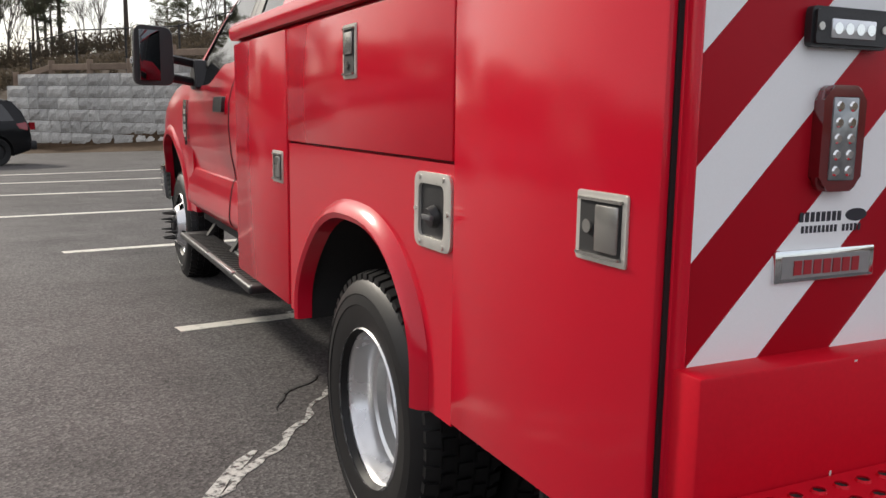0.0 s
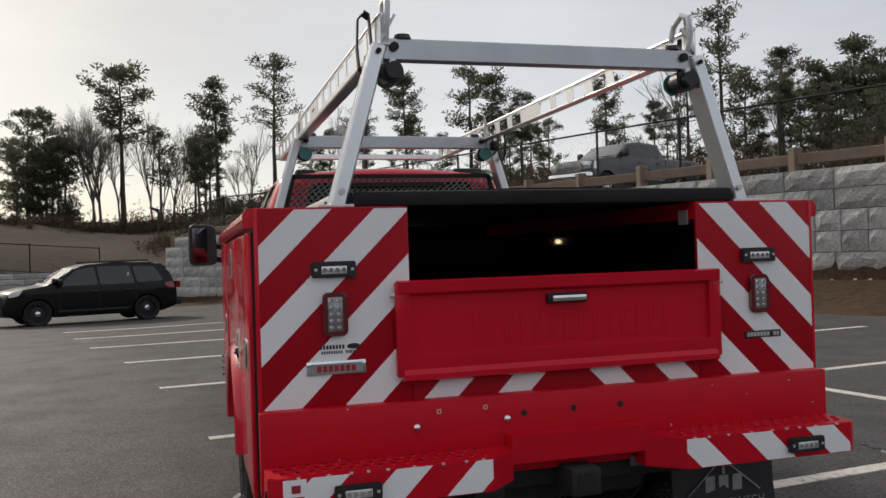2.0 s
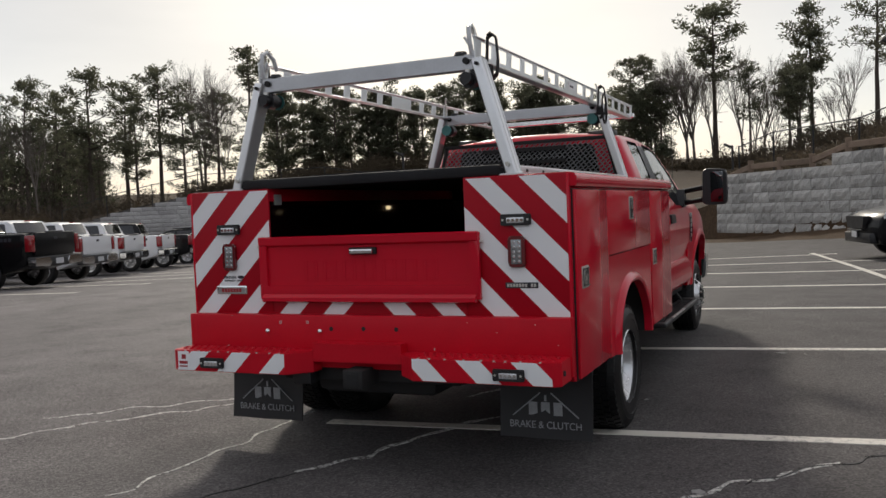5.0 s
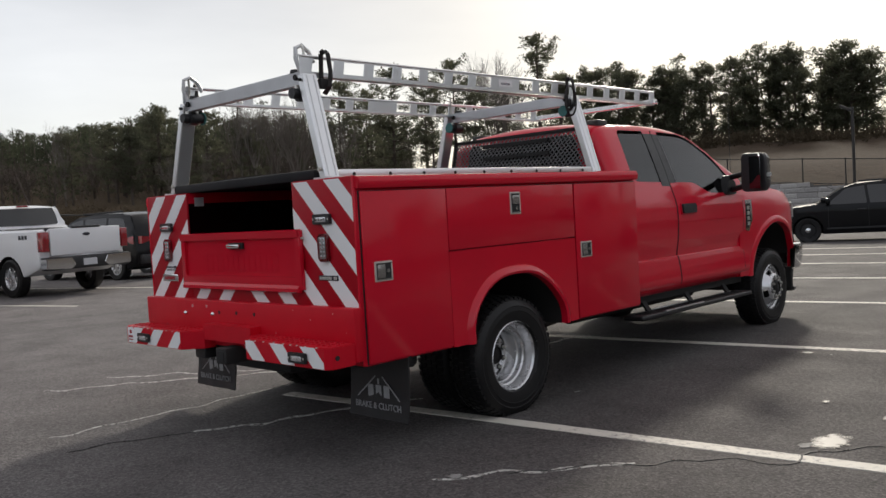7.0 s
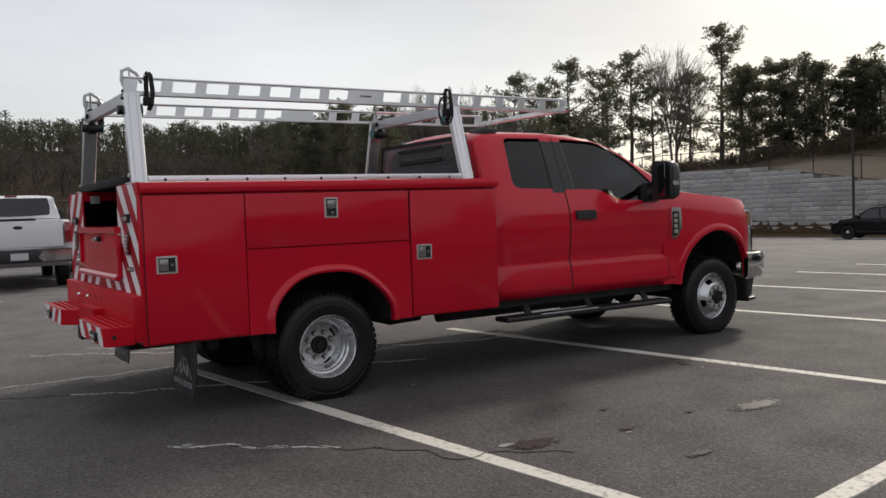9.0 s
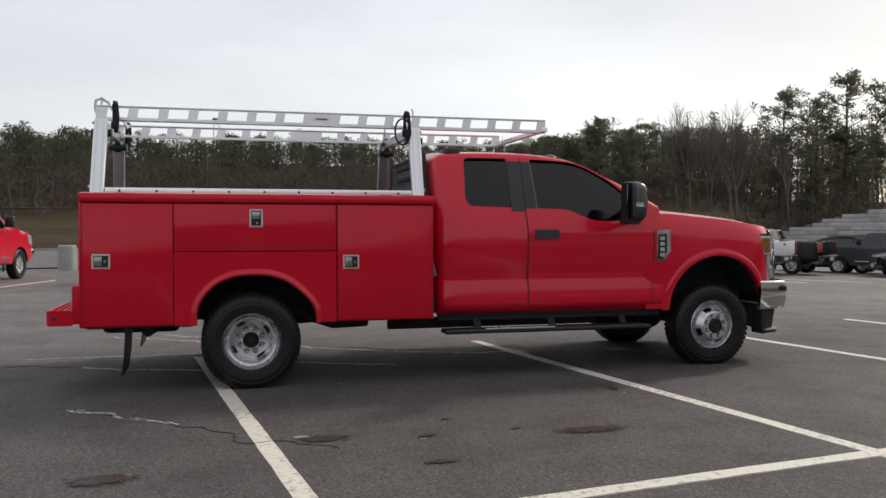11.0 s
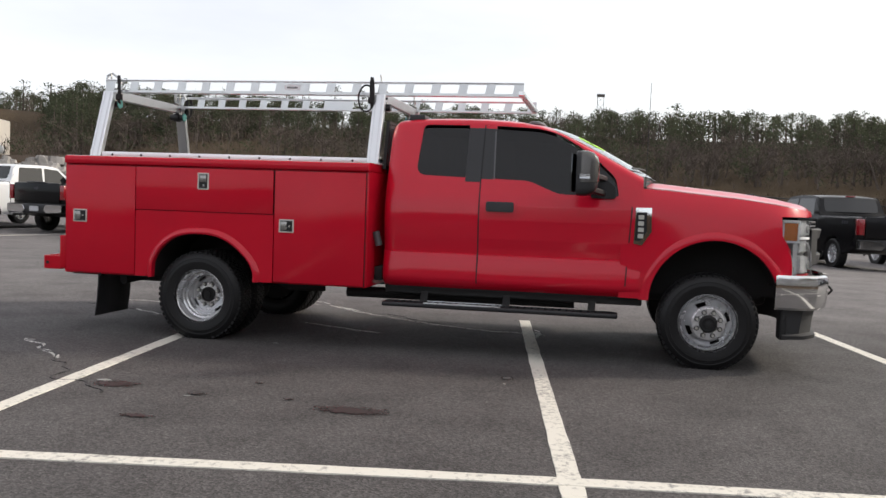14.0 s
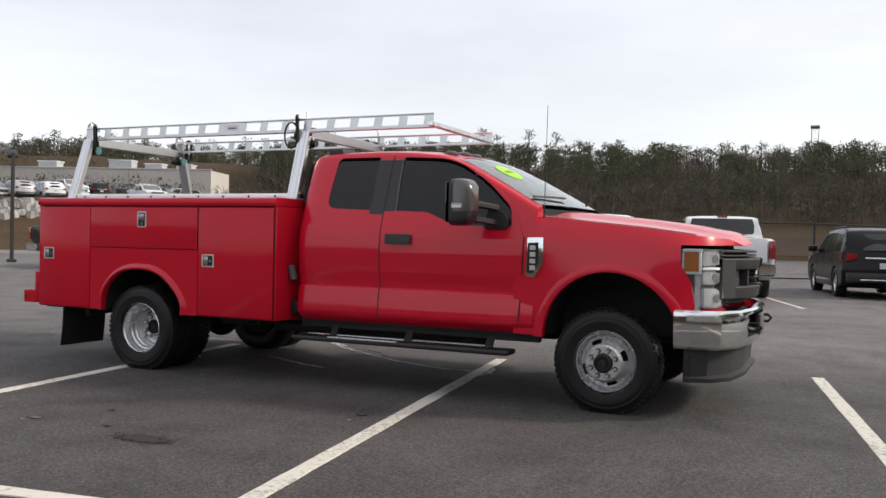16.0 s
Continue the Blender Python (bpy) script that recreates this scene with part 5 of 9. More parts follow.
# running boards with bright strips
for s in (-1, 1):
    rb = part("running_board", box(*sorted((s * 0.93, s * 1.115)), 1.62, 3.56, 0.405, 0.445, 0.014, 3), BLACK, truck, "black running board with bright edge strip")
    bm = bmesh.new()
    add_box(bm, *sorted((s * 1.098, s * 1.119)), 1.98, 2.62, 0.440, 0.452, 0.003)
    add_box(bm, *sorted((s * 0.955, s * 0.968)), 1.98, 2.62, 0.444, 0.452, 0.003)
    part("edge_strip", bm, ALU, rb)
    for y in (1.95, 2.65, 3.35):
        part("step_bracket", beam((s * 0.98, y, 0.43), (s * 0.86, y, 0.60), 0.06, 0.02), BLACK_MATT, rb)
    bm = bmesh.new()
    for k in range(30):
        add_box(bm, *sorted((s * 0.985, s * 1.085)), 1.72 + k * 0.057, 1.74 + k * 0.057, 0.444, 0.449)
    part("step_treads", bm, GASKET, rb)

# mud flaps
for s in (-1, 1):
    x0, x1 = sorted((s * 0.645, s * 1.165))
    bm = bmesh.new()
    rows = []
    for z, y in ((0.560, -0.955), (0.45, -0.957), (0.32, -0.965), (0.175, -0.985)):
        rows.append([bm.verts.new((x0 + (x1 - x0) * i / 6, y + 0.006 * math.sin(i * 1.7), z)) for i in range(7)])
    for a, b in zip(rows, rows[1:]):
        for i in range(6):
            bm.faces.new((a[i], a[i + 1], b[i + 1], b[i]))
    res = bmesh.ops.extrude_face_region(bm, geom=bm.faces[:])
    for g in res["geom"]:
        if isinstance(g, bmesh.types.BMVert):
            g.co += Vector((0, 0.010, 0))
    flap = part("mud_flap", bm, BLACK, truck, "black rubber mud flap with grey print")
    cx = s * 0.905
    bm = bmesh.new()
    letter_bars(bm, (cx - 0.095, -0.9685, 0.298), (1, 0, 0), (0, 0, 1), 3, 0.21, 0.072, 0.0015, 0.3)
    for k in (-1, 1):
        add_beam(bm, (cx + k * 0.03, -0.963, 0.420), (cx + k * 0.185, -0.975, 0.292), 0.003, 0.007, (1, 0, 1))
    add_box(bm, cx - 0.006, cx + 0.006, -0.970, -0.9635, 0.375, 0.408)
    part("flap_print", bm, INK_GREY, flap, "worn grey printed mark", smooth=0)
    lettering("flap_lettering", "BRAKE & CLUTCH", 0.055, 0.40, 0.002, pose(cx, -0.9815, 0.230, 90, 0, 0), INK_GREY, flap)
    part("flap_bracket", box(x0, x1, -0.95, -0.93, 0.53, 0.56), BLACK_MATT, truck)

# aluminium ladder rack and the mesh guard behind the cab
def build_rack():
    tops = {}
    for y in (-1.19, 1.44):
        for s in (-1, 1):
            p0, p1 = Vector((s * 0.858, y, 1.592)), Vector((s * 0.676, y + (0.02 if y < 0 else 0.0), 2.205))
            post = bmesh.new()
            add_beam(post, p0, p1, 0.105, 0.056, (1, 0, 0), bevel=0.006)
            ob = part("rack_post", post, ALU, truck, "brushed aluminium rack post")
            d = (p1 - p0).normalized()
            side = Vector((s, 0, 0)) - d * (s * d.x)
            side.normalize()
            bm = bmesh.new()
            for k in (-0.026, 0.026):
                a = p0 + side * 0.0285 + Vector((0, k, 0))
                add_beam(bm, a + d * 0.01, p1 + side * 0.0285 + Vector((0, k, 0)) - d * 0.01, 0.006, 0.004, (1, 0, 0))
            part("post_rib", bm, ALU_DULL, ob)
            ax = Vector((0, -1 if y < 0 else 1, 0)) * 0.054
            part("bolt", tube(p0 + d * 0.06 + ax, p0 + d * 0.06 + ax * 1.25, 0.012, seg=8), STEEL, ob)
            part("bolt", tube(p1 - d * 0.03 + ax, p1 - d * 0.03 + ax * 1.25, 0.010, seg=8), BLACK_MATT, ob)
            part("post_foot", box(*sorted((s * 0.80, s * 0.93)), y - 0.075, y + 0.075, 1.590, 1.602, 0.003), ALU_DULL, ob)
        bar = part("cross_bar", beam((-0.668, y + 0.012, 2.190), (0.668, y + 0.012, 2.190), 0.050, 0.084, bevel=0.005), ALU_BAR, truck, "aluminium rack cross bar in a shaded tone")
        f = -1 if y < 0 else 1
        for s in (-1, 1):
            c = Vector((s * 0.630, y + 0.012, 2.103))
            roll = bmesh.new()
            add_tube(roll, c + Vector((0, 0.075, 0)), c + Vector((0, -0.075, 0)), 0.032, seg=16)
            add_tube(roll, c + Vector((0, 0.03, 0)), c + Vector((0, -0.03, 0)), 0.046, seg=16)
            r = part("roller", roll, BLACK, bar, "black rack roller with teal cap")
            yy = c.y + (0.078 if y < 0 else -0.078)
            part("roller_cap", tube((c.x, yy, c.z), (c.x, yy + (0.008 if y < 0 else -0.008), c.z), 0.045, 0.042, 18), TEAL, bar)
            part("roller_bracket", box(c.x - 0.012, c.x + 0.012, c.y - 0.045, c.y + 0.045, 2.083, 2.153, 0.003), STEEL, bar)
            part("bar_knob", tube((s * 0.58, y + 0.012, 2.232), (s * 0.58, y + 0.012, 2.250), 0.036, 0.030, 14), BLACK, bar)
            part("end_bolt", tube((s * 0.62, y + 0.012 - 0.026, 2.198), (s * 0.62, y + 0.012 - 0.040, 2.198), 0.018, seg=10), BLACK_MATT, bar)
    # perforated side rails
    y0, y1 = -1.215, 2.70
    for s in (-1, 1):
        x = s * 0.670
        bm = bmesh.new()
        lo, hi = 2.208, 2.318
        h0, h1 = 2.230, 2.304
        pitch, wide, slant = 0.2385, 0.160, 0.007
        xa, xb = sorted((x, x + s * 0.005))
        add_box(bm, xa, xb, y0, y1, lo, h0)
        add_box(bm, xa, xb, y0, y1, h1, hi)
        edges = [(y0, 0.0)]
        for k in range(16):
            c = y0 + 0.17 + k * pitch
            if k != 7:
                edges += [(c - wide / 2, slant), (c + wide / 2, slant)]
        edges.append((y1, 0.0))
        for (ya, sa), (yb, sb) in zip(edges[::2], edges[1::2]):
            add_prism(bm, [(ya - sa, h0), (yb - sb, h0), (yb + sb, h1), (ya + sa, h1)], "x", xa, xb)
        rail = part("side_rail", bm, ALU, truck, "perforated aluminium side rail")
        part("rail_flange", box(*sorted((x, x - s * 0.058)), y0, y1, lo - 0.005, lo, 0.0015), ALU, rail)
        part("rail_lip", tube((x, y0, hi), (x, y1, hi), 0.009, seg=8), ALU, rail)
        part("rail_label", box(*sorted((x + s * 0.005, x + s * 0.0065)), y0 + 0.17 + 7 * pitch - 0.075, y0 + 0.17 + 7 * pitch + 0.075, 2.244, 2.294), WHITE_VINYL, rail)
        bm = bmesh.new()
        letter_bars(bm, (x + s * 0.0066, y0 + 0.17 + 7 * pitch - 0.05 * s, 2.258), (0, s, 0), (0, 0, 1), 8, 0.10, 0.014, 0.0006)
        part("label_bars", bm, INK, rail, smooth=0)
        # end stop hooks and dark ratchet straps
        for y in (-1.17, 1.44):
            bm = bmesh.new()
            add_sweep(bm, [(x - s * 0.01, y, 2.23), (x - s * 0.012, y, 2.36), (x - s * 0.022, y - 0.01, 2.385)], 0.008, 6)
            part("end_stop", bm, STEEL, rail)
        bm = bmesh.new()
        add_sweep(bm, [(x - s * 0.02, y0 + 0.03, 2.20), (x - s * 0.022, y0 - 0.005, 2.30), (x - s * 0.026, y0 + 0.0, 2.365), (x - s * 0.03, y0 + 0.045, 2.385), (x - s * 0.034, y0 + 0.10, 2.35), (x - s * 0.034, y0 + 0.13, 2.29)], 0.013, 8)
        part("end_hook", bm, ALU_DULL, rail, "bent dull metal hook at the rail end")
        bm = bmesh.new()
        add_beam(bm, (x, y0 + 0.01, 2.225), (x - s * 0.055, y0 + 0.01, 2.32), 0.012, 0.012)
        part("end_bracket", bm, ALU_DULL, rail)
    for s, y in ((1, -1.07), (1, 1.36), (-1, -1.10)):
        bm = bmesh.new()
        x = s * 0.712
        pts = [(x - s * 0.03, y, 2.18), (x - s * 0.02, y, 2.335), (x, y + 0.01, 2.352), (x + s * 0.02, y + 0.02, 2.33), (x + s * 0.024, y + 0.03, 2.22), (x + s * 0.02, y + 0.02, 2.14), (x - s * 0.02, y + 0.01, 2.10)]
        for a, b in zip(pts, pts[1:]):
            add_beam(bm, a, b, 0.030, 0.006, (s, 0, 0.3))
        add_box(bm, *sorted((x - s * 0.04, x + s * 0.0)), y - 0.025, y + 0.03, 2.13, 2.19, 0.008)
        part("ratchet_strap", bm, BLACK_MATT, truck, "black ratchet strap looped over the rail")
    bm = bmesh.new()
    loop = [(0.74, 1.33 + 0.07 * math.cos(a), 2.17 + 0.115 * math.sin(a)) for a in [2 * math.pi * i / 20 for i in range(21)]]
    add_sweep(bm, loop, 0.008, 6)
    part("hanging_cord", bm, BLACK_MATT, truck, "black cord loop hung on the rack")
    part("front_bar", beam((-0.70, 2.685, 2.232), (0.70, 2.685, 2.232), 0.055, 0.042, bevel=0.006), ALU_BRIGHT, truck, "polished aluminium front bar of the rack")


def build_guard():
    """Expanded-metal guard in front of the rear window."""
    y = 1.530
    bm = bmesh.new()
    for a, b in (((-0.80, 1.56), (-0.70, 1.965)), ((0.80, 1.56), (0.70, 1.965)), ((-0.71, 1.965), (0.71, 1.965)), ((-0.81, 1.57), (0.81, 1.57))):
        add_beam(bm, (a[0], y, a[1]), (b[0], y, b[1]), 0.028, 0.028, (0, 1, 0))
    guard = part("window_guard", bm, BLACK_MATT, truck, "black expanded-metal window guard")
    px, pz = 0.044, 0.023
    bm = bmesh.new()
    rows = int((1.955 - 1.58) / pz)
    for j in range(rows + 1):
        z = 1.58 + j * pz
        half = 0.80 - (z - 1.56) * 0.25
        n = int(2 * half / (px / 2))
        x0 = -n * px / 4
        pts = [(x0 + i * px / 2, z + (pz * 0.42 if (i + j) % 2 else -pz * 0.42)) for i in range(n + 1)]
        for (xa, za), (xb, zb) in zip(pts, pts[1:]):
            t = 0.0045
            vs = [bm.verts.new(p) for p in ((xa, y - t, za - t), (xb, y - t, zb - t), (xb, y - t, zb + t), (xa, y - t, za + t),
                                            (xa, y + t, za - t), (xb, y + t, zb - t), (xb, y + t, zb + t), (xa, y + t, za + t))]
            for f in ((0, 1, 2, 3), (7, 6, 5, 4), (0, 4, 5, 1), (3, 2, 6, 7)):
                bm.faces.new([vs[i] for i in f])
    part("guard_mesh", bm, GUARD_STEEL, guard, "grey expanded-metal diamonds", smooth=0)
    for z in (1.80, 1.905):
        part("guard_bar", beam((-0.36, y - 0.02, z), (0.36, y - 0.02, z), 0.02, 0.03), BLACK_MATT, guard)


build_rack()
build_guard()

# the ground: one sheet from the truck to the horizon, asphalt within, earth banks, hill and woods without
ASPHALT = bpy.data.materials.new("weathered_asphalt")
ASPHALT.use_nodes = True


def asphalt_nodes():
    t = ASPHALT.node_tree
    b = t.nodes["Principled BSDF"]
    co = t.nodes.new("ShaderNodeTexCoord")

    def noise(scale, detail=4, rough=0.5, stretch=None):
        n = t.nodes.new("ShaderNodeTexNoise")
        n.inputs["Scale"].default_value, n.inputs["Detail"].default_value, n.inputs["Roughness"].default_value = scale, detail, rough
        src = co.outputs["Object"]
        if stretch:
            mp = t.nodes.new("ShaderNodeMapping")
            mp.inputs["Scale"].default_value, mp.inputs["Rotation"].default_value = stretch, (0, 0, radians(8))
            t.links.new(src, mp.inputs["Vector"])
            src = mp.outputs[0]
        t.links.new(src, n.inputs["Vector"])
        return n

    def ramp(n, stops, out="Fac"):
        r = t.nodes.new("ShaderNodeValToRGB")
        e = r.color_ramp.elements
        e[0].position, e[0].color = stops[0][0], (*[stops[0][1]] * 3, 1)
        e[1].position, e[1].color = stops[-1][0], (*[stops[-1][1]] * 3, 1)
        for p, v in stops[1:-1]:
            e.new(p).color = (v, v, v, 1)
        t.links.new(n.outputs[out], r.inputs["Fac"])
        return r.outputs["Color"]

    def mult(a, bb):
        mx = t.nodes.new("ShaderNodeMix")
        mx.data_type, mx.blend_type = "RGBA", "MULTIPLY"
        mx.inputs["Factor"].default_value = 1
        t.links.new(a, mx.inputs["A"])
        t.links.new(bb, mx.inputs["B"])
        return mx.outputs["Result"]

    vor = t.nodes.new("ShaderNodeTexVoronoi")
    vor.inputs["Scale"].default_value = 95
    t.links.new(co.outputs["Object"], vor.inputs["Vector"])
    stones = ramp(vor, [(0.0, 0.5), (0.5, 0.95), (1.0, 1.7)], "Color")
    fine = ramp(noise(38, 5, 0.7), [(0.3, 0.72), (0.5, 1.0), (0.72, 1.3)])
    pale = ramp(noise(1.3, 7, 0.62), [(0.3, 0.72), (0.5, 1.0), (0.75, 1.26)])
    lanes = ramp(noise(0.22, 4, 0.5, (1, 0.35, 1)), [(0.3, 0.82), (0.7, 1.14)])
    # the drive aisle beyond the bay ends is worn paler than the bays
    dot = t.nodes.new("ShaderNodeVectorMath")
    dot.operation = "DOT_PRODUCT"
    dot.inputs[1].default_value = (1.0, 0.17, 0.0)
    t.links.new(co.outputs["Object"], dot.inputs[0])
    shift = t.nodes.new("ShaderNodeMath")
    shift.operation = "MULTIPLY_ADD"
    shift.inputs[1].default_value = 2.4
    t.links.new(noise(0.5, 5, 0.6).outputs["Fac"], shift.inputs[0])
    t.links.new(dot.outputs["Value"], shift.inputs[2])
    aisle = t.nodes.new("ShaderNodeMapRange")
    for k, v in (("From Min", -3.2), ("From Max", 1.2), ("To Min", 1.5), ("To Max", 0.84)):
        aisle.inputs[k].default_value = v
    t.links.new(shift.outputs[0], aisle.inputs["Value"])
    base = t.nodes.new("ShaderNodeRGB")
    base.outputs[0].default_value = (0.102, 0.095, 0.094, 1)
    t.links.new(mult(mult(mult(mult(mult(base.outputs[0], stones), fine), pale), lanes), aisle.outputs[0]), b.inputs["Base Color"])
    mr = t.nodes.new("ShaderNodeMapRange")
    mr.inputs["From Min"].default_value, mr.inputs["From Max"].default_value = 0.3, 0.7
    mr.inputs["To Min"].default_value, mr.inputs["To Max"].default_value = 0.74, 0.88
    t.links.new(noise(2.1, 5).outputs["Fac"], mr.inputs["Value"])
    t.links.new(mr.outputs[0], b.inputs["Roughness"])
    b.inputs["Specular IOR Level"].default_value = 0.22
    bp = t.nodes.new("ShaderNodeBump")
    bp.inputs["Strength"].default_value, bp.inputs["Distance"].default_value = 0.55, 0.004
    t.links.new(vor.outputs["Distance"], bp.inputs["Height"])
    t.links.new(bp.outputs["Normal"], b.inputs["Normal"])


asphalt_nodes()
DIRT = surface("leafy_dirt", (0.12, 0.078, 0.048), 0.95, grain=(7, 0.7), stain=(0.7, 0.7), second=(0.07, 0.05, 0.032), bump=0.05, specular=0.1)
GRASS = surface("dead_winter_grass", (0.066, 0.044, 0.029), 0.95, grain=(3.0, 0.5), stain=(0.13, 0.7), second=(0.042, 0.033, 0.023), bump=0.08, specular=0.1)
FOREST = surface("forest_floor", (0.09, 0.065, 0.04), 0.95, grain=(2.0, 0.5), stain=(0.1, 0.6), bump=0.1, specular=0.1)

WALL_NEAR = [(26, -8), (17, 5.2), (12.4, 10.1), (9.0, 18.0), (4.1, 29.4), (-2.6, 38.2)]
WALL_FAR = [(-6, 44), (-13, 46), (-21, 48.2), (-30, 47), (-40, 45.5), (-50, 42)]
RING = WALL_NEAR + WALL_FAR


def ring_radius(az):
    """How far the retaining walls stand from the truck in that direction, or 0."""
    d = Vector((math.sin(az), math.cos(az)))
    for a, b in zip(RING, RING[1:]):
        a, e = Vector(a), Vector(b) - Vector(a)
        den = d.x * e.y - d.y * e.x
        if abs(den) > 1e-9:
            r, s = (a.x * e.y - a.y * e.x) / den, (a.x * d.y - a.y * d.x) / den
            if r > 0 and -1e-6 <= s <= 1:
                return r
    return 0.0


# compass direction: strip in front, foot, wall top, terrace depth and height, crest distance and height, woods height
PROFILE = {
    -181: (2, 0.1, 0.4, 10, 0.6, 105, 1.0, 10), -152: (9, 2.4, 3.0, 4, 3.4, 124, 5.6, 14), -127: (9, 2.4, 3.0, 4, 3.4, 124, 5.6, 14), -118: (9, 2.4, 3.0, 4, 3.4, 97, 5.2, 14), -112: (9, 2.4, 3.0, 4, 3.4, 97, 5.2, 14),
    -104: (4, 0.1, 0.5, 10, 1.0, 97, 1.8, 14), -58: (4, 0.1, 0.6, 12, 1.5, 92, 3.6, 14), -50: (3, 0.1, 1.9, 5, 2.2, 86, 3.0, 5),
    -41: (3, 0.15, 4.1, 6, 4.6, 79, 5.3, 6.5), -33: (3, 0.15, 4.1, 6, 4.8, 77, 6.8, 8), -23: (3, 0.15, 2.8, 6, 4.4, 74, 7.3, 8.5),
    -16: (3, 0.15, 1.8, 6, 3.8, 72, 6.6, 8.5), -7.5: (3, 0.15, 1.3, 6, 3.0, 68, 5.6, 8.5), -4.0: (3, 0.1, 1.9, 6, 2.4, 66, 5.3, 8.5),
    5.5: (2.6, 0.3, 2.85, 7, 3.05, 60, 5.6, 8), 25: (2.4, 0.5, 2.85, 8, 3.1, 57, 6.0, 8), 66: (2.4, 0.6, 2.85, 9, 3.1, 52, 6.0, 8),
    100: (3, 0.4, 2.8, 8, 3.1, 60, 5, 6), 115: (3, 0.1, 0.5, 10, 0.6, 105, 1.0, 3), 181: (2, 0.1, 0.4, 10, 0.6, 105, 1.0, 3),
}
PKEYS = sorted(PROFILE)


def ground_profile(deg):
    """(distance, height) pairs outward in one compass direction."""
    v = [interp(deg, [(k, PROFILE[k][i]) for k in PKEYS]) for i in range(8)]
    rw = ring_radius(radians(deg)) or interp(deg, [(-181, 78), (-152, 54), (-112, 52), (-104, 66), (-58, 68), (-50, 65.3), (102, 24), (115, 70), (181, 78)])
    return [(0, 0), (rw - v[0], 0), (rw - 0.05, v[1]), (rw + 0.35, v[2]), (rw + v[3], v[4]), (max(v[5], rw + v[3] + 10), v[6]), (150, v[7]), (400, 14), (2500, 0)]


def lot_fall(x, y):
    """The lot drains gently away from the truck, down towards the far wall."""
    s = max(0.0, min(1.0, (8 - x) / 12))
    s *= s * (3 - 2 * s)
    k = min(1.0, max(0.0, (140 - y) / 60))
    west = 0.021 * min(12.0, max(0.0, -8 - x)) * min(1.0, max(0.0, (y - 6) / 7)) * k
    return -0.024 * s * k * ((y - 6) ** 2 / 16 if 6 < y < 14 else y - 10 if y >= 14 else 0) - west


def ground_height(x, y):
    r, deg = math.hypot(x, y), math.degrees(math.atan2(x, y))
    return interp(r, ground_profile(deg)) + hill_noise(x, y, r, deg) + lot_fall(x, y)


def hill_noise(x, y, r, deg):
    p = ground_profile(deg)
    k = max(0.0, min(1.0, (r - p[4][0]) / 12.0))
    return k * (0.55 * noise.noise(Vector((x * 0.09, y * 0.09, 3))) + 0.2 * noise.noise(Vector((x * 0.35, y * 0.35, 9)))) if r < 300 else 0.0


def build_ground():
    degs = [-180 + i for i in range(120)] + [-60 + 0.5 * i for i in range(320)] + [100 + i for i in range(81)]
    lot, banks, hill = bmesh.new(), bmesh.new(), bmesh.new()
    cuts = (1, 1, 2, 1, 3, 8, 6, 3, 1)
    cols = []
    for d in degs:
        p = ground_profile(d)
        a = radians(d)
        col = []
        for j in range(1, len(p)):
            for s in range(cuts[j]):
                u = (s + 1) / cuts[j] if j > 1 else 1
                r = p[j - 1][0] + (p[j][0] - p[j - 1][0]) * u
                z = p[j - 1][1] + (p[j][1] - p[j - 1][1]) * u
                x, y = math.sin(a) * r, math.cos(a) * r
                z += hill_noise(x, y, r, d) + lot_fall(x, y)
                if j == 2 and s == 0:
                    z += 0.12 * noise.noise(Vector((x * 0.7, y * 0.7, 0)))
                col.append((x, y, z))
        cols.append(col)
    n = len(cols[0])
    for bm, lo, hi in ((banks, 0, 3), (hill, 3, n - 1)):
        rows = [[bm.verts.new(c[i]) for i in range(lo, hi + 1)] for c in cols[:-1]]
        for k in range(len(rows)):
            a, b = rows[k], rows[(k + 1) % len(rows)]
            for i in range(hi - lo):
                f = bm.faces.new((a[i], b[i], b[i + 1], a[i + 1]))
                f.material_index = 0 if lo + i < 14 else 1
    mid = lot.verts.new((0, 0, 0))
    rows = []
    for c in cols[:-1]:
        e = c[0]
        rows.append([lot.verts.new((e[0] * u / 56, e[1] * u / 56, lot_fall(e[0] * u / 56, e[1] * u / 56))) for u in range(1, 57)])
    for k in range(len(rows)):
        a, b = rows[k], rows[(k + 1) % len(rows)]
        lot.faces.new((mid, b[0], a[0]))
        for i in range(55):
            lot.faces.new((a[i], b[i], b[i + 1], a[i + 1]))
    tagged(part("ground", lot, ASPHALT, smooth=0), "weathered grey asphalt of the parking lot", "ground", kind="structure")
    tagged(part("earth_bank", banks, DIRT, smooth=60), "brown dirt and leaf litter along the lot edge", "ground", kind="structure")
    tagged(part("hill", hill, [GRASS, FOREST], smooth=60), "brown dead winter grass on the hillside", "ground", kind="structure")


build_ground()

# painted bay lines, cracks and stains lie on the asphalt
PAINT = bpy.data.materials.new("worn_white_road_paint")
PAINT.use_nodes = True


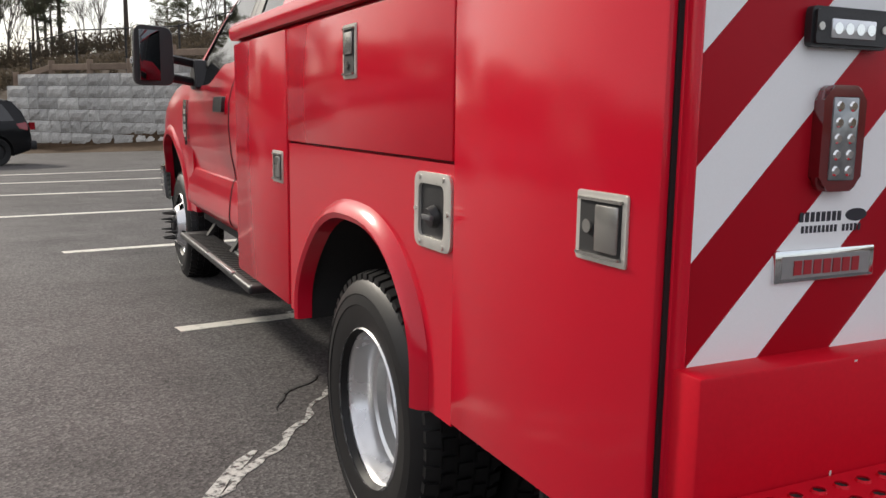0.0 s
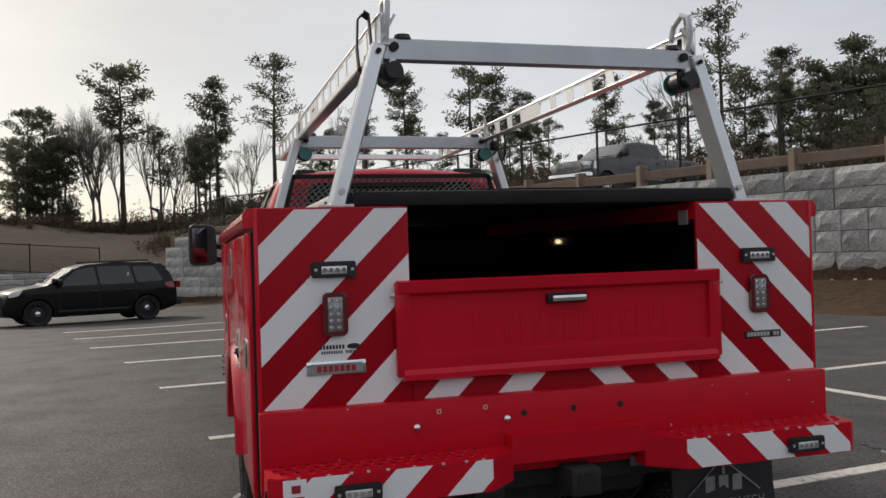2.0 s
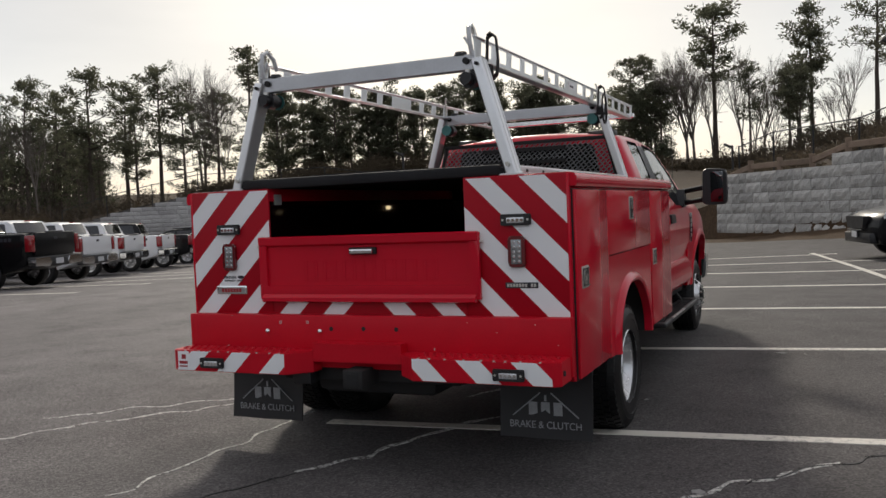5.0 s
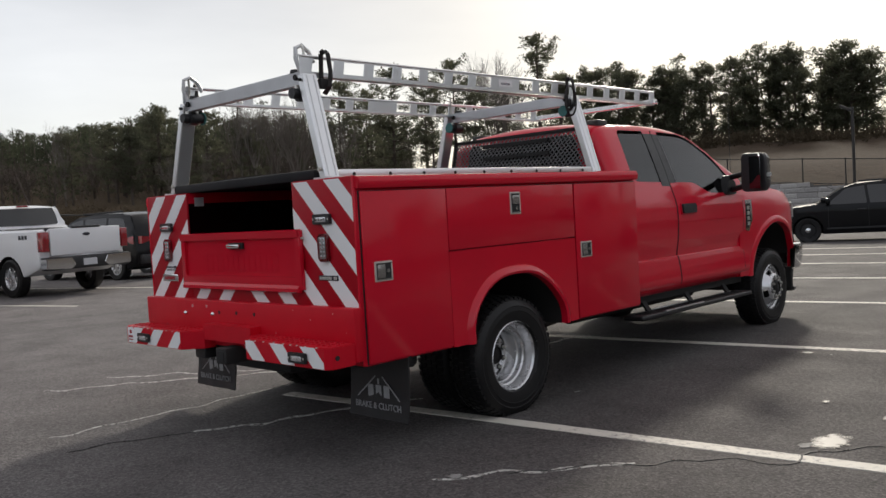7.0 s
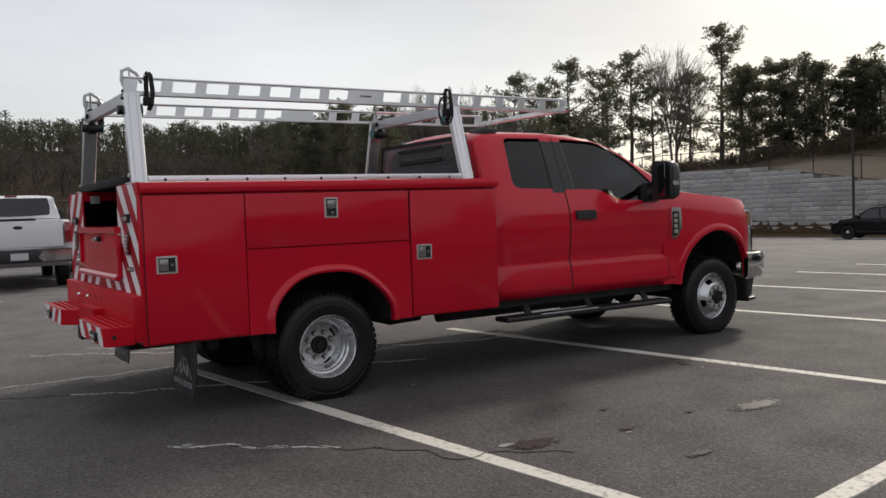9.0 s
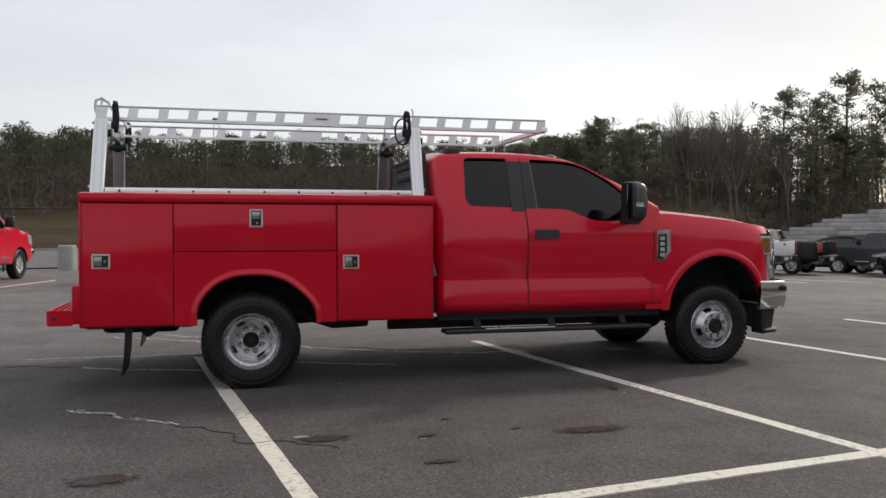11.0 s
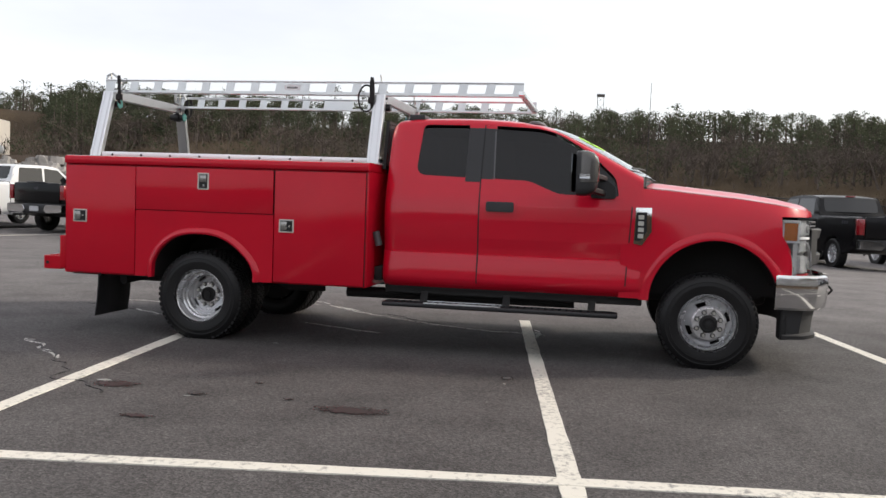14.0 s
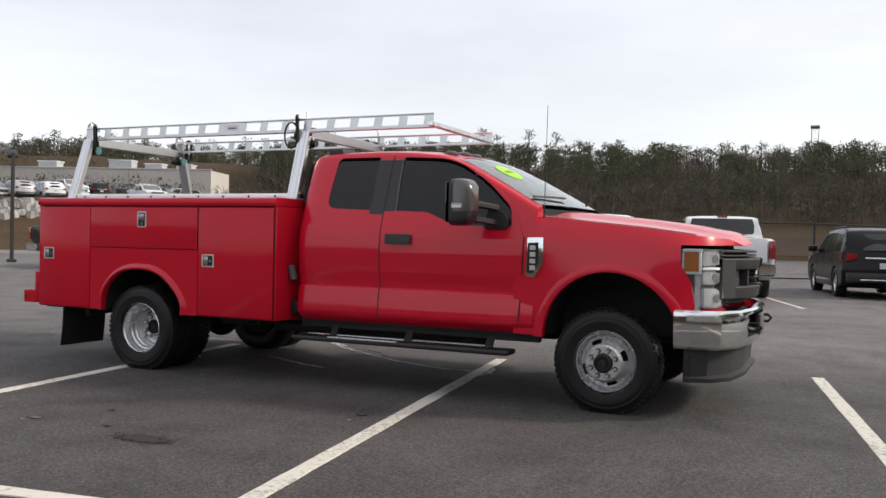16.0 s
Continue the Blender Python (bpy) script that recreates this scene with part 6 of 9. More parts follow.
def worn_nodes(mat, white, dark, lo, hi, scale, rough):
    t = mat.node_tree
    b = t.nodes["Principled BSDF"]
    co = t.nodes.new("ShaderNodeTexCoord")
    n = t.nodes.new("ShaderNodeTexNoise")
    n.inputs["Scale"].default_value, n.inputs["Detail"].default_value, n.inputs["Roughness"].default_value = scale, 8, 0.72
    n2 = t.nodes.new("ShaderNodeTexNoise")
    n2.inputs["Scale"].default_value, n2.inputs["Detail"].default_value = 1.1, 4
    mx = t.nodes.new("ShaderNodeMath")
    mx.operation = "MULTIPLY_ADD"
    mx.inputs[1].default_value = 0.35
    for k in (n, n2):
        t.links.new(co.outputs["Object"], k.inputs["Vector"])
    t.links.new(n2.outputs["Fac"], mx.inputs[0])
    t.links.new(n.outputs["Fac"], mx.inputs[2])
    r = t.nodes.new("ShaderNodeValToRGB")
    r.color_ramp.elements[0].position, r.color_ramp.elements[0].color = lo, (*dark, 1)
    r.color_ramp.elements[1].position, r.color_ramp.elements[1].color = hi, (*white, 1)
    t.links.new(mx.outputs[0], r.inputs["Fac"])
    t.links.new(r.outputs["Color"], b.inputs["Base Color"])
    b.inputs["Roughness"].default_value = rough


worn_nodes(PAINT, (0.66, 0.63, 0.56), (0.22, 0.21, 0.20), 0.5, 0.66, 22, 0.7)
CHALK = bpy.data.materials.new("dried_white_residue")
CHALK.use_nodes = True
worn_nodes(CHALK, (0.56, 0.55, 0.52), (0.11, 0.105, 0.104), 0.50, 0.68, 26, 0.75)
TAR = surface("dark_crack", (0.028, 0.027, 0.027), 0.7, grain=(60, 0.5), stain=(6, 0.5), second=(0.06, 0.058, 0.058))
OIL = surface("dark_oil_stain", (0.045, 0.043, 0.043), 0.34, grain=(60, 0.35), stain=(15, 0.95), second=(0.06, 0.057, 0.056), specular=0.3)


def feather(mat, radial, lo, hi, scale):
    """Lets the ground show through in grains and, for a round mark, fade towards its rim."""
    t = mat.node_tree
    b, out = t.nodes["Principled BSDF"], t.nodes["Material Output"]
    co = t.nodes.new("ShaderNodeTexCoord")
    n = t.nodes.new("ShaderNodeTexNoise")
    n.inputs["Scale"].default_value, n.inputs["Detail"].default_value, n.inputs["Roughness"].default_value = scale, 6, 0.7
    t.links.new(co.outputs["Object"], n.inputs["Vector"])
    mask = n.outputs["Fac"]
    if radial:
        mp = t.nodes.new("ShaderNodeMapping")
        mp.inputs["Location"].default_value, mp.inputs["Scale"].default_value = (-1, -1, 0), (2, 2, 0)
        ln = t.nodes.new("ShaderNodeVectorMath")
        ln.operation = "LENGTH"
        t.links.new(co.outputs["Generated"], mp.inputs["Vector"])
        t.links.new(mp.outputs[0], ln.inputs[0])
        sub = t.nodes.new("ShaderNodeMath")
        sub.operation = "MULTIPLY_ADD"
        sub.inputs[1].default_value = -0.62
        t.links.new(ln.outputs["Value"], sub.inputs[0])
        t.links.new(mask, sub.inputs[2])
        mask = sub.outputs[0]
    mr = t.nodes.new("ShaderNodeMapRange")
    mr.inputs["From Min"].default_value, mr.inputs["From Max"].default_value = lo, hi
    t.links.new(mask, mr.inputs["Value"])
    tr = t.nodes.new("ShaderNodeBsdfTransparent")
    mx = t.nodes.new("ShaderNodeMixShader")
    t.links.new(mr.outputs[0], mx.inputs["Fac"])
    t.links.new(tr.outputs[0], mx.inputs[1])
    t.links.new(b.outputs[0], mx.inputs[2])
    t.links.new(mx.outputs[0], out.inputs["Surface"])


SMEAR = surface("pale_dried_smear", (0.30, 0.295, 0.285), 0.8, grain=(60, 0.3), stain=(12, 0.4))
feather(CHALK, False, 0.36, 0.52, 30)
feather(TAR, False, 0.34, 0.46, 18)
feather(OIL, True, -0.02, 0.22, 20)
feather(SMEAR, True, -0.02, 0.20, 24)


def smooth_line(pts, step=0.12):
    """Points at even steps along a soft curve through pts."""
    pts = [Vector((*p, 0)) for p in pts]
    out = []
    for i in range(len(pts) - 1):
        p0, p1, p2, p3 = pts[max(i - 1, 0)], pts[i], pts[i + 1], pts[min(i + 2, len(pts) - 1)]
        k = max(1, int((p2 - p1).length / step))
        for j in range(k):
            u = j / k
            out.append(0.5 * (2 * p1 + (p2 - p0) * u + (2 * p0 - 5 * p1 + 4 * p2 - p3) * u * u + (3 * p1 - p0 - 3 * p2 + p3) * u ** 3))
    return out + [pts[-1]]


def strip(name, pts, width, mat, top, label, category, seed=0, ragged=0.06, wander=0.0, group=""):
    """A thin flat band on the ground with ragged edges."""
    rng = random.Random(seed)
    line = smooth_line(pts, max(width * 1.2, 0.05))
    bm = bmesh.new()
    rows = []
    ph = rng.random() * 9
    for i, p in enumerate(line):
        d = (line[min(i + 1, len(line) - 1)] - line[max(i - 1, 0)]).normalized()
        s = Vector((d.y, -d.x, 0))
        p = p + s * wander * noise.noise(Vector((i * 0.23 + ph, seed, 0)))
        w = width * 0.5 * (1 + ragged * rng.uniform(-1, 1))
        if ragged > 0.3:
            w *= min(1, 0.25 + 0.25 * min(i, len(line) - 1 - i))
        rows.append([bm.verts.new(p + s * q + Vector((0, 0, z + lot_fall(p.x, p.y)))) for q, z in ((-w, -0.001), (-w * 0.96, top), (w * 0.96, top), (w, -0.001))])
    for a, b in zip(rows, rows[1:]):
        for k in range(3):
            bm.faces.new((a[k], a[k + 1], b[k + 1], b[k]))
    return tagged(part(name, bm, mat, smooth=0), label, category, group, "structure")


LINES = [
    [(-0.8, -0.43), (1.2, -0.21), (4.6, 0.17), (16, 1.45)], [(-1.29, 2.61), (4.16, 3.335), (12, 4.38)],
    [(-1.76, 5.64), (2.9, 6.29), (9, 7.1)], [(-2.33, 8.52), (3, 9.27), (8, 9.95)], [(-3.1, 11.5), (3.0, 12.2), (8.8, 12.9)],
    [(5.5, -6.2), (4.62, 0.1), (4.16, 3.335), (3.8, 6.45), (3.3, 9.7), (2.5, 15), (1.9, 19)],
    [(-3.7, 14.4), (3, 15.1), (8, 15.7)], [(-4.3, 17.4), (2.5, 18.2)],
]
for i, pts in enumerate(LINES):
    strip("bay_line", pts, 0.115, PAINT, 0.004 if i != 5 else 0.0055, "worn white painted parking bay line on asphalt", "road marking", i, group="bay lines")
for i in range(8):
    y = -1.0 + 3.1 * i
    x = -10.2 - 0.27 * y
    strip("bay_line", [(x, y), (x - 5.8, y - 1.62)], 0.1, PAINT, 0.004, "worn white painted parking bay line on asphalt", "road marking", 30 + i, group="bay lines")
for i in range(4):
    x, y = -10.8 - 0.5 * i, -5.9 - 3.1 * i
    strip("bay_line", [(x, y), (x - 5.9, y + 1.5)], 0.1, PAINT, 0.004, "worn white painted parking bay line on asphalt", "road marking", 40 + i, group="bay lines")
CHALKS = [
    ([(-2.95, -0.90), (-2.47, -0.42), (-2.0, -0.01), (-1.75, 0.25)], 0.032), ([(-2.85, -1.5), (-2.37, -0.81), (-1.86, -0.18), (-1.62, 0.15)], 0.032),
    ([(-0.37, -1.5), (-0.21, -1.18), (-0.08, -0.85), (0.11, -0.25), (0.29, -0.03)], 0.04), ([(1.66, -1.30), (1.88, -1.05), (2.12, -0.77), (2.35, -0.52)], 0.036),
    ([(-1.5, 0.4), (-0.9, 1.2), (-0.45, 2.1), (-0.3, 2.9)], 0.032), ([(-1.09, -2.12), (-1.07, -1.45), (-1.07, -0.59), (-1.08, -0.19)], 0.018),
    ([(-1.62, 0.28), (-1.45, 0.5), (-1.3, 0.72)], 0.075), ([(-0.62, 2.78), (-0.35, 2.84), (-0.08, 2.82)], 0.07), ([(-0.16, 0.48), (0.21, 1.39)], 0.035),
]
for i, (pts, w) in enumerate(CHALKS):
    strip("crack", pts, w, CHALK, 0.002 + 0.0002 * i, "crack in the asphalt lined with dried white residue", "crack", 60 + i, 0.5, 0.09)
TARS = [
    ([(1.9, -1.0), (2.3, -0.58), (2.6, -0.3), (2.97, -0.12), (3.02, 0.1), (3.25, 0.42)], 0.015), ([(-1.15, 1.12), (-1.0, 1.32), (-0.83, 1.52)], 0.014),
    ([(-0.62, -2.2), (-0.5, -1.8), (-0.36, -1.5)], 0.013),
]
for i, (pts, w) in enumerate(TARS):
    strip("crack", pts, w, TAR, 0.0042 + 0.0002 * i, "dark open crack in the weathered asphalt", "crack", 80 + i, 0.5, 0.12)


def blot(name, x, y, rx, ry, mat, top, label, category, seed, turn=0.0):
    rng = random.Random(seed)
    bm = bmesh.new()
    ring = []
    for i in range(28):
        a = 2 * math.pi * i / 28
        k = 1 + 0.3 * noise.noise(Vector((math.cos(a) * 1.7, math.sin(a) * 1.7, seed * 3.1))) + rng.uniform(-0.06, 0.06)
        u, v = math.cos(a) * rx * k, math.sin(a) * ry * k
        ring.append((x + u * math.cos(turn) - v * math.sin(turn), y + u * math.sin(turn) + v * math.cos(turn)))
    add_prism(bm, ring, "z", -0.001, top)
    return tagged(part(name, bm, mat, smooth=0), label, category, kind="structure")


for i, (x, y, rx, ry, tn) in enumerate([(3.02, 0.35, 0.09, 0.14, 0.1), (3.2, 2.02, 0.09, 0.20, -0.1), (3.1, 0.97, 0.03, 0.06, 0), (3.7, 0.9, 0.03, 0.10, 0.2),
                                        (1.93, 2.79, 0.05, 0.04, 0), (3.58, -0.83, 0.10, 0.17, 0.2), (3.05, 1.55, 0.015, 0.03, 0.3), (2.66, 1.2, 0.02, 0.035, 0.3)]):
    blot("oil_stain", x, y, rx * 1.3, ry * 1.3, OIL, 0.006 + 0.0003 * i, "dark dried oil stain on the asphalt", "stain", i, tn)
for i, (x, y, rx, ry, tn) in enumerate([(3.16, 0.93, 0.014, 0.022, 0), (2.11, 2.79, 0.014, 0.016, 0), (1.12, 0.7, 0.02, 0.03, 0.4), (2.92, 0.22, 0.03, 0.06, -0.4), (3.19, 1.80, 0.012, 0.02, 0), (1.73, -1.2, 0.035, 0.05, -0.8)]):
    blot("white_smear", x, y, rx * 1.3, ry * 1.3, SMEAR, 0.003 + 0.0004 * i, "pale smear of dried residue on the asphalt", "stain", 40 + i, tn)

# retaining walls, rails, fences and lamp posts
def random_tone(mat, lo, hi, island=False):
    """Varies the base colour from piece to piece."""
    t = mat.node_tree
    b = t.nodes["Principled BSDF"]
    src = b.inputs["Base Color"].links[0].from_socket
    if island:
        rnd = t.nodes.new("ShaderNodeNewGeometry").outputs["Random Per Island"]
    else:
        rnd = t.nodes.new("ShaderNodeObjectInfo").outputs["Random"]
    mr = t.nodes.new("ShaderNodeMapRange")
    mr.inputs["To Min"].default_value, mr.inputs["To Max"].default_value = lo, hi
    t.links.new(rnd, mr.inputs["Value"])
    mx = t.nodes.new("ShaderNodeMix")
    mx.data_type, mx.blend_type = "RGBA", "MULTIPLY"
    mx.inputs["Factor"].default_value = 1
    t.links.new(src, mx.inputs["A"])
    t.links.new(mr.outputs[0], mx.inputs["B"])
    t.links.new(mx.outputs["Result"], b.inputs["Base Color"])
    return mat


BLOCK = random_tone(surface("split_concrete_block", (0.62, 0.61, 0.58), 0.9, grain=(16, 0.55), stain=(1.9, 0.75), second=(0.36, 0.35, 0.33), bump=0.035, bump_scale=14), 0.76, 1.16)
BLOCK_FAR = random_tone(surface("far_concrete_block", (0.52, 0.51, 0.50), 0.9, grain=(8, 0.35), stain=(0.7, 0.5), second=(0.30, 0.29, 0.28), bump=0.02), 0.75, 1.1, True)
JOINT = surface("dark_block_joint", (0.16, 0.155, 0.15), 0.95, grain=(20, 0.4), stain=(2, 0.3))
TIMBER = random_tone(surface("weathered_guard_timber", (0.26, 0.19, 0.14), 0.85, grain=(30, 0.4), stain=(3, 0.5), bump=0.004), 0.75, 1.15)
FENCE_BLACK = surface("black_fence_steel", (0.02, 0.02, 0.021), 0.6, grain=(40, 0.3), stain=(3, 0.3))
POLE_BRONZE = surface("dark_bronze_pole", (0.03, 0.027, 0.025), 0.5, grain=(40, 0.2), stain=(2, 0.3))
CONCRETE = surface("cast_concrete", (0.42, 0.41, 0.39), 0.9, grain=(40, 0.3), stain=(2, 0.4), bump=0.003)


def block_mesh(length, height, seed, deep=0.32):
    """One rock-faced block, its face towards -y, worn round the edges."""
    rng = random.Random(seed)
    bm = bmesh.new()
    nx, nz = (6 if length > 0.8 else 4), 3
    grid = []
    for i in range(nx + 1):
        col = []
        for k in range(nz + 1):
            edge = i in (0, nx) or k in (0, nz)
            x, z = length * i / nx, height * k / nz
            col.append(bm.verts.new((x + (0 if edge else rng.uniform(-0.05, 0.05)), -0.004 if edge else -rng.uniform(0.025, 0.085), z + (0 if edge else rng.uniform(-0.03, 0.03)))))
        grid.append(col)
    for i in range(nx):
        for k in range(nz):
            bm.faces.new((grid[i][k], grid[i + 1][k], grid[i + 1][k + 1], grid[i][k + 1]))
    rim = [grid[i][0] for i in range(nx + 1)] + [grid[nx][k] for k in range(1, nz + 1)] + [grid[i][nz] for i in range(nx - 1, -1, -1)] + [grid[0][k] for k in range(nz - 1, 0, -1)]
    back = [bm.verts.new((v.co.x, deep, v.co.z)) for v in rim]
    for i in range(len(rim)):
        bm.faces.new((rim[i], rim[i - 1], back[i - 1], back[i]))
    bmesh.ops.recalc_face_normals(bm, faces=bm.faces)
    me = bpy.data.meshes.new("block")
    bm.to_mesh(me)
    bm.free()
    me.materials.append(BLOCK)
    return me


LONG_BLOCKS = [block_mesh(1.13, 0.445, s) for s in range(7)]
SHORT_BLOCKS = [block_mesh(0.56, 0.445, 50 + s) for s in range(5)]


def block_wall(name, line, top_at, base, label):
    """A stepped wall of rock-faced blocks along a line, each block a piece of its own."""
    rng = random.Random(len(line))
    core = bmesh.new()
    pieces = []
    for (x0, y0), (x1, y1) in zip(line, line[1:]):
        a, b = Vector((x0, y0, 0)), Vector((x1, y1, 0))
        d = (b - a).normalized()
        n = Vector((d.y, -d.x, 0))
        if n.dot(a) > 0:
            n = -n
        length = (b - a).length
        turn = math.atan2(d.y, d.x)
        flip = n.dot(Vector((math.sin(turn), -math.cos(turn), 0))) < 0
        rows = 7
        for r in range(rows):
            z = base + 0.46 * r
            s, first = 0.0, True
            while s < length - 0.05:
                long = rng.random() < 0.62
                full = 1.15 if long else 0.58
                w = full * rng.choice((0.5, 0.75, 1.0)) if first else full
                first = False
                if length - s - w < 0.3:
                    w = length - s
                mid = s + w / 2
                if z + 0.3 < top_at(a + d * mid) and z + 0.5 > lot_fall(*(a + d * mid).xy):
                    o = a + d * s - n * 0.012 * r
                    m = pose(o.x, o.y, z, 0, 0, math.degrees(turn)) if not flip else pose(*(o + d * w).xy, z, 0, 0, math.degrees(turn) + 180)
                    pieces.append((rng.choice(LONG_BLOCKS if long else SHORT_BLOCKS), m @ Matrix.Diagonal((w / full, 1, 1, 1))))
                s += w
        k = max(1, int(length / 1.15))
        for i in range(k):
            p, q = a + d * (length * i / k), a + d * (length * (i + 1) / k)
            t = top_at((p + q) / 2) - 0.06
            add_beam(core, (p - n * 0.45).to_tuple()[:2] + ((t + base - 0.3) / 2,), (q - n * 0.45).to_tuple()[:2] + ((t + base - 0.3) / 2,), 0.42, t - base + 0.3)
    wall = tagged(part(name, core, JOINT, smooth=0), label, "retaining wall", kind="structure")
    for me, m in pieces:
        ob = new("block", me)
        ob.parent = wall
        ob.matrix_basis = m


def near_top(p):
    """Height of the near wall along its length; it steps down at its far end."""
    return 3.0 if p.y < 31.5 else 2.54 if p.y < 37.2 else 2.08


NEAR_SEEN = [(17, 5.2), (12.4, 10.1), (9.0, 18.0), (4.1, 29.4), (-2.6, 38.2)]


def far_wall():
    """The far wall of smaller blocks in steps, with a dark joint behind each."""
    rng = random.Random(5)
    verts, faces = [], []
    tops = [(-50, 1.1), (-46, 2.3), (-40, 3.4), (-30, 3.4), (-26, 2.7), (-21, 2.0), (-13, 1.4), (-6, 0.8), (-5, 0.8)]
    core = bmesh.new()
    for (x0, y0), (x1, y1) in zip(WALL_FAR, WALL_FAR[1:]):
        a, b = Vector((x0, y0, 0)), Vector((x1, y1, 0))
        d = (b - a).normalized()
        n = Vector((d.y, -d.x, 0))
        if n.dot(a) > 0:
            n = -n
        length = (b - a).length
        for r in range(16):
            z = -1.4 + 0.305 * r
            s = -rng.random() * 0.9
            while s < length:
                w = rng.choice((1.4, 1.2, 0.9))
                p = a + d * (s + w / 2)
                if z + 0.2 < interp(p.x, tops):
                    u = [a + d * max(0, s + 0.006), a + d * min(length, s + w - 0.006)]
                    i0 = len(verts)
                    for q, e in ((u[0], 0.0), (u[1], 0.0), (u[0] * 0.75 + u[1] * 0.25, rng.uniform(0.012, 0.045)), (u[0] * 0.25 + u[1] * 0.75, rng.uniform(0.012, 0.045))):
                        for zz in ((0.0, 0.29) if e == 0 else (0.07, 0.22)):
                            verts.append(tuple(q + n * (e - 0.01 * r) + Vector((0, 0, z + zz))))
                    a0, a1, b0, b1, c0, c1, d0, d1 = range(i0, i0 + 8)
                    faces += [(c0, d0, d1, c1), (a0, b0, d0, c0), (b0, b1, d1, d0), (b1, a1, c1, d1), (a1, a0, c0, c1)]
                s += w
        k = int(length / 1.2) + 1
        for i in range(k):
            p, q = a + d * (length * i / k), a + d * (length * (i + 1) / k)
            t = interp((p.x + q.x) / 2, tops) - 0.1
            add_beam(core, tuple((p - n * 0.36).xy) + (t / 2 - 0.7,), tuple((q - n * 0.36).xy) + (t / 2 - 0.7,), 0.4, t + 1.4)
    wall = tagged(part("wall_north", core, JOINT, smooth=0), "long grey stepped block retaining wall below the hill", "retaining wall", kind="structure")
    me = bpy.data.meshes.new("block_course")
    me.from_pydata(verts, [], faces)
    me.materials.append(BLOCK_FAR)
    ob = new("block_course", me)
    ob.parent = wall
    tagged(ob, "grey rock-faced concrete blocks", kind="stuff")
    return tops


FAR_TOPS = far_wall()


def fence(name, line, height, label, foot=None, spacing=3.0, rails=(0.04, 1.0)):
    """A black mesh fence: posts, top and bottom rail, and thin crossing wires for the mesh."""
    f = thing(name, label, "fence")
    wires = []
    posts = []
    for (x0, y0), (x1, y1) in zip(line, line[1:]):
        length = math.hypot(x1 - x0, y1 - y0)
        k = max(1, round(length / spacing))
        for i in range(k):
            u0, u1 = i / k, (i + 1) / k
            p = [(x0 + (x1 - x0) * u, y0 + (y1 - y0) * u) for u in (u0, u1)]
            z = [(foot or ground_height)(*q) for q in p]
            posts.append((p[0], z[0]))
            for h in rails:
                part("rail", tube((*p[0], z[0] + height * h), (*p[1], z[1] + height * h), 0.028, seg=6), FENCE_BLACK, f)
            wires.append((p, z))
        posts.append((line[-1], (foot or ground_height)(*line[-1]))) if (x1, y1) == line[-1] else None
    for p, z in posts:
        part("post", tube((*p, z - 0.2), (*p, z + height + 0.06), 0.038, seg=8), FENCE_BLACK, f)
    verts, faces = [], []
    for (p, q), (za, zb) in wires:
        n = int(math.hypot(q[0] - p[0], q[1] - p[1]) / 0.16)
        m = int(height / 0.16)
        d = Vector((q[0] - p[0], q[1] - p[1], zb - za))
        for i in range(-m, n):
            for sgn in (1, -1):
                # a slanting wire from the bottom rail to the top rail, cut at the posts
                u0, u1 = (i / n, (i + m) / n) if sgn > 0 else ((i + m) / n, i / n)
                ends = []
                for u, v in ((u0, 0.0), (u1, 1.0)):
                    ends.append([u, v])
                for e, o in ((ends[0], ends[1]), (ends[1], ends[0])):
                    for lim in (0.0, 1.0):
                        if (e[0] - lim) * (o[0] - lim) < 0 and ((lim == 0 and e[0] < 0) or (lim == 1 and e[0] > 1)):
                            s = (lim - e[0]) / (o[0] - e[0])
                            e[1] += (o[1] - e[1]) * s
                            e[0] = lim
                if not (-0.001 <= ends[0][0] <= 1.001 and -0.001 <= ends[1][0] <= 1.001):
                    continue
                pts = [Vector((*p, za)) + d * u + Vector((0, 0, 0.06 + (height - 0.1) * v)) for u, v in ends]
                i0 = len(verts)
                side = Vector((-d.y, d.x, 0)).normalized() * 0.0016
                for t in pts:
                    verts += [tuple(t + Vector((0, 0, 0.0022))), tuple(t + side - Vector((0, 0, 0.0014))), tuple(t - side - Vector((0, 0, 0.0014)))]
                for a, b in ((0, 1), (1, 2), (2, 0)):
                    faces.append((i0 + a, i0 + b, i0 + 3 + b, i0 + 3 + a))
    me = bpy.data.meshes.new("mesh_wire")
    me.from_pydata(verts, [], faces)
    me.materials.append(FENCE_BLACK)
    ob = new("mesh_wire", me)
    ob.parent = f
    tagged(ob, "thin black wire mesh", kind="stuff")
    return f


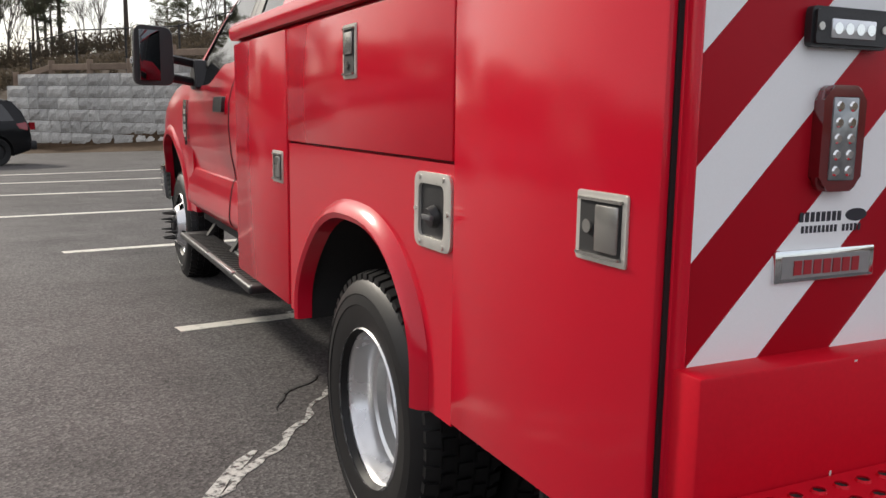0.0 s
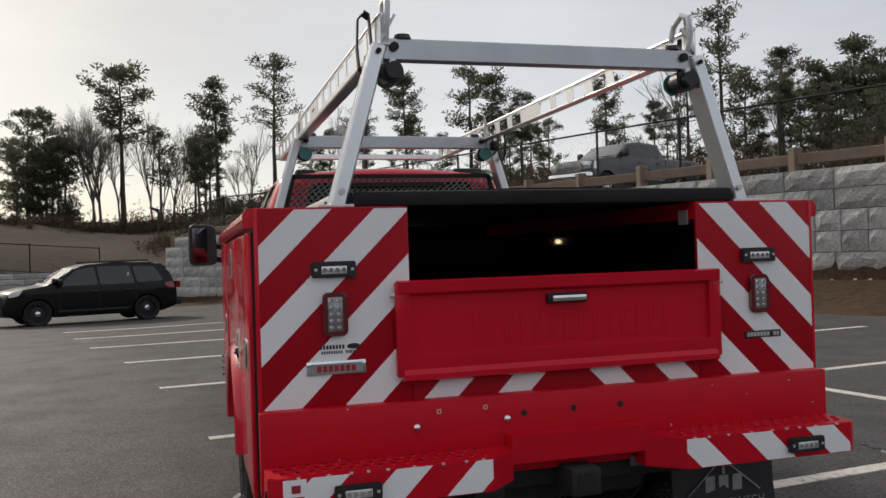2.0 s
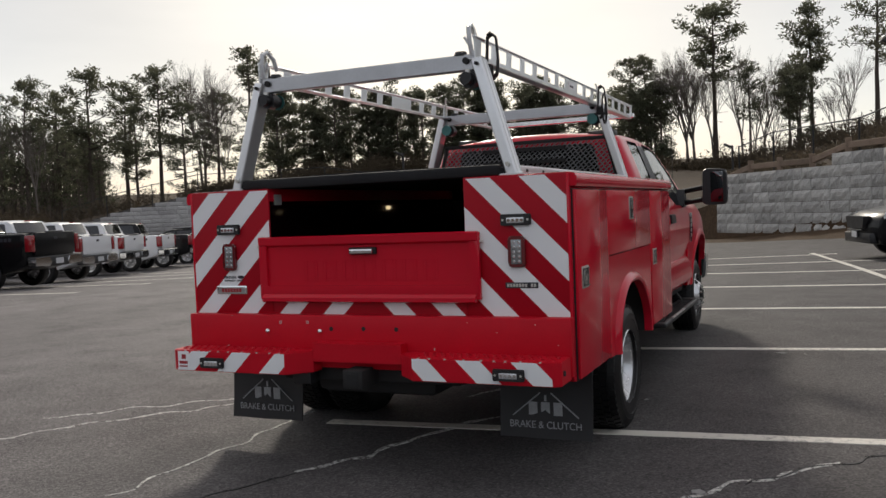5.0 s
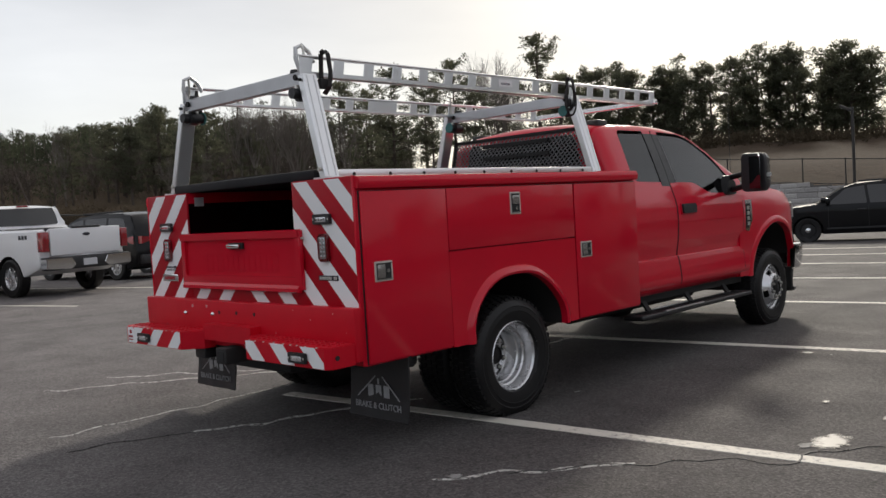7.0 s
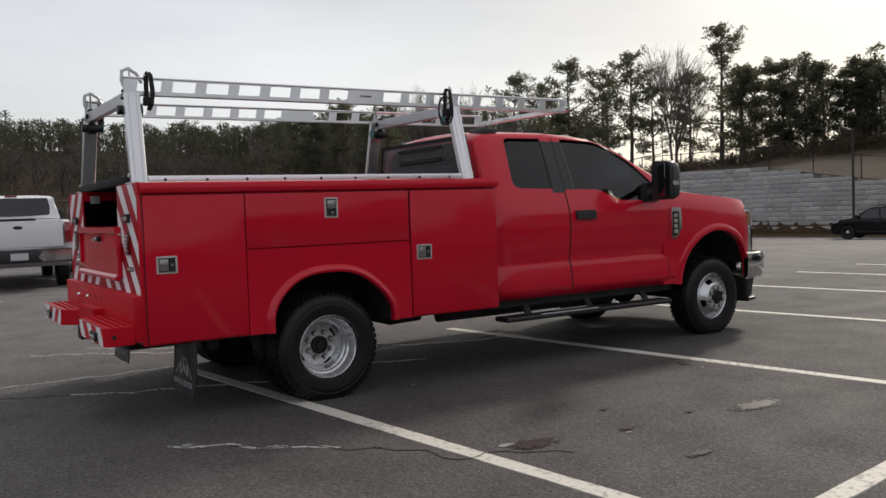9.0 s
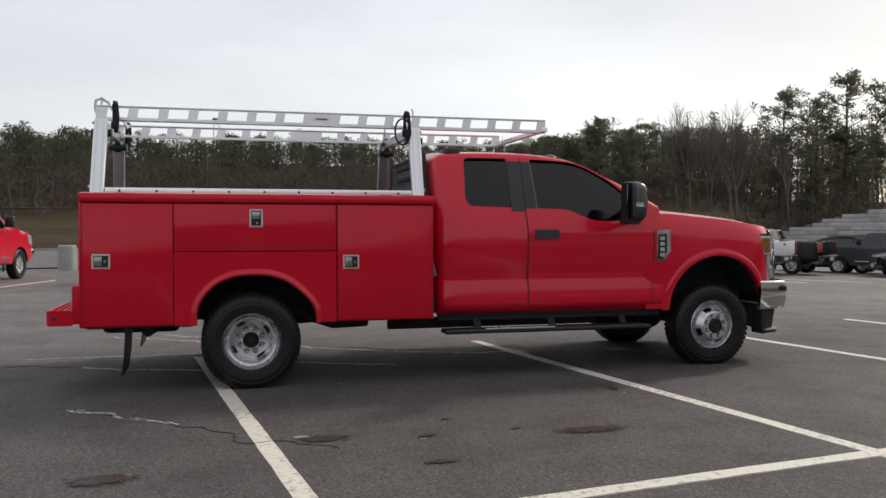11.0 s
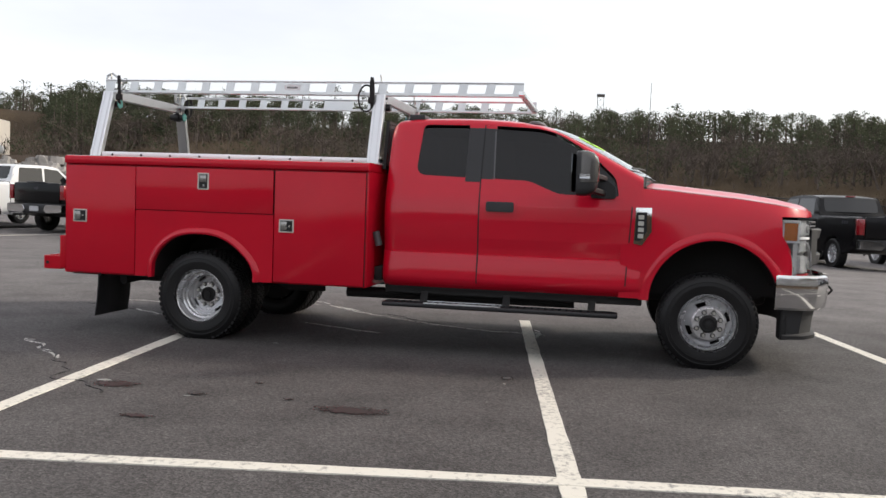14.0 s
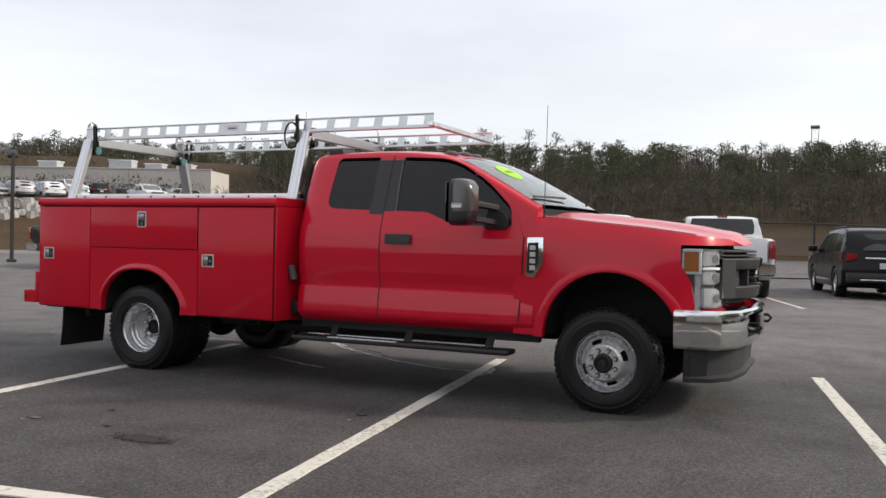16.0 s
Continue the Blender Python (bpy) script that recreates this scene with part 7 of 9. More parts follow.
def guard_rail():
    """Timber posts with two rails along the top of the near wall."""
    g = thing("guard_rail", "brown timber guard rail on top of the block wall", "guard rail")
    line = [(17.4, 5.4), (12.75, 10.3), (9.35, 18.2), (4.4, 29.7), (-2.2, 38.4)]
    for (x0, y0), (x1, y1) in zip(line, line[1:]):
        k = max(2, round(math.hypot(x1 - x0, y1 - y0) / 2.0))
        for i in range(k + 1):
            x, y = x0 + (x1 - x0) * i / k, y0 + (y1 - y0) * i / k
            z = near_top(Vector((x, y, 0)))
            if i < k or (x1, y1) == line[-1]:
                part("post", box(x - 0.12, x + 0.12, y - 0.12, y + 0.12, z - 0.3, z + 0.55, 0.02, 1), TIMBER, g)
            if i < k:
                x2, y2 = x0 + (x1 - x0) * (i + 1) / k, y0 + (y1 - y0) * (i + 1) / k
                part("rail", beam((x, y, z + 0.27), (x2, y2, near_top(Vector((x2, y2, 0))) + 0.27), 0.15, 0.24, bevel=0.015), TIMBER, g)


def lamp_post(x, y, height, label, turn, base=None):
    z = ground_height(x, y)
    l = thing("lamp_post", label, "lamp post", pose(x, y, z, 0, 0, turn), "lamp posts")
    h = height - z
    part("pole", beam((0, 0, 0.0), (0, 0, h), 0.13, 0.13, up=(0, 1, 0), bevel=0.015), POLE_BRONZE, l)
    head = box(-0.30, 0.30, -0.20, 0.20, -0.07, 0.07, 0.025, 2)
    head.transform(Matrix.Translation((-0.27, 0, h - 0.02)) @ Matrix.Rotation(radians(28), 4, "Y"))
    part("lamp_head", head, POLE_BRONZE, l, "flat dark lamp head")
    glass = box(-0.24, 0.24, -0.15, 0.15, -0.085, -0.066)
    glass.transform(Matrix.Translation((-0.27, 0, h - 0.02)) @ Matrix.Rotation(radians(28), 4, "Y"))
    part("lens", glass, LENS, l)
    part("arm", tube((0, 0, h - 0.08), (-0.12, 0, h - 0.01), 0.05), POLE_BRONZE, l)
    if base:
        part("footing", tube((0, 0, -0.3), (0, 0, base), 0.3, 0.3, 20), CONCRETE, l, "round grey concrete footing")
    part("base_cover", box(-0.16, 0.16, -0.16, 0.16, base or 0.0, (base or 0.0) + 0.12, 0.02, 1), POLE_BRONZE, l)


lamp_post(4.45, 24.9, 6.0, "dark bronze lamp post standing before the block wall", 8)
lamp_post(-23.3, 46.0, 5.3, "dark bronze lamp post before the far wall", 20)
lamp_post(-10.4, 40, 5.1, "dark bronze lamp post on a concrete footing", 10, 0.75)
lamp_post(-3.4, 55, 4.9, "dark bronze lamp post beyond the wall end", 10)
lamp_post(-16.7, -23.8, 4.3, "thin dark lamp post at the lot edge", 60)
fence("fence", [(18.2, 6.2), (13.5, 10.8), (10.1, 18.6), (5.2, 30.3), (-1.6, 39.2)], 1.9, "black chain-link fence above the block wall", lambda x, y: near_top(Vector((x, y, 0))) - 0.1)
fence("fence", [(x * 1.02, y + 1.0) for x, y in WALL_FAR], 1.5, "black chain-link fence along the far wall top", lambda x, y: interp(x / 1.02, FAR_TOPS) - 0.05, 3.2)
fence("fence", [(-22, -10), (-26, 2), (-30.5, 14), (-34, 30)], 2.1, "tall dark chain-link fence behind the parked row", lot_fall, 3.5)
footing = thing("concrete_footing", "round grey concrete lamp footing on the asphalt", "footing", pose(-23.4, -5.1, 0))
bm = tube((0, 0, -0.2), (0, 0, 0.82), 0.31, 0.30, 24)
part("footing_shaft", bm, CONCRETE, footing)
part("footing_cap", tube((0, 0, 0.815), (0, 0, 0.86), 0.30, 0.26, 24), CONCRETE, footing)
guard_rail()

# parked vehicles round the lot
CAR_BLACK = surface("black_car_paint", (0.005, 0.005, 0.006), 0.3, coat=0.25, grain=(300, 0.03), stain=(2, 0.2), specular=0.15)
CAR_WHITE = surface("white_car_paint", (0.74, 0.75, 0.77), 0.4, coat=0.5, grain=(300, 0.02), stain=(2, 0.08), second=(0.66, 0.66, 0.67), specular=0.3)
CAR_GREY = surface("grey_car_paint", (0.028, 0.031, 0.037), 0.35, coat=0.6, grain=(300, 0.03), stain=(2, 0.2))
CAR_SILVER = surface("silver_car_paint", (0.42, 0.43, 0.44), 0.35, metal=0.3, coat=0.5, grain=(300, 0.03), stain=(2, 0.15))
CAR_BLUE = surface("blue_car_paint", (0.02, 0.05, 0.16), 0.35, coat=0.6, grain=(300, 0.03), stain=(2, 0.2))
PRIVACY = surface("privacy_glass", (0.010, 0.011, 0.012), 0.06, coat=0.4, grain=(40, 0.05), stain=(2, 0.1), specular=0.5)
# windscreens: the sky's reflection is put into a paler base colour than PRIVACY
PALE_GLASS = surface("sky_lit_windscreen", (0.10, 0.108, 0.112), 0.05, coat=1.0, grain=(40, 0.05), stain=(2, 0.1), specular=0.9)
TAIL = surface("tail_lamp_red", (0.26, 0.008, 0.014), 0.15, coat=1.0, grain=(80, 0.1), specular=0.4)
STEEL_WHEEL = surface("black_steel_wheel", (0.016, 0.016, 0.017), 0.5, grain=(60, 0.2), stain=(6, 0.3))
PLATE = surface("plate_blank", (0.55, 0.56, 0.58), 0.5, grain=(60, 0.1))

# side outlines (forward, up), half width, belt height, lean of the cabin sides
SUV = dict(out=[(-2.50, 0.42), (-2.52, 0.70), (-2.47, 1.05), (-2.30, 1.42), (-2.02, 1.70), (-1.5, 1.765), (-0.6, 1.78), (0.15, 1.73), (0.55, 1.62), (1.30, 1.16), (1.85, 1.10), (2.28, 1.02), (2.46, 0.90), (2.53, 0.60), (2.46, 0.33), (1.9, 0.26), (-1.9, 0.26)],
           half=0.99, belt=1.08, lean=0.31, axles=(1.52, -1.48), wheel=0.375, arch=0.43, length=5.05, bed=None)
PICKUP = dict(out=[(-3.10, 0.62), (-3.12, 1.0), (-3.08, 1.43), (-1.05, 1.45), (-0.98, 1.50), (-0.80, 1.94), (-0.4, 2.0), (0.5, 2.01), (0.95, 1.95), (1.68, 1.42), (2.3, 1.37), (2.95, 1.27), (3.10, 1.05), (3.14, 0.70), (3.06, 0.48), (2.3, 0.42), (-2.4, 0.44)],
              half=1.01, belt=1.36, lean=0.22, axles=(2.22, -1.84), wheel=0.41, arch=0.48, length=6.3, bed=(-2.98, -1.12, 0.93))
SALOON = dict(out=[(-2.35, 0.35), (-2.38, 0.80), (-2.30, 0.98), (-1.75, 1.03), (-1.05, 1.40), (-0.4, 1.46), (0.25, 1.42), (1.15, 0.98), (1.9, 0.90), (2.30, 0.74), (2.36, 0.50), (2.28, 0.24), (1.7, 0.2), (-1.7, 0.2)],
              half=0.91, belt=0.93, lean=0.32, axles=(1.42, -1.4), wheel=0.33, arch=0.37, length=4.75, bed=None)


def car_side(spec, z):
    """Half width at a height: barrelled below the belt, leaning in above it."""
    h, b = spec["half"], spec["belt"]
    if z > b:
        return h * (1 - spec["lean"] * (z - b)) - 0.012
    return h - 0.06 * ((z - b * 0.72) / (b * 0.72)) ** 2


def car_ends(spec, y, f):
    """Plan curve: the ends draw back towards the corners."""
    end = max(0.0, abs(y) - spec["length"] * 0.36) / (spec["length"] * 0.14)
    return y - math.copysign(0.17 * end * abs(f) ** 3.2, y)


def car_body(spec, name, paint, parent, detailed):
    """The skin: both flanks cut so that they bend, and the top and ends drawn across between them."""
    out = rounded(spec["out"], 0.09, 2)
    side = cut_sheet(out, 0.5, 0.11)
    bmesh.ops.remove_doubles(side, verts=side.verts, dist=1e-4)
    bmesh.ops.dissolve_degenerate(side, dist=1e-4, edges=side.edges)
    rim = [e for e in side.edges if e.is_boundary]
    link = {}
    for e in rim:
        for v in e.verts:
            link.setdefault(v, []).append(e.other_vert(v))
    first = rim[0].verts[0]
    loop, prev, cur = [first], None, first
    while True:
        nxt = [v for v in link[cur] if v is not prev]
        prev, cur = cur, nxt[0]
        if cur is first:
            break
        loop.append(cur)
    pts = [(v.co.x, v.co.y) for v in loop]
    tris = [[(v.co.x, v.co.y) for v in f.verts] for f in side.faces]
    side.free()
    bm = bmesh.new()

    def place(y, z, f):
        top = 0.03 * abs(f) ** 4 * (1 if z > spec["belt"] * 0.8 else 0)
        return (f * car_side(spec, z), car_ends(spec, y, f), z - top)

    fs = (-1, -0.975, -0.88, -0.6, 0, 0.6, 0.88, 0.975, 1)
    rings = [[bm.verts.new(place(y, z, f) if abs(f) < 1 else (f * (car_side(spec, z) - 0.012), car_ends(spec, y * 0.994, f), z - (0.05 if z > spec["belt"] * 0.8 else -0.01))) for y, z in pts] for f in fs]
    for a, b in zip(rings, rings[1:]):
        for i in range(len(pts)):
            bm.faces.new((a[i], a[(i + 1) % len(pts)], b[(i + 1) % len(pts)], b[i]))
    for s, ring in ((-1, rings[0]), (1, rings[-1])):
        at = {p: v for p, v in zip(pts, ring)}
        for t in tris:
            vs = []
            for y, z in t:
                if (y, z) not in at:
                    at[(y, z)] = bm.verts.new((s * car_side(spec, z), car_ends(spec, y, 1), z))
                vs.append(at[(y, z)])
            if len(set(vs)) > 2:
                bm.faces.new(vs)
    ob = part(name, bm, paint, parent, smooth=38)
    cut = []
    for a in spec["axles"]:
        r = spec["arch"]
        w = bmesh.new()
        ring = [(a + r * math.cos(k * math.pi / 12), spec["wheel"] + r * math.sin(k * math.pi / 12)) for k in range(-2, 15)]
        ring += [(a - r, -0.2), (a + r, -0.2)]
        add_prism(w, ring, "x", -1.3, -spec["half"] + 0.36)
        add_prism(w, ring, "x", spec["half"] - 0.36, 1.3)
        cut.append((w, BLACK_MATT))
    if spec["bed"]:
        y0, y1, z = spec["bed"]
        w = bmesh.new()
        add_box(w, -0.84, 0.84, y0, y1, z, 1.7)
        add_box(w, -1.2, 1.2, y1 + 0.06, y1 + 0.085, 0.35, 1.7)
        cut.append((w, BLACK))
    return carve(ob, cut)


def wheel_parts(spec, x, y, parent, style):
    r = spec["wheel"]
    s = 1 if x > 0 else -1
    tyre = lathe([(r * 0.62, -0.11), (r * 0.9, -0.125), (r * 0.985, -0.10), (r, -0.06), (r, 0.06), (r * 0.985, 0.10), (r * 0.9, 0.125), (r * 0.62, 0.11), (r * 0.62, -0.11)], 28)
    t = part("wheel", tyre, RUBBER, parent, loc=(x - s * 0.12, y, r))
    mat = STEEL_WHEEL if style == "steel" else RIM
    rim = lathe([(r * 0.64, 0.10), (r * 0.60, 0.07), (r * 0.56, 0.02), (r * 0.3, 0.03 if style == "steel" else 0.0), (0.02, 0.045 if style == "steel" else 0.0)], 28)
    rim.transform(Matrix.Scale(s, 4, (1, 0, 0)))
    if style != "steel":
        for k in range(6):
            a = k * math.pi / 3
            add_beam(rim, (s * 0.05, 0.05 * math.cos(a), 0.05 * math.sin(a)), (s * 0.06, r * 0.6 * math.cos(a), r * 0.6 * math.sin(a)), 0.05 * r * 3.2, 0.03, up=(1, 0, 0), bevel=0.006)
    part("rim", rim, mat, t, "black steel wheel" if style == "steel" else "silver spoked rim")
    if style == "steel":
        hub = lathe([(0.075, 0.04), (0.072, 0.065), (0.03, 0.075), (0.004, 0.076)], 16)
        hub.transform(Matrix.Scale(s, 4, (1, 0, 0)))
        part("hub_cap", hub, CHROME, t, "small chrome hub cap")
    else:
        hub = lathe([(0.07, 0.05), (0.065, 0.08), (0.004, 0.085)], 16)
        hub.transform(Matrix.Scale(s, 4, (1, 0, 0)))
        part("hub_cap", hub, RIM, t)


def flank_pane(spec, poly, s, name, mat, parent, lift=0.005):
    surf = lambda y, z: Vector((s * (car_side(spec, z) + lift), car_ends(spec, y, 1), z))
    return part(name, bent(rounded(poly, 0.035, 2), surf, (-s, 0, 0), 0.012, 0.4, 0.12), mat, parent, smooth=50)


def slope_pane(spec, y0, z0, y1, z1, name, mat, parent, inset=0.09, lift=0.02):
    """Glass across a sloping end of the cabin, from its foot to its head."""
    n = Vector((0, z1 - z0, y0 - y1)).normalized()
    if n.z < 0:
        n = -n

    def surf(f, u):
        y, z = y0 + (y1 - y0) * u, z0 + (z1 - z0) * u
        w = car_side(spec, z) - inset
        return Vector((f * w, car_ends(spec, y, f) - math.copysign(0.05 * f * f, y0 - y1), z)) + n * lift
    return part(name, bent([(-1, 0.05), (1, 0.05), (1, 0.95), (-1, 0.95)], surf, -n, 0.015, 0.25, 0.3), mat, parent, smooth=50)


def vehicle(name, kind, paint, label, category, style, m, group="", trim=CHROME, spot=False, glass=PRIVACY):
    spec = {"suv": SUV, "pickup": PICKUP, "saloon": SALOON}[kind]
    v = thing(name, label, category, None, group)
    car_body(spec, "body", paint, v, True)
    L, h = spec["length"] / 2, spec["half"]
    for y in spec["axles"]:
        for s in (-1, 1):
            wheel_parts(spec, s * (h - 0.01), y, v, style)
    if kind == "suv":
        slope_pane(spec, 1.26, 1.18, 0.52, 1.635, "windscreen", PALE_GLASS, v)
        slope_pane(spec, -2.43, 1.16, -2.10, 1.62, "rear_window", glass, v, 0.12, 0.03)
        for s in (-1, 1):
            flank_pane(spec, [(0.98, 1.12), (0.48, 1.56), (-0.02, 1.64), (-0.08, 1.12)], s, "front_door_window", glass, v)
            flank_pane(spec, [(-0.16, 1.12), (-0.10, 1.645), (-1.02, 1.64), (-1.12, 1.13)], s, "rear_door_window", glass, v)
            flank_pane(spec, [(-1.20, 1.15), (-1.10, 1.635), (-1.72, 1.60), (-2.02, 1.17)], s, "quarter_window", glass, v)
            flank_pane(spec, [(2.42, 0.86), (2.36, 1.0), (1.92, 1.045), (2.08, 0.90)], s, "headlight", LED, v, 0.008)
            flank_pane(spec, [(-2.44, 0.92), (-2.40, 1.14), (-2.05, 1.10), (-2.14, 0.98)], s, "tail_light", TAIL, v, 0.01)
            part("tail_lamp", prism([(s * 0.66, 1.0), (s * 0.9, 0.94), (s * 0.9, 1.13), (s * 0.66, 1.10)], "y", -2.50, -2.36), TAIL, v)
            part("roof_rail", beam((s * 0.72, 0.1, 1.77), (s * 0.72, -1.6, 1.79), 0.04, 0.05, bevel=0.01), BLACK, v)
            part("sill_trim", beam((s * (h - 0.015), 1.0, 0.42), (s * (h - 0.015), -0.98, 0.42), 0.03, 0.05), trim, v)
        part("grille", prism(rounded([(-0.52, 0.66), (0.52, 0.66), (0.62, 0.92), (-0.62, 0.92)], 0.03), "y", 2.40, 2.545), BLACK, v)
        part("bumper", box(-0.86, 0.86, 2.30, 2.51, 0.34, 0.56, 0.03), BLACK, v)
        part("bumper", box(-0.90, 0.90, -2.535, -2.3, 0.42, 0.66, 0.04), BLACK, v)
        part("bumper_strip", box(-0.5, 0.5, 2.53, 2.56, 0.60, 0.635, 0.01), trim, v)
        part("bumper_strip", box(-0.6, 0.6, -2.56, -2.53, 0.47, 0.50, 0.008), trim, v)
        part("tailgate_bar", box(-0.5, 0.5, -2.535, -2.48, 0.99, 1.035, 0.01), CHROME if trim is CHROME else BLACK, v)
        part("plate", box(-0.17, 0.17, 2.545, 2.56, 0.46, 0.60), PLATE, v)
        part("plate", box(-0.17, 0.17, -2.54, -2.525, 0.76, 0.9), PLATE, v)
        seams, handles, mirror = (0.95, -0.12, -1.16), (0.05, -0.95), (0.95, 1.14)
    elif kind == "pickup":
        slope_pane(spec, 1.66, 1.44, 0.96, 1.945, "windscreen", PALE_GLASS, v)
        slope_pane(spec, -0.985, 1.50, -0.82, 1.93, "rear_window", glass, v, 0.14, 0.03)
        for s in (-1, 1):
            flank_pane(spec, [(1.42, 1.40), (0.92, 1.86), (0.36, 1.90), (0.30, 1.40)], s, "front_door_window", glass, v)
            flank_pane(spec, [(0.22, 1.40), (0.27, 1.90), (-0.62, 1.89), (-0.74, 1.42)], s, "rear_door_window", glass, v)
            flank_pane(spec, [(3.08, 0.92), (3.06, 1.18), (2.72, 1.24), (2.86, 0.96)], s, "headlight", LED, v, 0.008)
            part("headlight", box(*sorted((s * 0.62, s * 0.93)), 2.9, 3.10, 0.92, 1.2, 0.02), LED, v)
            part("tail_light", box(*sorted((s * 0.86, s * (h - 0.005))), -3.135, -2.94, 0.95, 1.36, 0.015), TAIL, v, "upright red tail light")
            part("running_board", box(*sorted((s * 0.86, s * 1.02)), -0.95, 1.55, 0.42, 0.48, 0.015), BLACK, v)
            part("sill_trim", beam((s * (h - 0.02), 1.5, 0.62), (s * (h - 0.02), -1.0, 0.62), 0.03, 0.05), trim, v)
        part("tailgate", box(-0.83, 0.83, -3.125, -3.05, 0.86, 1.42, 0.02), paint, v)
        bumper = part("rear_bumper", box(-0.99, 0.99, -3.20, -2.98, 0.56, 0.83, 0.03), BLACK, v, "step bumper with bright corners")
        for s in (-1, 1):
            part("bumper_corner", prism([(s * 0.34, 0.66), (s * 0.42, 0.80), (s * 1.0, 0.80), (s * 1.0, 0.60), (s * 0.44, 0.57)], "y", -3.225, -3.0, 0.012), trim, bumper)
            bm = bmesh.new()
            side = car_side(spec, 1.27)
            letter_bars(bm, (s * (side + 0.004), -2.62 if s > 0 else -2.28, 1.22), (0, s, 0), (0, 0, 1), 3, 0.34, 0.085, 0.003, 0.25)
            part("bed_decal", bm, INK, v, smooth=0)
        part("plate", box(-0.16, 0.16, -3.215, -3.195, 0.62, 0.76), PLATE, v)
        part("tailgate_step", box(-0.34, 0.34, -3.135, -3.04, 1.405, 1.455, 0.015), BLACK, v)
        part("tailgate_badge", prism([(0.09 * math.cos(2 * math.pi * i / 16), 1.27 + 0.035 * math.sin(2 * math.pi * i / 16)) for i in range(16)], "y", -3.132, -3.12), INK, v)
        part("front_bumper", box(-0.99, 0.99, 2.9, 3.2, 0.55, 0.82, 0.05), trim, v)
        part("grille", prism(rounded([(-0.6, 0.86), (0.6, 0.86), (0.62, 1.22), (-0.62, 1.22)], 0.03), "y", 3.0, 3.15), trim, v)
        part("cargo_lamp", box(-0.12, 0.12, -0.86, -0.76, 1.945, 1.985, 0.008), TAIL, v)
        seams, handles, mirror = (1.45, 0.26, -0.84), (0.42, -0.62), (1.32, 1.42)
    else:
        slope_pane(spec, 1.12, 0.99, 0.27, 1.42, "windscreen", PALE_GLASS, v)
        slope_pane(spec, -1.70, 1.04, -1.07, 1.40, "rear_window", glass, v, 0.12)
        for s in (-1, 1):
            flank_pane(spec, [(0.85, 0.97), (0.22, 1.34), (-0.3, 1.38), (-0.34, 0.97)], s, "front_door_window", glass, v)
            flank_pane(spec, [(-0.42, 0.97), (-0.38, 1.38), (-0.95, 1.33), (-1.42, 1.0)], s, "rear_door_window", glass, v)
            flank_pane(spec, [(2.26, 0.6), (2.2, 0.72), (1.8, 0.80), (1.95, 0.66)], s, "headlight", LED, v, 0.008)
            flank_pane(spec, [(-2.3, 0.72), (-2.26, 0.9), (-1.95, 0.9), (-2.0, 0.74)], s, "tail_light", TAIL, v, 0.008)
        part("grille", box(-0.5, 0.5, 2.2, 2.37, 0.42, 0.62, 0.03), BLACK, v)
        seams, handles, mirror = (0.9, -0.38, -1.3), (-0.2, -1.1), (0.78, 0.98)
    z0 = 0.36 if kind != "pickup" else 0.52
    for s in (-1, 1):
        for y in seams:
            flank_pane(spec, [(y - 0.008, z0), (y - 0.008, spec["belt"]), (y + 0.008, spec["belt"]), (y + 0.008, z0)], s, "door_seam", GASKET, v, 0.001)
        for y in handles:
            zz = spec["belt"] - 0.13
            x = s * (car_side(spec, zz) + 0.02)
            part("door_handle", box(*sorted((x - 0.02, x + 0.02)), y - 0.11, y + 0.11, zz - 0.02, zz + 0.02, 0.012), paint if trim is not BLACK else BLACK, v)
        y, z = mirror
        x = s * (car_side(spec, z) + 0.14)
        tall = 0.30 if kind == "pickup" else 0.17
        part("mirror", box(x - 0.12, x + 0.12, y - 0.06, y + 0.07, z, z + tall, 0.035), paint if paint is CAR_BLACK else BLACK, v)
        part("mirror_arm", beam((s * (car_side(spec, z) - 0.02), y, z + 0.05), (x, y, z + 0.05), 0.06, 0.04), BLACK, v)
    if spot:
        part("spotlight", tube((-0.99, 0.98, 1.27), (-1.0, 1.14, 1.28), 0.065, 0.075, 14), BLACK, v, "black round spotlight")
        part("spotlight_arm", tube((-0.90, 0.95, 1.2), (-0.99, 1.0, 1.27), 0.014, seg=6), BLACK, v)
        part("aerial", tube((-0.55, 0.75, 1.55), (-0.95, 1.25, 1.78), 0.008, 0.004, 6), BLACK, v)
        part("window_sticker", box(-0.90, -0.885, -0.98, -0.93, 1.32, 1.46), PLATE, v)
    v.matrix_basis = m
    return v


def stand(x, y, hx, hy, z=0.0):
    """A pose whose forward axis points along (hx, hy)."""
    return pose(x, y, z, 0, 0, math.degrees(math.atan2(-hx, hy)))


def parked(x, y, hx, hy):
    return stand(x, y, hx, hy, lot_fall(x, y))


# the police-type sport utilities on the lot
patrol = vehicle("parked_suv", "suv", CAR_BLACK, "black patrol-type sport utility with black steel wheels", "SUV", "steel", parked(5.3, 16.3, -0.97, -0.26), "dark patrol SUVs", BLACK, True)
copy_thing(patrol, parked(-4.4, 23.1, -0.94, -0.34))
copy_thing(patrol, parked(-18.9, 41.6, -0.97, -0.22))

# the row whose tails face the lot


def by_wheel(x, y, az, axle, side=-1, half=0.9):
    """A pose from the ground under a rear wheel (side -1: the left one) and the compass heading."""
    a = radians(az)
    hx, hy = math.sin(a), math.cos(a)
    return parked(x - side * hy * half + hx * axle, y + side * hx * half + hy * axle, hx, hy)


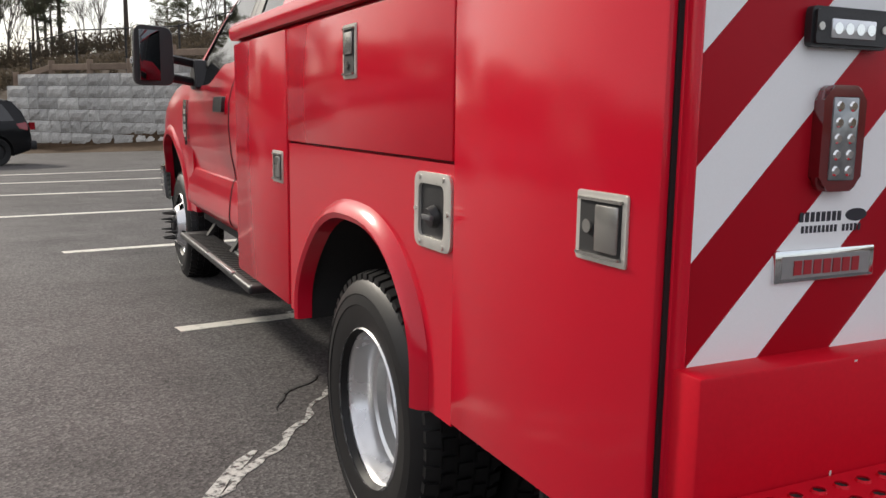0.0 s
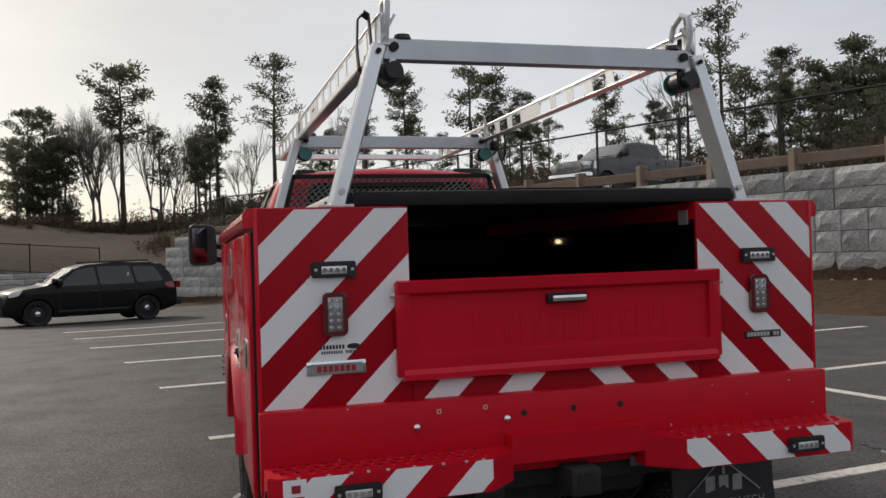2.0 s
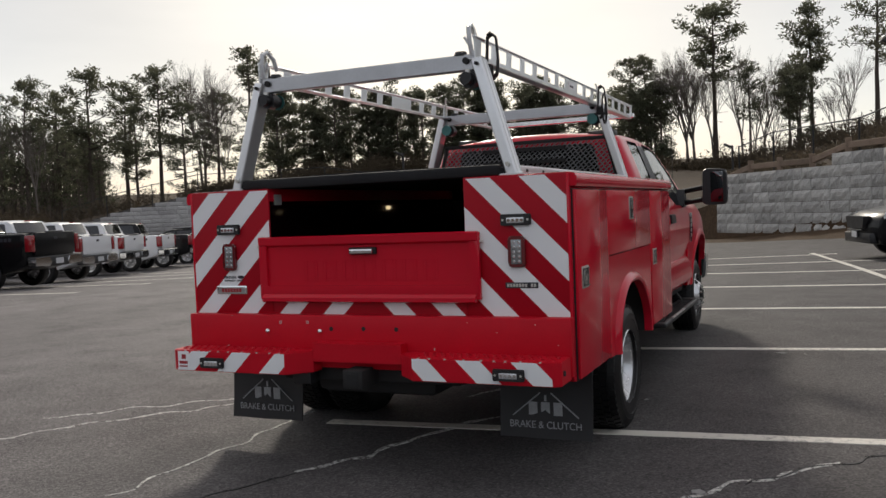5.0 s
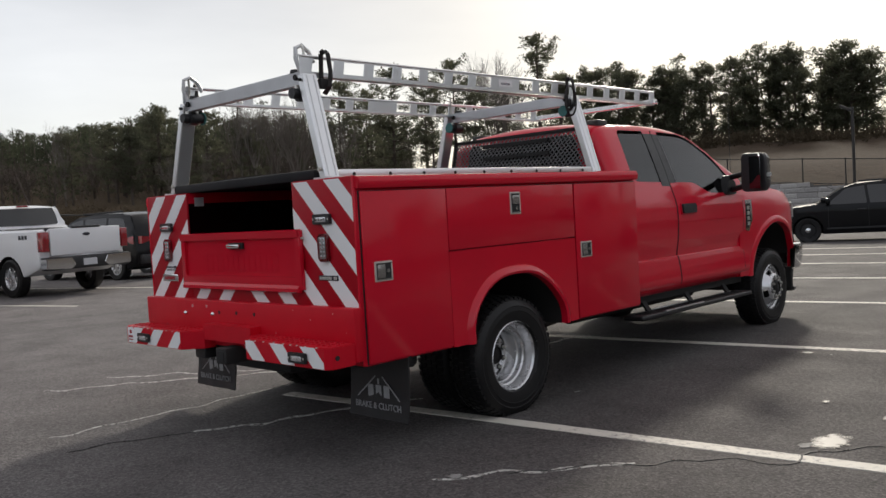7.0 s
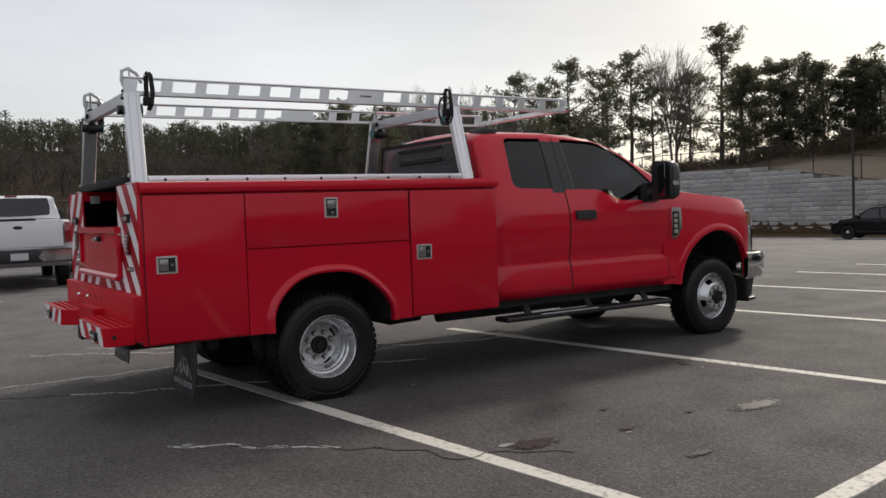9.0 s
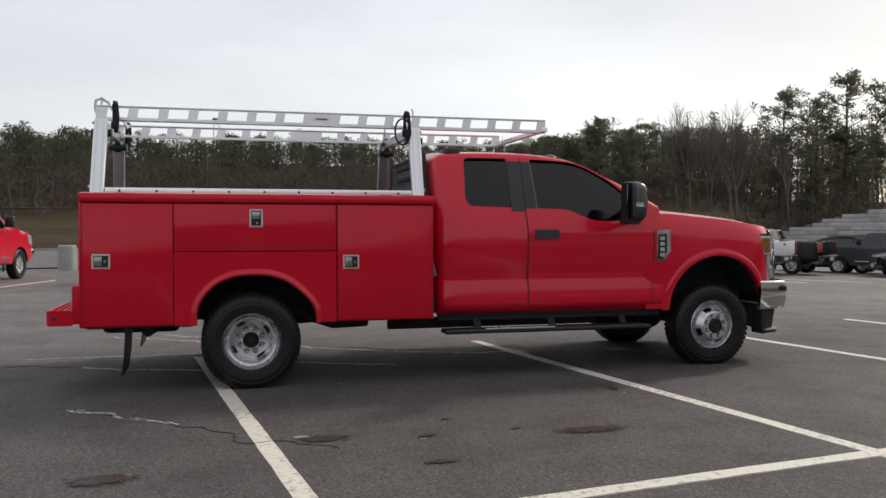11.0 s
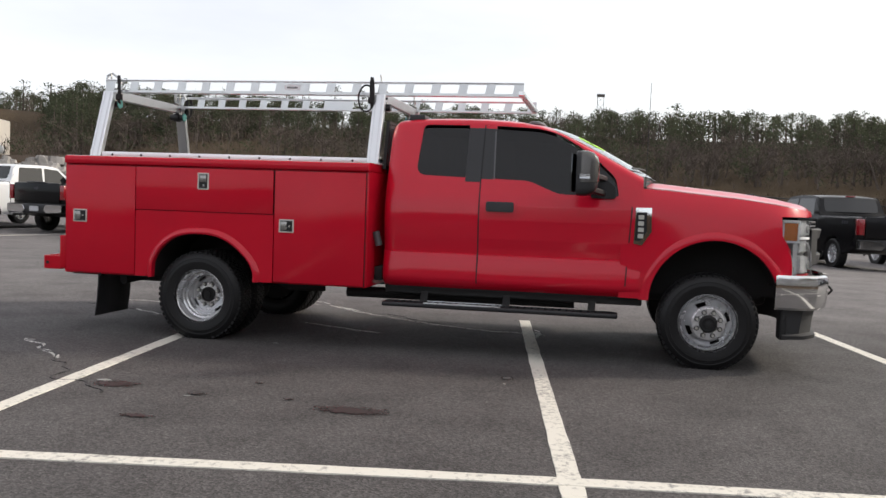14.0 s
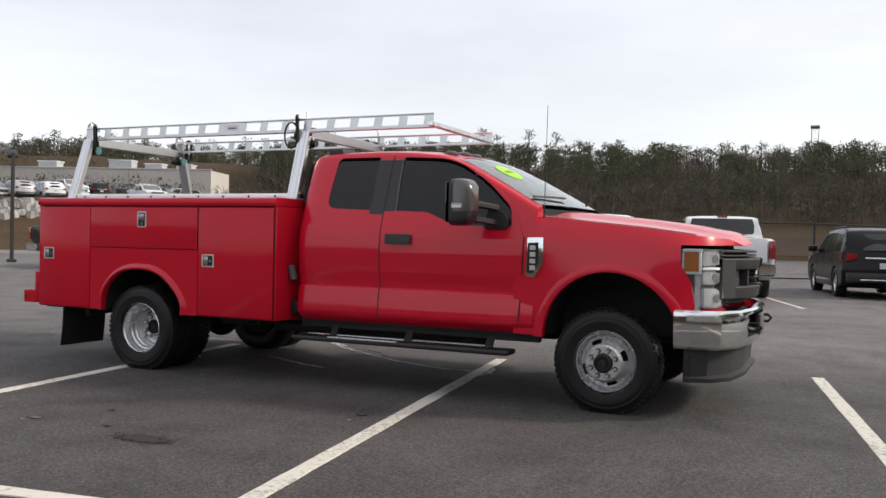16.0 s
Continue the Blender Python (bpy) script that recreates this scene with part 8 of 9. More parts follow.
ROW = "row of parked vehicles"
white_truck = vehicle("parked_pickup", "pickup", CAR_WHITE, "white crew-cab pickup parked tail to the lot", "pickup", "alloy", by_wheel(-14.6, 2.4, -101, 1.84), ROW)
for x, y, az in ((-19.5, 13.6, -106), (-21.8, 17.6, -110), (-23.1, 20.9, -115)):
    copy_thing(white_truck, by_wheel(x, y, az, 1.84))
copy_thing(white_truck, by_wheel(-13.55, 0.6, -86, 1.84, 1))
black_truck = vehicle("parked_pickup", "pickup", CAR_BLACK, "black crew-cab pickup parked tail to the lot", "pickup", "alloy", by_wheel(-16.7, 9.5, -105, 1.84), ROW)
copy_thing(black_truck, by_wheel(-24.3, 24.1, -123, 1.84))
explorer = vehicle("parked_suv", "suv", CAR_BLACK, "glossy black sport utility with silver spoked rims", "SUV", "alloy", by_wheel(-17.0, 5.8, -101, 1.48), ROW)
red_truck = vehicle("parked_pickup", "pickup", RED_GLOSS, "bright red crew-cab pickup with chrome bumpers", "pickup", "alloy", by_wheel(-13.9, -6.4, -78, 1.84, 1), ROW)
copy_thing(black_truck, by_wheel(-15.0, -8.9, -80, 1.84, 1))
copy_thing(black_truck, by_wheel(-15.0, -11.4, -80, 1.84, 1))
copy_thing(white_truck, by_wheel(-14.6, -14.7, -80, 1.84, 1))
copy_thing(black_truck, by_wheel(-15.0, -17.6, -80, 1.84, 1))
# those parked towards the far wall
FAR_HEAD = (-0.78, -0.62)
far_truck = vehicle("parked_pickup", "pickup", CAR_GREY, "dark grey pickup with a chrome grille", "pickup", "alloy", parked(-25.6, 30.6, *FAR_HEAD), "cars below the far wall")
copy_thing(explorer, parked(-28.2, 29.4, *FAR_HEAD))
copy_thing(explorer, parked(-22.1, 29.6, -0.4, -0.9))
white_suv = vehicle("parked_suv", "suv", CAR_WHITE, "white sport utility parked below the far wall", "SUV", "alloy", parked(-36, 40.3, *FAR_HEAD), "cars below the far wall")
saloon = vehicle("parked_car", "saloon", CAR_SILVER, "silver saloon car parked in the open lot", "car", "alloy", parked(-38.6, 38.4, *FAR_HEAD), "cars below the far wall")
copy_thing(white_suv, parked(-33.4, 42.0, *FAR_HEAD))
copy_thing(saloon, parked(-41.2, 36.6, *FAR_HEAD))
# on the ramp above the near wall
ramp_truck = copy_thing(far_truck, stand(14.6, 25.2, -0.93, -0.36, ground_height(14.6, 25.2)))
ramp_truck["label"], ramp_truck["group"] = "dark grey pickup on the ramp above the wall", "vehicles on the ramp"

# trees: a few of each kind, then copied
BARK = surface("pine_bark", (0.115, 0.095, 0.08), 0.95, grain=(9, 0.5), stain=(1.5, 0.4), specular=0.1)
BARK_GREY = surface("grey_bark", (0.20, 0.175, 0.155), 0.95, grain=(9, 0.4), stain=(1.0, 0.4), specular=0.1)
NEEDLE = random_tone(surface("pine_needles", (0.082, 0.090, 0.064), 0.8, grain=(2, 0.4), stain=(0.5, 0.5), second=(0.06, 0.06, 0.042), specular=0.1), 0.6, 1.25, True)
BRUSH = random_tone(surface("winter_brush", (0.085, 0.065, 0.045), 0.9, grain=(2, 0.4), stain=(0.3, 0.5), second=(0.06, 0.06, 0.03), specular=0.1), 0.55, 1.25, True)
FAR_LEAF = random_tone(surface("distant_pines", (0.068, 0.082, 0.052), 0.9, grain=(0.6, 0.4), stain=(0.1, 0.5), second=(0.06, 0.062, 0.034), specular=0.1), 0.6, 1.3, True)
FAR_TWIG = random_tone(surface("distant_bare_woods", (0.155, 0.128, 0.11), 0.9, grain=(0.6, 0.4), stain=(0.1, 0.5), second=(0.10, 0.08, 0.068), specular=0.1), 0.6, 1.3, True)


def let_through(mat, colour, share):
    """Thin leaves: part of the light passes through them."""
    t = mat.node_tree
    b, out = t.nodes["Principled BSDF"], t.nodes["Material Output"]
    tr = t.nodes.new("ShaderNodeBsdfTranslucent")
    tr.inputs["Color"].default_value = (*colour, 1)
    mx = t.nodes.new("ShaderNodeMixShader")
    mx.inputs["Fac"].default_value = share
    t.links.new(b.outputs[0], mx.inputs[1])
    t.links.new(tr.outputs[0], mx.inputs[2])
    t.links.new(mx.outputs[0], out.inputs["Surface"])


let_through(NEEDLE, (0.19, 0.195, 0.13), 0.45)
let_through(BRUSH, (0.14, 0.11, 0.08), 0.4)
let_through(FAR_LEAF, (0.11, 0.12, 0.075), 0.35)


class Soup:
    """Points and faces gathered for one mesh."""

    def __init__(self):
        self.v, self.f = [], []

    def limb(self, pts, r0, r1, seg=4):
        n = len(pts)
        base = len(self.v)
        for i, p in enumerate(pts):
            d = (pts[min(i + 1, n - 1)] - pts[max(i - 1, 0)]).normalized()
            u = d.orthogonal().normalized()
            w = d.cross(u)
            r = r0 + (r1 - r0) * i / (n - 1)
            for k in range(seg):
                a = 2 * math.pi * k / seg
                self.v.append(tuple(p + (u * math.cos(a) + w * math.sin(a)) * r))
        for i in range(n - 1):
            for k in range(seg):
                a, b = base + i * seg + k, base + i * seg + (k + 1) % seg
                self.f.append((a, b, b + seg, a + seg))

    def leaf(self, p, d, n, length, width):
        s = d.cross(n).normalized() * width
        base = len(self.v)
        self.v += [tuple(p), tuple(p + d * length * 0.55 + s), tuple(p + d * length), tuple(p + d * length * 0.5 - s)]
        self.f.append((base, base + 1, base + 2, base + 3))

    def object(self, name, mat, parent=None, label=""):
        me = bpy.data.meshes.new(name)
        me.from_pydata(self.v, [], self.f)
        me.materials.append(mat)
        ob = new(name, me)
        ob.parent = parent
        return tagged(ob, label)


def rvec(rng):
    while True:
        v = Vector((rng.uniform(-1, 1), rng.uniform(-1, 1), rng.uniform(-1, 1)))
        if 0.05 < v.length < 1:
            return v.normalized()


def spray(soup, rng, c, rx, rz, count, size):
    """A loose tuft of needle sprays round a point."""
    for _ in range(count):
        o = rvec(rng) * rng.random() ** 0.5
        p = c + Vector((o.x * rx, o.y * rx, o.z * rz))
        d = (Vector((o.x, o.y, o.z * 0.5 + 0.25)) + rvec(rng) * 0.7).normalized()
        soup.leaf(p, d, rvec(rng), size * rng.uniform(0.7, 1.4), size * rng.uniform(0.14, 0.26))


def make_pine(seed, height, crown_from, reach, full, label):
    """An open pine: bare lower trunk with stubs, limbs in uneven tiers, flat tufts of needles."""
    rng = random.Random(seed)
    tree = thing("pine_tree", label, "tree", None, "pine trees")
    wood, green = Soup(), Soup()
    lean = Vector((rng.uniform(-1, 1), rng.uniform(-1, 1), 0)) * 0.03 * height
    axis = [Vector((lean.x * (i / 8) ** 2 + 0.06 * rng.uniform(-1, 1), lean.y * (i / 8) ** 2 + 0.06 * rng.uniform(-1, 1), height * i / 8)) for i in range(9)]
    axis[0] = Vector((0, 0, -0.6))
    wood.limb(axis, 0.018 * height, 0.03, 7)

    def at(h):
        u = max(0, min(7.999, h / height * 8))
        i = int(u)
        return axis[i].lerp(axis[i + 1], u - i)

    n = int(height * 2.6 * full)
    for i in range(n):
        u = rng.random()
        h = height * (crown_from + (0.97 - crown_from) * u)
        shape = math.sin(math.pi * (0.18 + 0.75 * u)) ** 0.8
        ln = reach * shape * rng.uniform(0.45, 1.25)
        a = rng.random() * 2 * math.pi
        out = Vector((math.cos(a), math.sin(a), 0))
        rise = rng.uniform(-0.12, 0.35) + 0.45 * u
        p0 = at(h)
        p1 = p0 + out * ln * 0.55 + Vector((0, 0, rise * ln * 0.35))
        p2 = p0 + out * ln + Vector((0, 0, rise * ln))
        wood.limb([p0, p1, p2], 0.012 + 0.016 * ln, 0.012, 3)
        for k in range(4 if ln > 1.2 else 3):
            c = p0.lerp(p2, rng.uniform(0.35, 1.05)) + Vector((rng.uniform(-0.4, 0.4), rng.uniform(-0.4, 0.4), rng.uniform(-0.1, 0.3)))
            if ln > 0.9:
                wood.limb([p0.lerp(p2, 0.45), c], 0.018, 0.008, 3)
            spray(green, rng, c, 0.48 * rng.uniform(0.6, 1.25), 0.30 * rng.uniform(0.7, 1.3), int(rng.uniform(15, 23) * min(full, 1.3)), 0.32)
    for i in range(7):
        h = height * rng.uniform(0.25, crown_from + 0.15)
        a = rng.random() * 6.28
        p0 = at(h)
        wood.limb([p0, p0 + Vector((math.cos(a), math.sin(a), rng.uniform(-0.1, 0.3))) * rng.uniform(0.4, 1.3)], 0.03, 0.01, 3)
    spray(green, rng, at(height) - Vector((0, 0, 0.3)), 0.45, 0.5, 50, 0.32)
    wood.object("trunk", BARK, tree)
    green.object("crown", NEEDLE, tree, "open clumps of dark green needles")
    return tree, height


def make_bare(seed, height, label):
    """A leafless tree: trunk that forks again and again into fine twigs."""
    rng = random.Random(seed)
    tree = thing("bare_tree", label, "tree", None, "bare trees")
    wood, twigs = Soup(), Soup()

    def grow(p, d, length, r, depth):
        bend = rvec(rng) * 0.12
        mid = p + d * length * 0.5 + bend * length * 0.35
        end = p + (d + bend * 0.6).normalized() * length
        (wood if depth < 2 else twigs).limb([p, mid, end], r, r * 0.6, 6 if depth == 0 else 3)
        if depth >= 5 or r < 0.006:
            return
        k = rng.choice((2, 3)) if depth else 4
        for _ in range(k):
            nd = (d + rvec(rng) * (0.55 if depth else 0.42) + Vector((0, 0, 0.18))).normalized()
            start = mid.lerp(end, rng.uniform(0.2, 1.0)) if depth else mid.lerp(end, rng.uniform(0.3, 1.0))
            grow(start, nd, length * rng.uniform(0.55, 0.78), r * rng.uniform(0.45, 0.62), depth + 1)
        grow(end, (d + rvec(rng) * 0.25).normalized(), length * rng.uniform(0.6, 0.8), r * 0.6, depth + 1)

    grow(Vector((0, 0, -0.5)), Vector((rng.uniform(-0.06, 0.06), rng.uniform(-0.06, 0.06), 1)).normalized(), height * 0.36, 0.012 * height, 0)
    wood.object("trunk", BARK_GREY, tree)
    twigs.object("crown", BARK_GREY, tree, "leafless fan of fine grey twigs")
    top = max(v[2] for v in twigs.v)
    return tree, top


PITCH = [make_pine(10 + i, 12.0 + 0.8 * i, 0.42 + 0.06 * (i % 3), 2.1 + 0.5 * (i % 2), 0.95 + 0.25 * (i % 3), "tall dark pine with a bare lower trunk") for i in range(6)]
WHITE = [make_pine(30 + i, 9.0 + 0.5 * i, 0.05 + 0.05 * (i % 3), 2.5, 1.75, "broad full dark green pine on the hillside") for i in range(5)]
MIXED = [make_pine(70 + i, 13.5 + 0.7 * i, 0.14 + 0.07 * (i % 3), 3.7, 1.35, "tall dark pine with open tiers of branches") for i in range(4)]
BARE = [make_bare(50 + i, 8.5 + 0.5 * i, "leafless grey deciduous tree on the hillside") for i in range(5)]
USED = set()


def plant(kinds, places, seed):
    """Sets one of the kinds at each (x, y, top height), as tall as it has to be."""
    rng = random.Random(seed)
    for i, (x, y, top) in enumerate(places):
        tree, full = kinds[(i + seed) % len(kinds)]
        z = ground_height(x, y)
        k = max(0.35, (top - z) / full)
        m = pose(x, y, z, 0, 0, rng.uniform(0, 360))
        if tree.name in USED:
            tree = copy_thing(tree, m)
        else:
            USED.add(tree.name)
            tree.matrix_basis = m
        tree.scale = (k * rng.uniform(0.9, 1.08), k * rng.uniform(0.9, 1.08), k)


plant(PITCH, [(-7.4, 81.7, 19.7), (1.2, 80, 18.4), (6.4, 78.7, 20.8), (-0.6, 77, 12.9), (19.1, 77.7, 18.8), (25.8, 77.8, 19.9), (26.9, 74.3, 18.5), (28.7, 71.5,
      16.2), (33.8, 47.1, 18), (31.7, 60.1, 16), (33, 54.8, 12.6), (-3.9, 76.9, 13.1), (0, 79, 12.9), (15.7, 82.5, 16.6), (31.8, 50.9, 11.4), (-0.9, 84, 13.6),
      (38.1, 46.4, 14.8)], 1)
plant(WHITE, [(31.9, 38.5, 10.7), (32.2, 35.6, 11.3), (32.8, 33.6, 12.2), (33.1, 32, 11.2), (31.5, 41.4, 12.2), (32.2, 35.6, 10.5), (33.3, 33.2, 10.9), (34, 29.5,
      11.1), (29.2, 52.4, 11), (22.3, 57.9, 10.8), (0.3, 74, 11.9), (32.1, 40.9, 9.6), (28.9, 30.5, 9), (28.8, 27.8, 8.2), (30.7, 28.6, 8.7)], 2)
plant(WHITE, [(33.5, 38.8, 10.4), (35.2, 37.4, 11.6), (36.4, 35.6, 11.2), (37.6, 34.4, 12.4), (38.6, 32.6, 12.0), (39.8, 31.2, 12.8), (40.6, 29.4, 12.2), (37.2, 31.6, 10.4), (34.4, 34.6, 9.6)], 5)
plant(BARE, [(-9.6, 79.4, 16.1), (-4.7, 79.9, 15.9), (-9.9, 79.4, 16), (-9.3, 81.5, 14.6), (12.5, 70.9, 15.2), (-9.3, 81.5, 16.4), (35, 42.4, 13.4), (30.1, 47.2,
      14.8), (-65.2, 77.1, 20.6), (-67, 79.6, 20.9), (-66.5, 78.7, 20.3), (-84.5, 53.4, 17), (-79.8, 58.6, 17.2), (-85.2, 58, 16.8), (-82.8, 54.2, 16.9), (-78.6,
      56.9, 15.4), (-97.1, 37.2, 14.2), (3.8, 75.9, 10.4), (8.3, 75.5, 9.3), (3.9, 75.9, 14), (-3, 77.9, 14.2), (-7.8, 83.6, 15.7), (-2, 80, 11.7), (-4, 81.9, 12.5),
      (12.4, 75, 15.9), (3, 77.9, 11.1), (-85, 48.8, 9.8), (-87, 45.2, 9.7), (-74.8, 61.7, 13.6), (-60.4, 74.6, 14.2), (-82.4, 56.7, 14.3)], 3)
plant(MIXED, [(-15.7, 82.5, 15.8), (-14.5, 84.8, 16.1), (-17.3, 86.3, 13.6), (33, 50.1, 15), (-77.8, 62.8, 17.3), (-74.2, 68.5, 18.9), (-67.5, 72.4, 19), (-59.7, 79,
      21.4), (-56.1, 80.3, 15.8), (-65.8, 80.6, 16.9), (-75, 74.9, 18.1), (-79.4, 68.7, 16.9), (-63.6, 71.9, 14.5), (-66.7, 67.7, 14.1), (-92.8, 47, 15.4), (-87.3,
      48.8, 13.8), (-93.1, 41.6, 13.1), (-96.8, 37.9, 12.5), (-95.3, 41.5, 13.5), (-91, 46.1, 15.4), (-90.1, 51.9, 14.8), (-86.1, 46.8, 12.5), (-94.9, 47.3, 14.7),
      (-90.6, 42.2, 12.9), (-12.7, 79, 12.8), (-90.7, 42.2, 11.7), (-84.2, 54, 11.4)], 4)
crest = random.Random(12)
plant(WHITE, [(-48.5 + 26 * i / 22 + crest.uniform(-0.5, 0.5), 68 + 10.5 * i / 22 + crest.uniform(-1.5, 1.5), crest.uniform(12.9, 14.9)) for i in range(23)], 6)
plant(WHITE, [(-23 + 12 * i / 7 + crest.uniform(-1, 1), 77.5 + 1.5 * i / 7 + crest.uniform(-2, 3), crest.uniform(10.9, 12.8)) for i in range(8)], 7)
plant(WHITE, [(-45 + 22 * i / 13 + crest.uniform(-0.8, 0.8), 72 + 9 * i / 13 + crest.uniform(-2, 2), 12.6 + crest.uniform(-0.9, 0.7)) for i in range(14)], 9)
plant(MIXED, [(10 + 24 * i / 9 + crest.uniform(-1, 1), 84 - 9 * i / 9 + crest.uniform(-3, 4), crest.uniform(12.0, 15.5)) for i in range(10)], 8)


def brushwood(name, bands, count, seed, label):
    """Thickets of thin stems and dead leaves along a line: (x0, y0, x1, y1, width, height)."""
    rng = random.Random(seed)
    s = Soup()
    total = sum(math.hypot(b[2] - b[0], b[3] - b[1]) for b in bands)
    for x0, y0, x1, y1, wide, tall in bands:
        n = int(count * math.hypot(x1 - x0, y1 - y0) / total)
        for _ in range(n):
            u, w = rng.random(), rng.gauss(0, 0.4) * wide
            d = Vector((x1 - x0, y1 - y0, 0)).normalized()
            x, y = x0 + (x1 - x0) * u - d.y * w, y0 + (y1 - y0) * u + d.x * w
            p = Vector((x, y, ground_height(x, y) - 0.1))
            h = tall * rng.uniform(0.35, 1.15) * (0.7 + 0.5 * noise.noise(Vector((x * 0.25, y * 0.25, 1))))
            for _ in range(3):
                tip = p + Vector((rng.gauss(0, 0.25) * h, rng.gauss(0, 0.25) * h, h * rng.uniform(0.7, 1)))
                s.limb([p, p.lerp(tip, 0.5) + rvec(rng) * 0.1, tip], 0.02, 0.006, 3)
                for _ in range(5):
                    s.leaf(p.lerp(tip, rng.uniform(0.3, 1)) + rvec(rng) * 0.2, rvec(rng), rvec(rng), 0.26 * rng.uniform(0.6, 1.4), 0.05)
    tagged(s.object(name, BRUSH), label, "brush", kind="stuff")


brushwood("brush", [(-52, 58, -35, 66, 5, 1.9), (-39, 66, -20, 71, 4, 1.9), (-20, 72, -4, 70, 6, 1.5), (-6, 72, 12, 66, 8, 2.6), (10, 66, 34, 50, 8, 2.6), (22, 36, 29, 20, 6, 2.4), (-3, 52, 8, 44, 5, 1.2), (8, 44, 18, 34, 5, 1.4)], 4200, 3,
          "brown leafless scrub and saplings under the trees")
brushwood("brush", [(-78, 40, -52, 55, 8, 2.4), (-90, 10, -78, 40, 8, 2.6)], 700, 4, "brown scrub at the edge of the far woods")


# how high the woods stand against the sky, by compass direction
SKYLINE = [(-180, 4.5), (-135, 5.4), (-121.5, 5.3), (-115, 5.8), (-113, 6.2), (-108, 5.3), (-102.7, 5.9), (-97, 5.3), (-93, 5.0), (-87, 4.5), (-82, 4.4), (-77, 4.8), (-73, 4.9), (-69, 5.9), (-65, 6.5), (-50, 6.4), (30, 4.2), (180, 4.5)]


def far_woods():
    """The woods that ring the lot: a mix of bare grey trees and pines, thick to the ground."""
    rng = random.Random(21)
    green, grey = Soup(), Soup()

    def spot(i, n):
        deg = -156 + 110 * rng.random() if i < 0.86 * n else rng.choice((rng.uniform(-180, -156), rng.uniform(30, 180)))
        return deg

    for i in range(1900):
        deg = spot(i, 1900)
        r = rng.uniform(103, 152) if i % 3 else rng.uniform(132, 154)
        x, y = r * math.sin(radians(deg)), r * math.cos(radians(deg))
        p = Vector((x, y, ground_height(x, y)))
        if -147 < deg < -126:
            r += 56
        elif -140 < deg < -112 and r < 114:
            r += 12
        if deg < -112:
            x, y = r * math.sin(radians(deg)), r * math.cos(radians(deg))
            p = Vector((x, y, ground_height(x, y)))
        # bare woods stand low in front, the pines make the crest
        crest_z = 1.25 + math.hypot(x - 8, y - 2) * (math.tan(radians(interp(deg, SKYLINE))) + 0.006 * noise.noise(Vector((x * 0.05, y * 0.05, 5)))) - rng.random() ** 2 * 2.2
        back = min(1.0, max(0.0, (r - 108) / 22))
        top = max(4.5, (crest_z - p.z) * (0.62 + 0.38 * back))
        pine = rng.random() < 0.12 + 0.62 * back + 0.5 * noise.noise(Vector((x * 0.045, y * 0.045, 2)))
        if pine:
            top += rng.uniform(0.0, 1.0) + (rng.uniform(1.5, 3.2) if rng.random() < 0.03 else 0)
            grey.limb([p, p + Vector((0, 0, top))], 0.2, 0.05, 3)
            for _ in range(24):
                u = rng.uniform(0.2, 1.0)
                a, q = rng.random() * 6.28, 2.2 * (1.06 - u) ** 0.7 * rng.uniform(0.3, 1.1)
                spray(green, rng, p + Vector((math.cos(a) * q, math.sin(a) * q, top * u)), 0.75, 0.35, 14, 0.38)
        else:
            grey.limb([p, p + Vector((rng.gauss(0, 0.4), rng.gauss(0, 0.4), top * 0.8))], 0.17, 0.06, 4)
            for _ in range(16):
                q = p + Vector((rng.gauss(0, 0.3), rng.gauss(0, 0.3), top * rng.uniform(0.25, 0.65)))
                tip = q + Vector((rng.gauss(0, 1.1), rng.gauss(0, 1.1), rng.uniform(0.6, top * 0.38)))
                grey.limb([q, q.lerp(tip, 0.5) + rvec(rng) * 0.2, tip], 0.045, 0.014, 3)
            for _ in range(130):
                c = p + Vector((rng.gauss(0, 1.25), rng.gauss(0, 1.25), top * min(0.96, rng.triangular(0.25, 1.0, 0.78))))
                d = (rvec(rng) + Vector((0, 0, 0.6))).normalized()
                grey.leaf(c, d, rvec(rng), rng.uniform(0.4, 0.95), 0.018)
    for i in range(3800):
        deg = spot(i, 3800)
        r = rng.uniform(99, 140)
        x, y = r * math.sin(radians(deg)), r * math.cos(radians(deg))
        p = Vector((x, y, ground_height(x, y)))
        h = rng.uniform(1.5, 5.0)
        for _ in range(12):
            d = (rvec(rng) + Vector((0, 0, 1.4))).normalized()
            grey.leaf(p + Vector((rng.gauss(0, 0.9), rng.gauss(0, 0.9), rng.random() * h * 0.6)), d, rvec(rng), rng.uniform(0.5, 1.5), 0.026)
        if rng.random() < 0.35:
            spray(green, rng, p + Vector((0, 0, h * 0.5)), 1.0, 0.8, 12, 0.45)
    tagged(green.object("woods", FAR_LEAF), "distant dark green pines among bare woods", "woods", kind="stuff")
    tagged(grey.object("woods", FAR_TWIG), "distant grey-brown leafless woods", "woods", kind="stuff")


far_woods()

